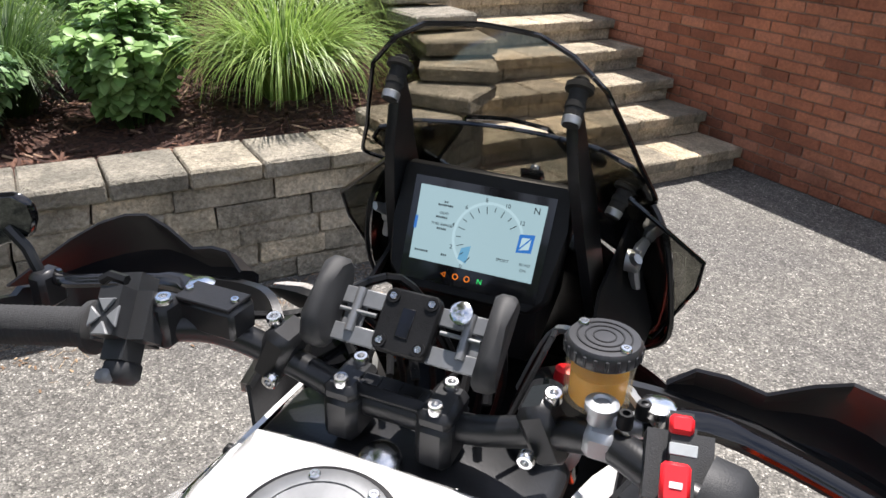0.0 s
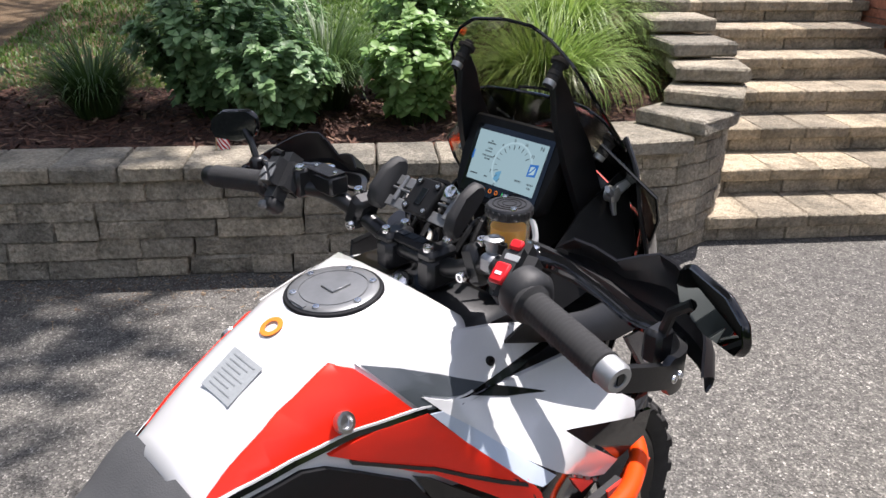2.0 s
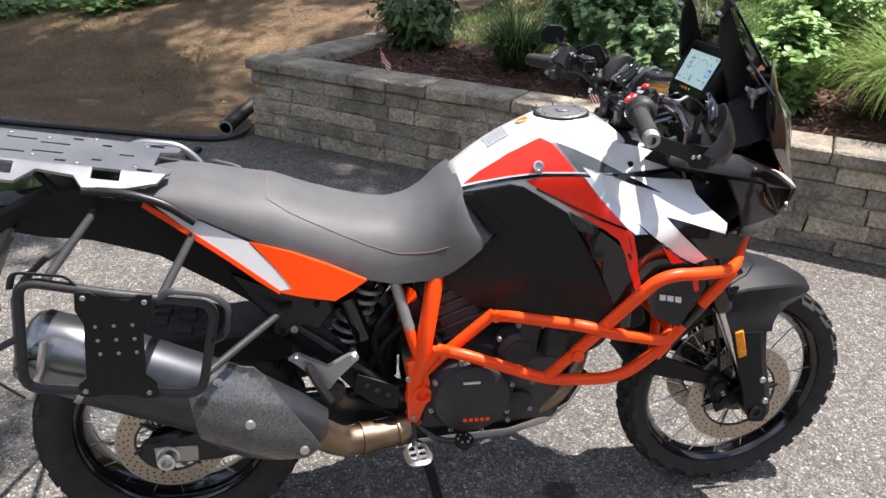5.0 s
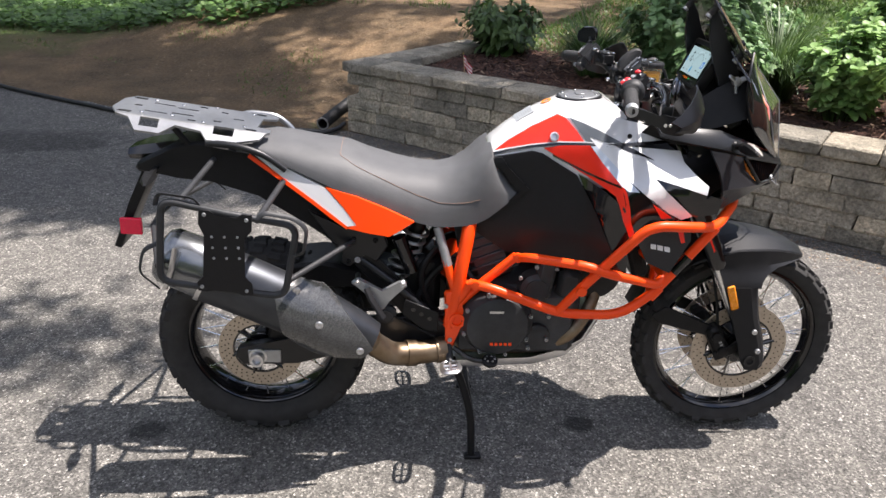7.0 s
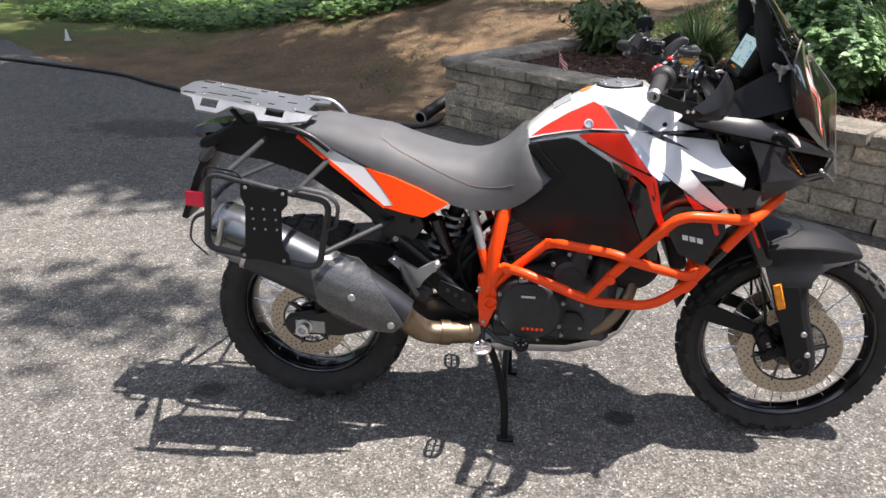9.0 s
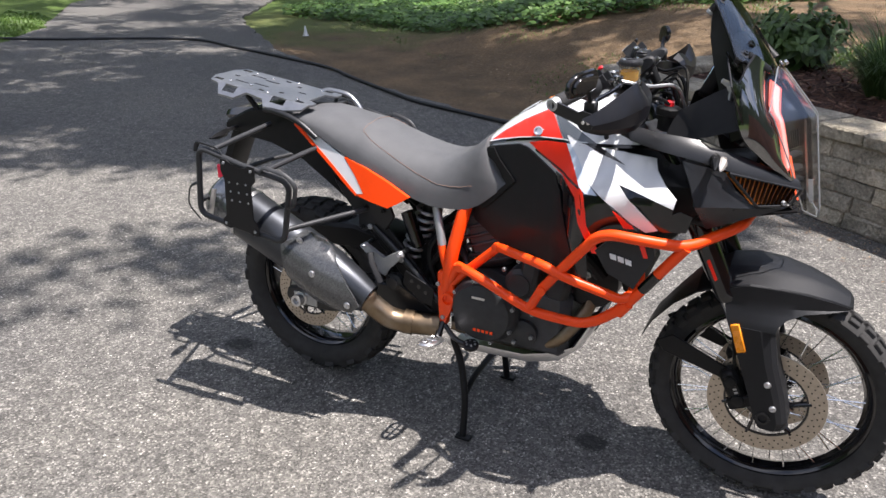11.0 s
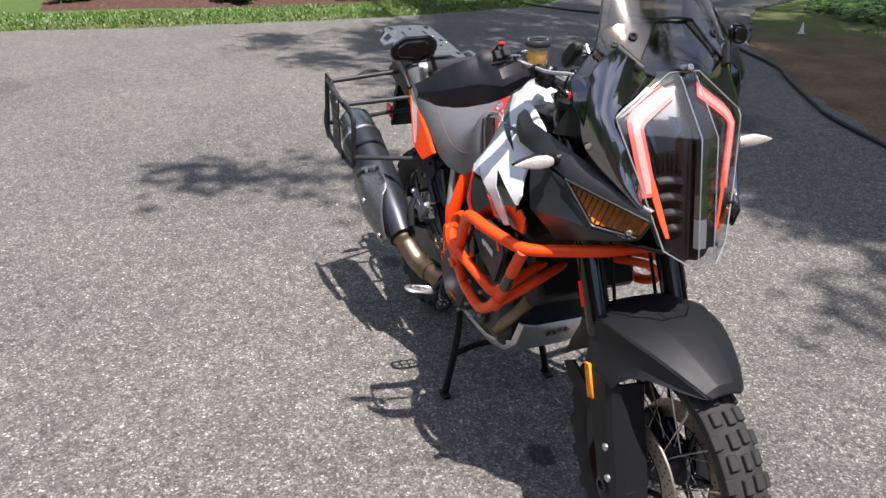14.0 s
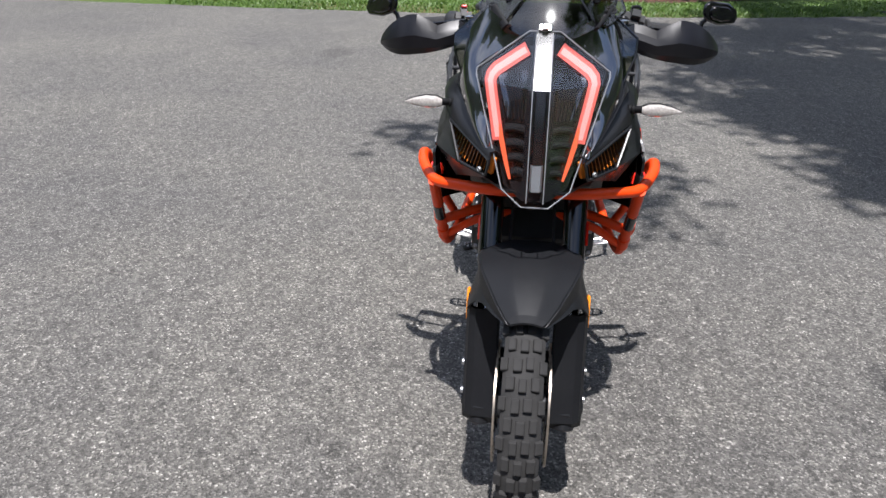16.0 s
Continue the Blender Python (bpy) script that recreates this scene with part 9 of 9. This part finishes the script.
tree("tree", (-12.5, 3.2, 0.1), "tall broadleaf tree spreading over the drive", 51, [
    (-2.0, 3.6, 1.25, 7.0, 190), (-3.9, 3.6, 1.4, 7.5, 130), (-5.8, 4.0, 1.5, 8.0, 80), (-0.6, 3.0, 0.75, 6.5, 70), (-1.4, 2.5, 0.5, 6.5, 36), (-3.0, 2.3, 0.7, 7.2, 55), (-4.7, 2.2, 0.7, 7.5, 50), (-6.6, 2.3, 0.9, 8.0, 50), (-4.4, 5.2, 1.2, 8.0, 110),
    (-3.8, 1.05, 0.42, 7.0, 5), (-1.9, -0.38, 0.38, 7.0, 4), (-1.3, 0.55, 0.42, 6.5, 6), (-5.4, 1.0, 0.5, 7.5, 5), (-6.7, 0.4, 0.5, 8.0, 5), (-7.8, 3.6, 1.0, 8.5, 24), (-7.6, 5.6, 1.2, 8.5, 30), (-7.9, 6.4, 1.2, 8.5, 30), (-8.4, 4.3, 1.2, 8.5, 26), (-7.0, 2.5, 1.0, 8.0, 14), (-9.4, 5.6, 1.3, 8.5, 30), (-9.2, 3.2, 1.2, 8.5, 24)], 46)
tree("tree", (-3.5, 18.5, 1.4), "broadleaf tree shading the bank", 52, [
    (-4.2, 5.9, 1.3, 9.0, 31), (-2.2, 5.6, 1.2, 9.0, 30), (-0.6, 4.6, 0.95, 8.5, 17), (-0.4, 6.4, 1.3, 9.0, 22), (-2.6, 7.8, 1.4, 9.5, 28), (-4.8, 8.2, 1.5, 9.5, 27), (-0.4, 8.6, 1.4, 9.5, 24), (-6.8, 8.2, 1.4, 9.5, 24), (-3.5, 10.6, 1.8, 9.5, 70), (-6.8, 7.3, 1.2, 9.5, 75), (-4.3, 7.9, 1.2, 9.5, 75), (-3.1, 9.5, 1.3, 9.5, 75), (-5.6, 7.5, 1.1, 9.5, 70), (-2.8, 5.5, 0.9, 9.0, 60), (-1.8, 6.3, 0.9, 9.0, 55), (-1.3, 5.3, 0.7, 9.0, 32), (-3.4, 6.7, 0.9, 9.0, 55), (-9.3, 8.2, 1.4, 9.5, 45), (-6.0, 9.8, 1.5, 9.5, 75), (-0.1, 3.2, 0.75, 8.0, 9), (0.7, 2.5, 0.4, 7.5, 6), (0.75, 1.6, 0.3, 7.5, 1)], 44)
tree("tree", (3.5, 14.5, 1.2), "broadleaf tree shading the lawn", 53, [
    (1.0, 4.1, 0.6, 7.5, 30), (1.7, 3.6, 0.55, 7.5, 22), (0.45, 3.45, 0.45, 7.5, 12), (1.25, 2.95, 0.4, 7.5, 10), (1.2, 4.8, 0.85, 8.0, 15), (1.5, 6.4, 1.2, 8.5, 21), (3.2, 6.0, 1.1, 8.5, 15), (4.8, 7.0, 1.3, 8.5, 17), (3.0, 8.2, 1.4, 9.0, 21), (0.6, 3.75, 0.4, 7.5, 5)], 44)
tree("tree", (-19.0, 9.0, 0.2), "tall tree at the edge of the woods", 54, [
    (-12.6, 6.6, 1.8, 7.0, 70), (-11.6, 3.6, 1.5, 7.0, 60), (-14.5, 9.5, 2.4, 7.5, 80), (-10.5, 12.5, 2.4, 7.5, 80), (-12.5, 1.2, 1.5, 7.0, 50), (-8.0, 13.0, 2.2, 8.0, 60), (-9.4, 9.6, 1.5, 8.0, 60)], 44)

# ---- far woods, closed into an unseen full ring to darken reflections ----
r = random.Random(77)
verts, faces = [], []
for k in range(26000):
    az = r.uniform(0, 2 * math.pi)
    d = r.uniform(27, 36)
    crest = 11.0 + 2.5 * math.sin(az * 7) + 1.6 * math.sin(az * 17 + 1) + 1.0 * math.sin(az * 31)
    z = crest * r.random() ** 0.8
    q = Vector((math.cos(az) * d - 2.0, math.sin(az) * d, z))
    t = Vector((-math.sin(az), math.cos(az), r.uniform(-0.5, 0.5))).normalized() * r.uniform(0.35, 0.75)
    u = Vector((r.uniform(-0.4, 0.4), r.uniform(-0.4, 0.4), 1)).normalized() * r.uniform(0.25, 0.5)
    n = len(verts)
    verts += [q - t, q - u, q + t, q + u]
    faces.append((n, n + 1, n + 2, n + 3))
tagged(new("far_woods", quads_mesh("far_woods", verts, faces, M["leaf_tree"])), "unseen ring of dark green woods added for dark reflections", "woods", kind="stuff")
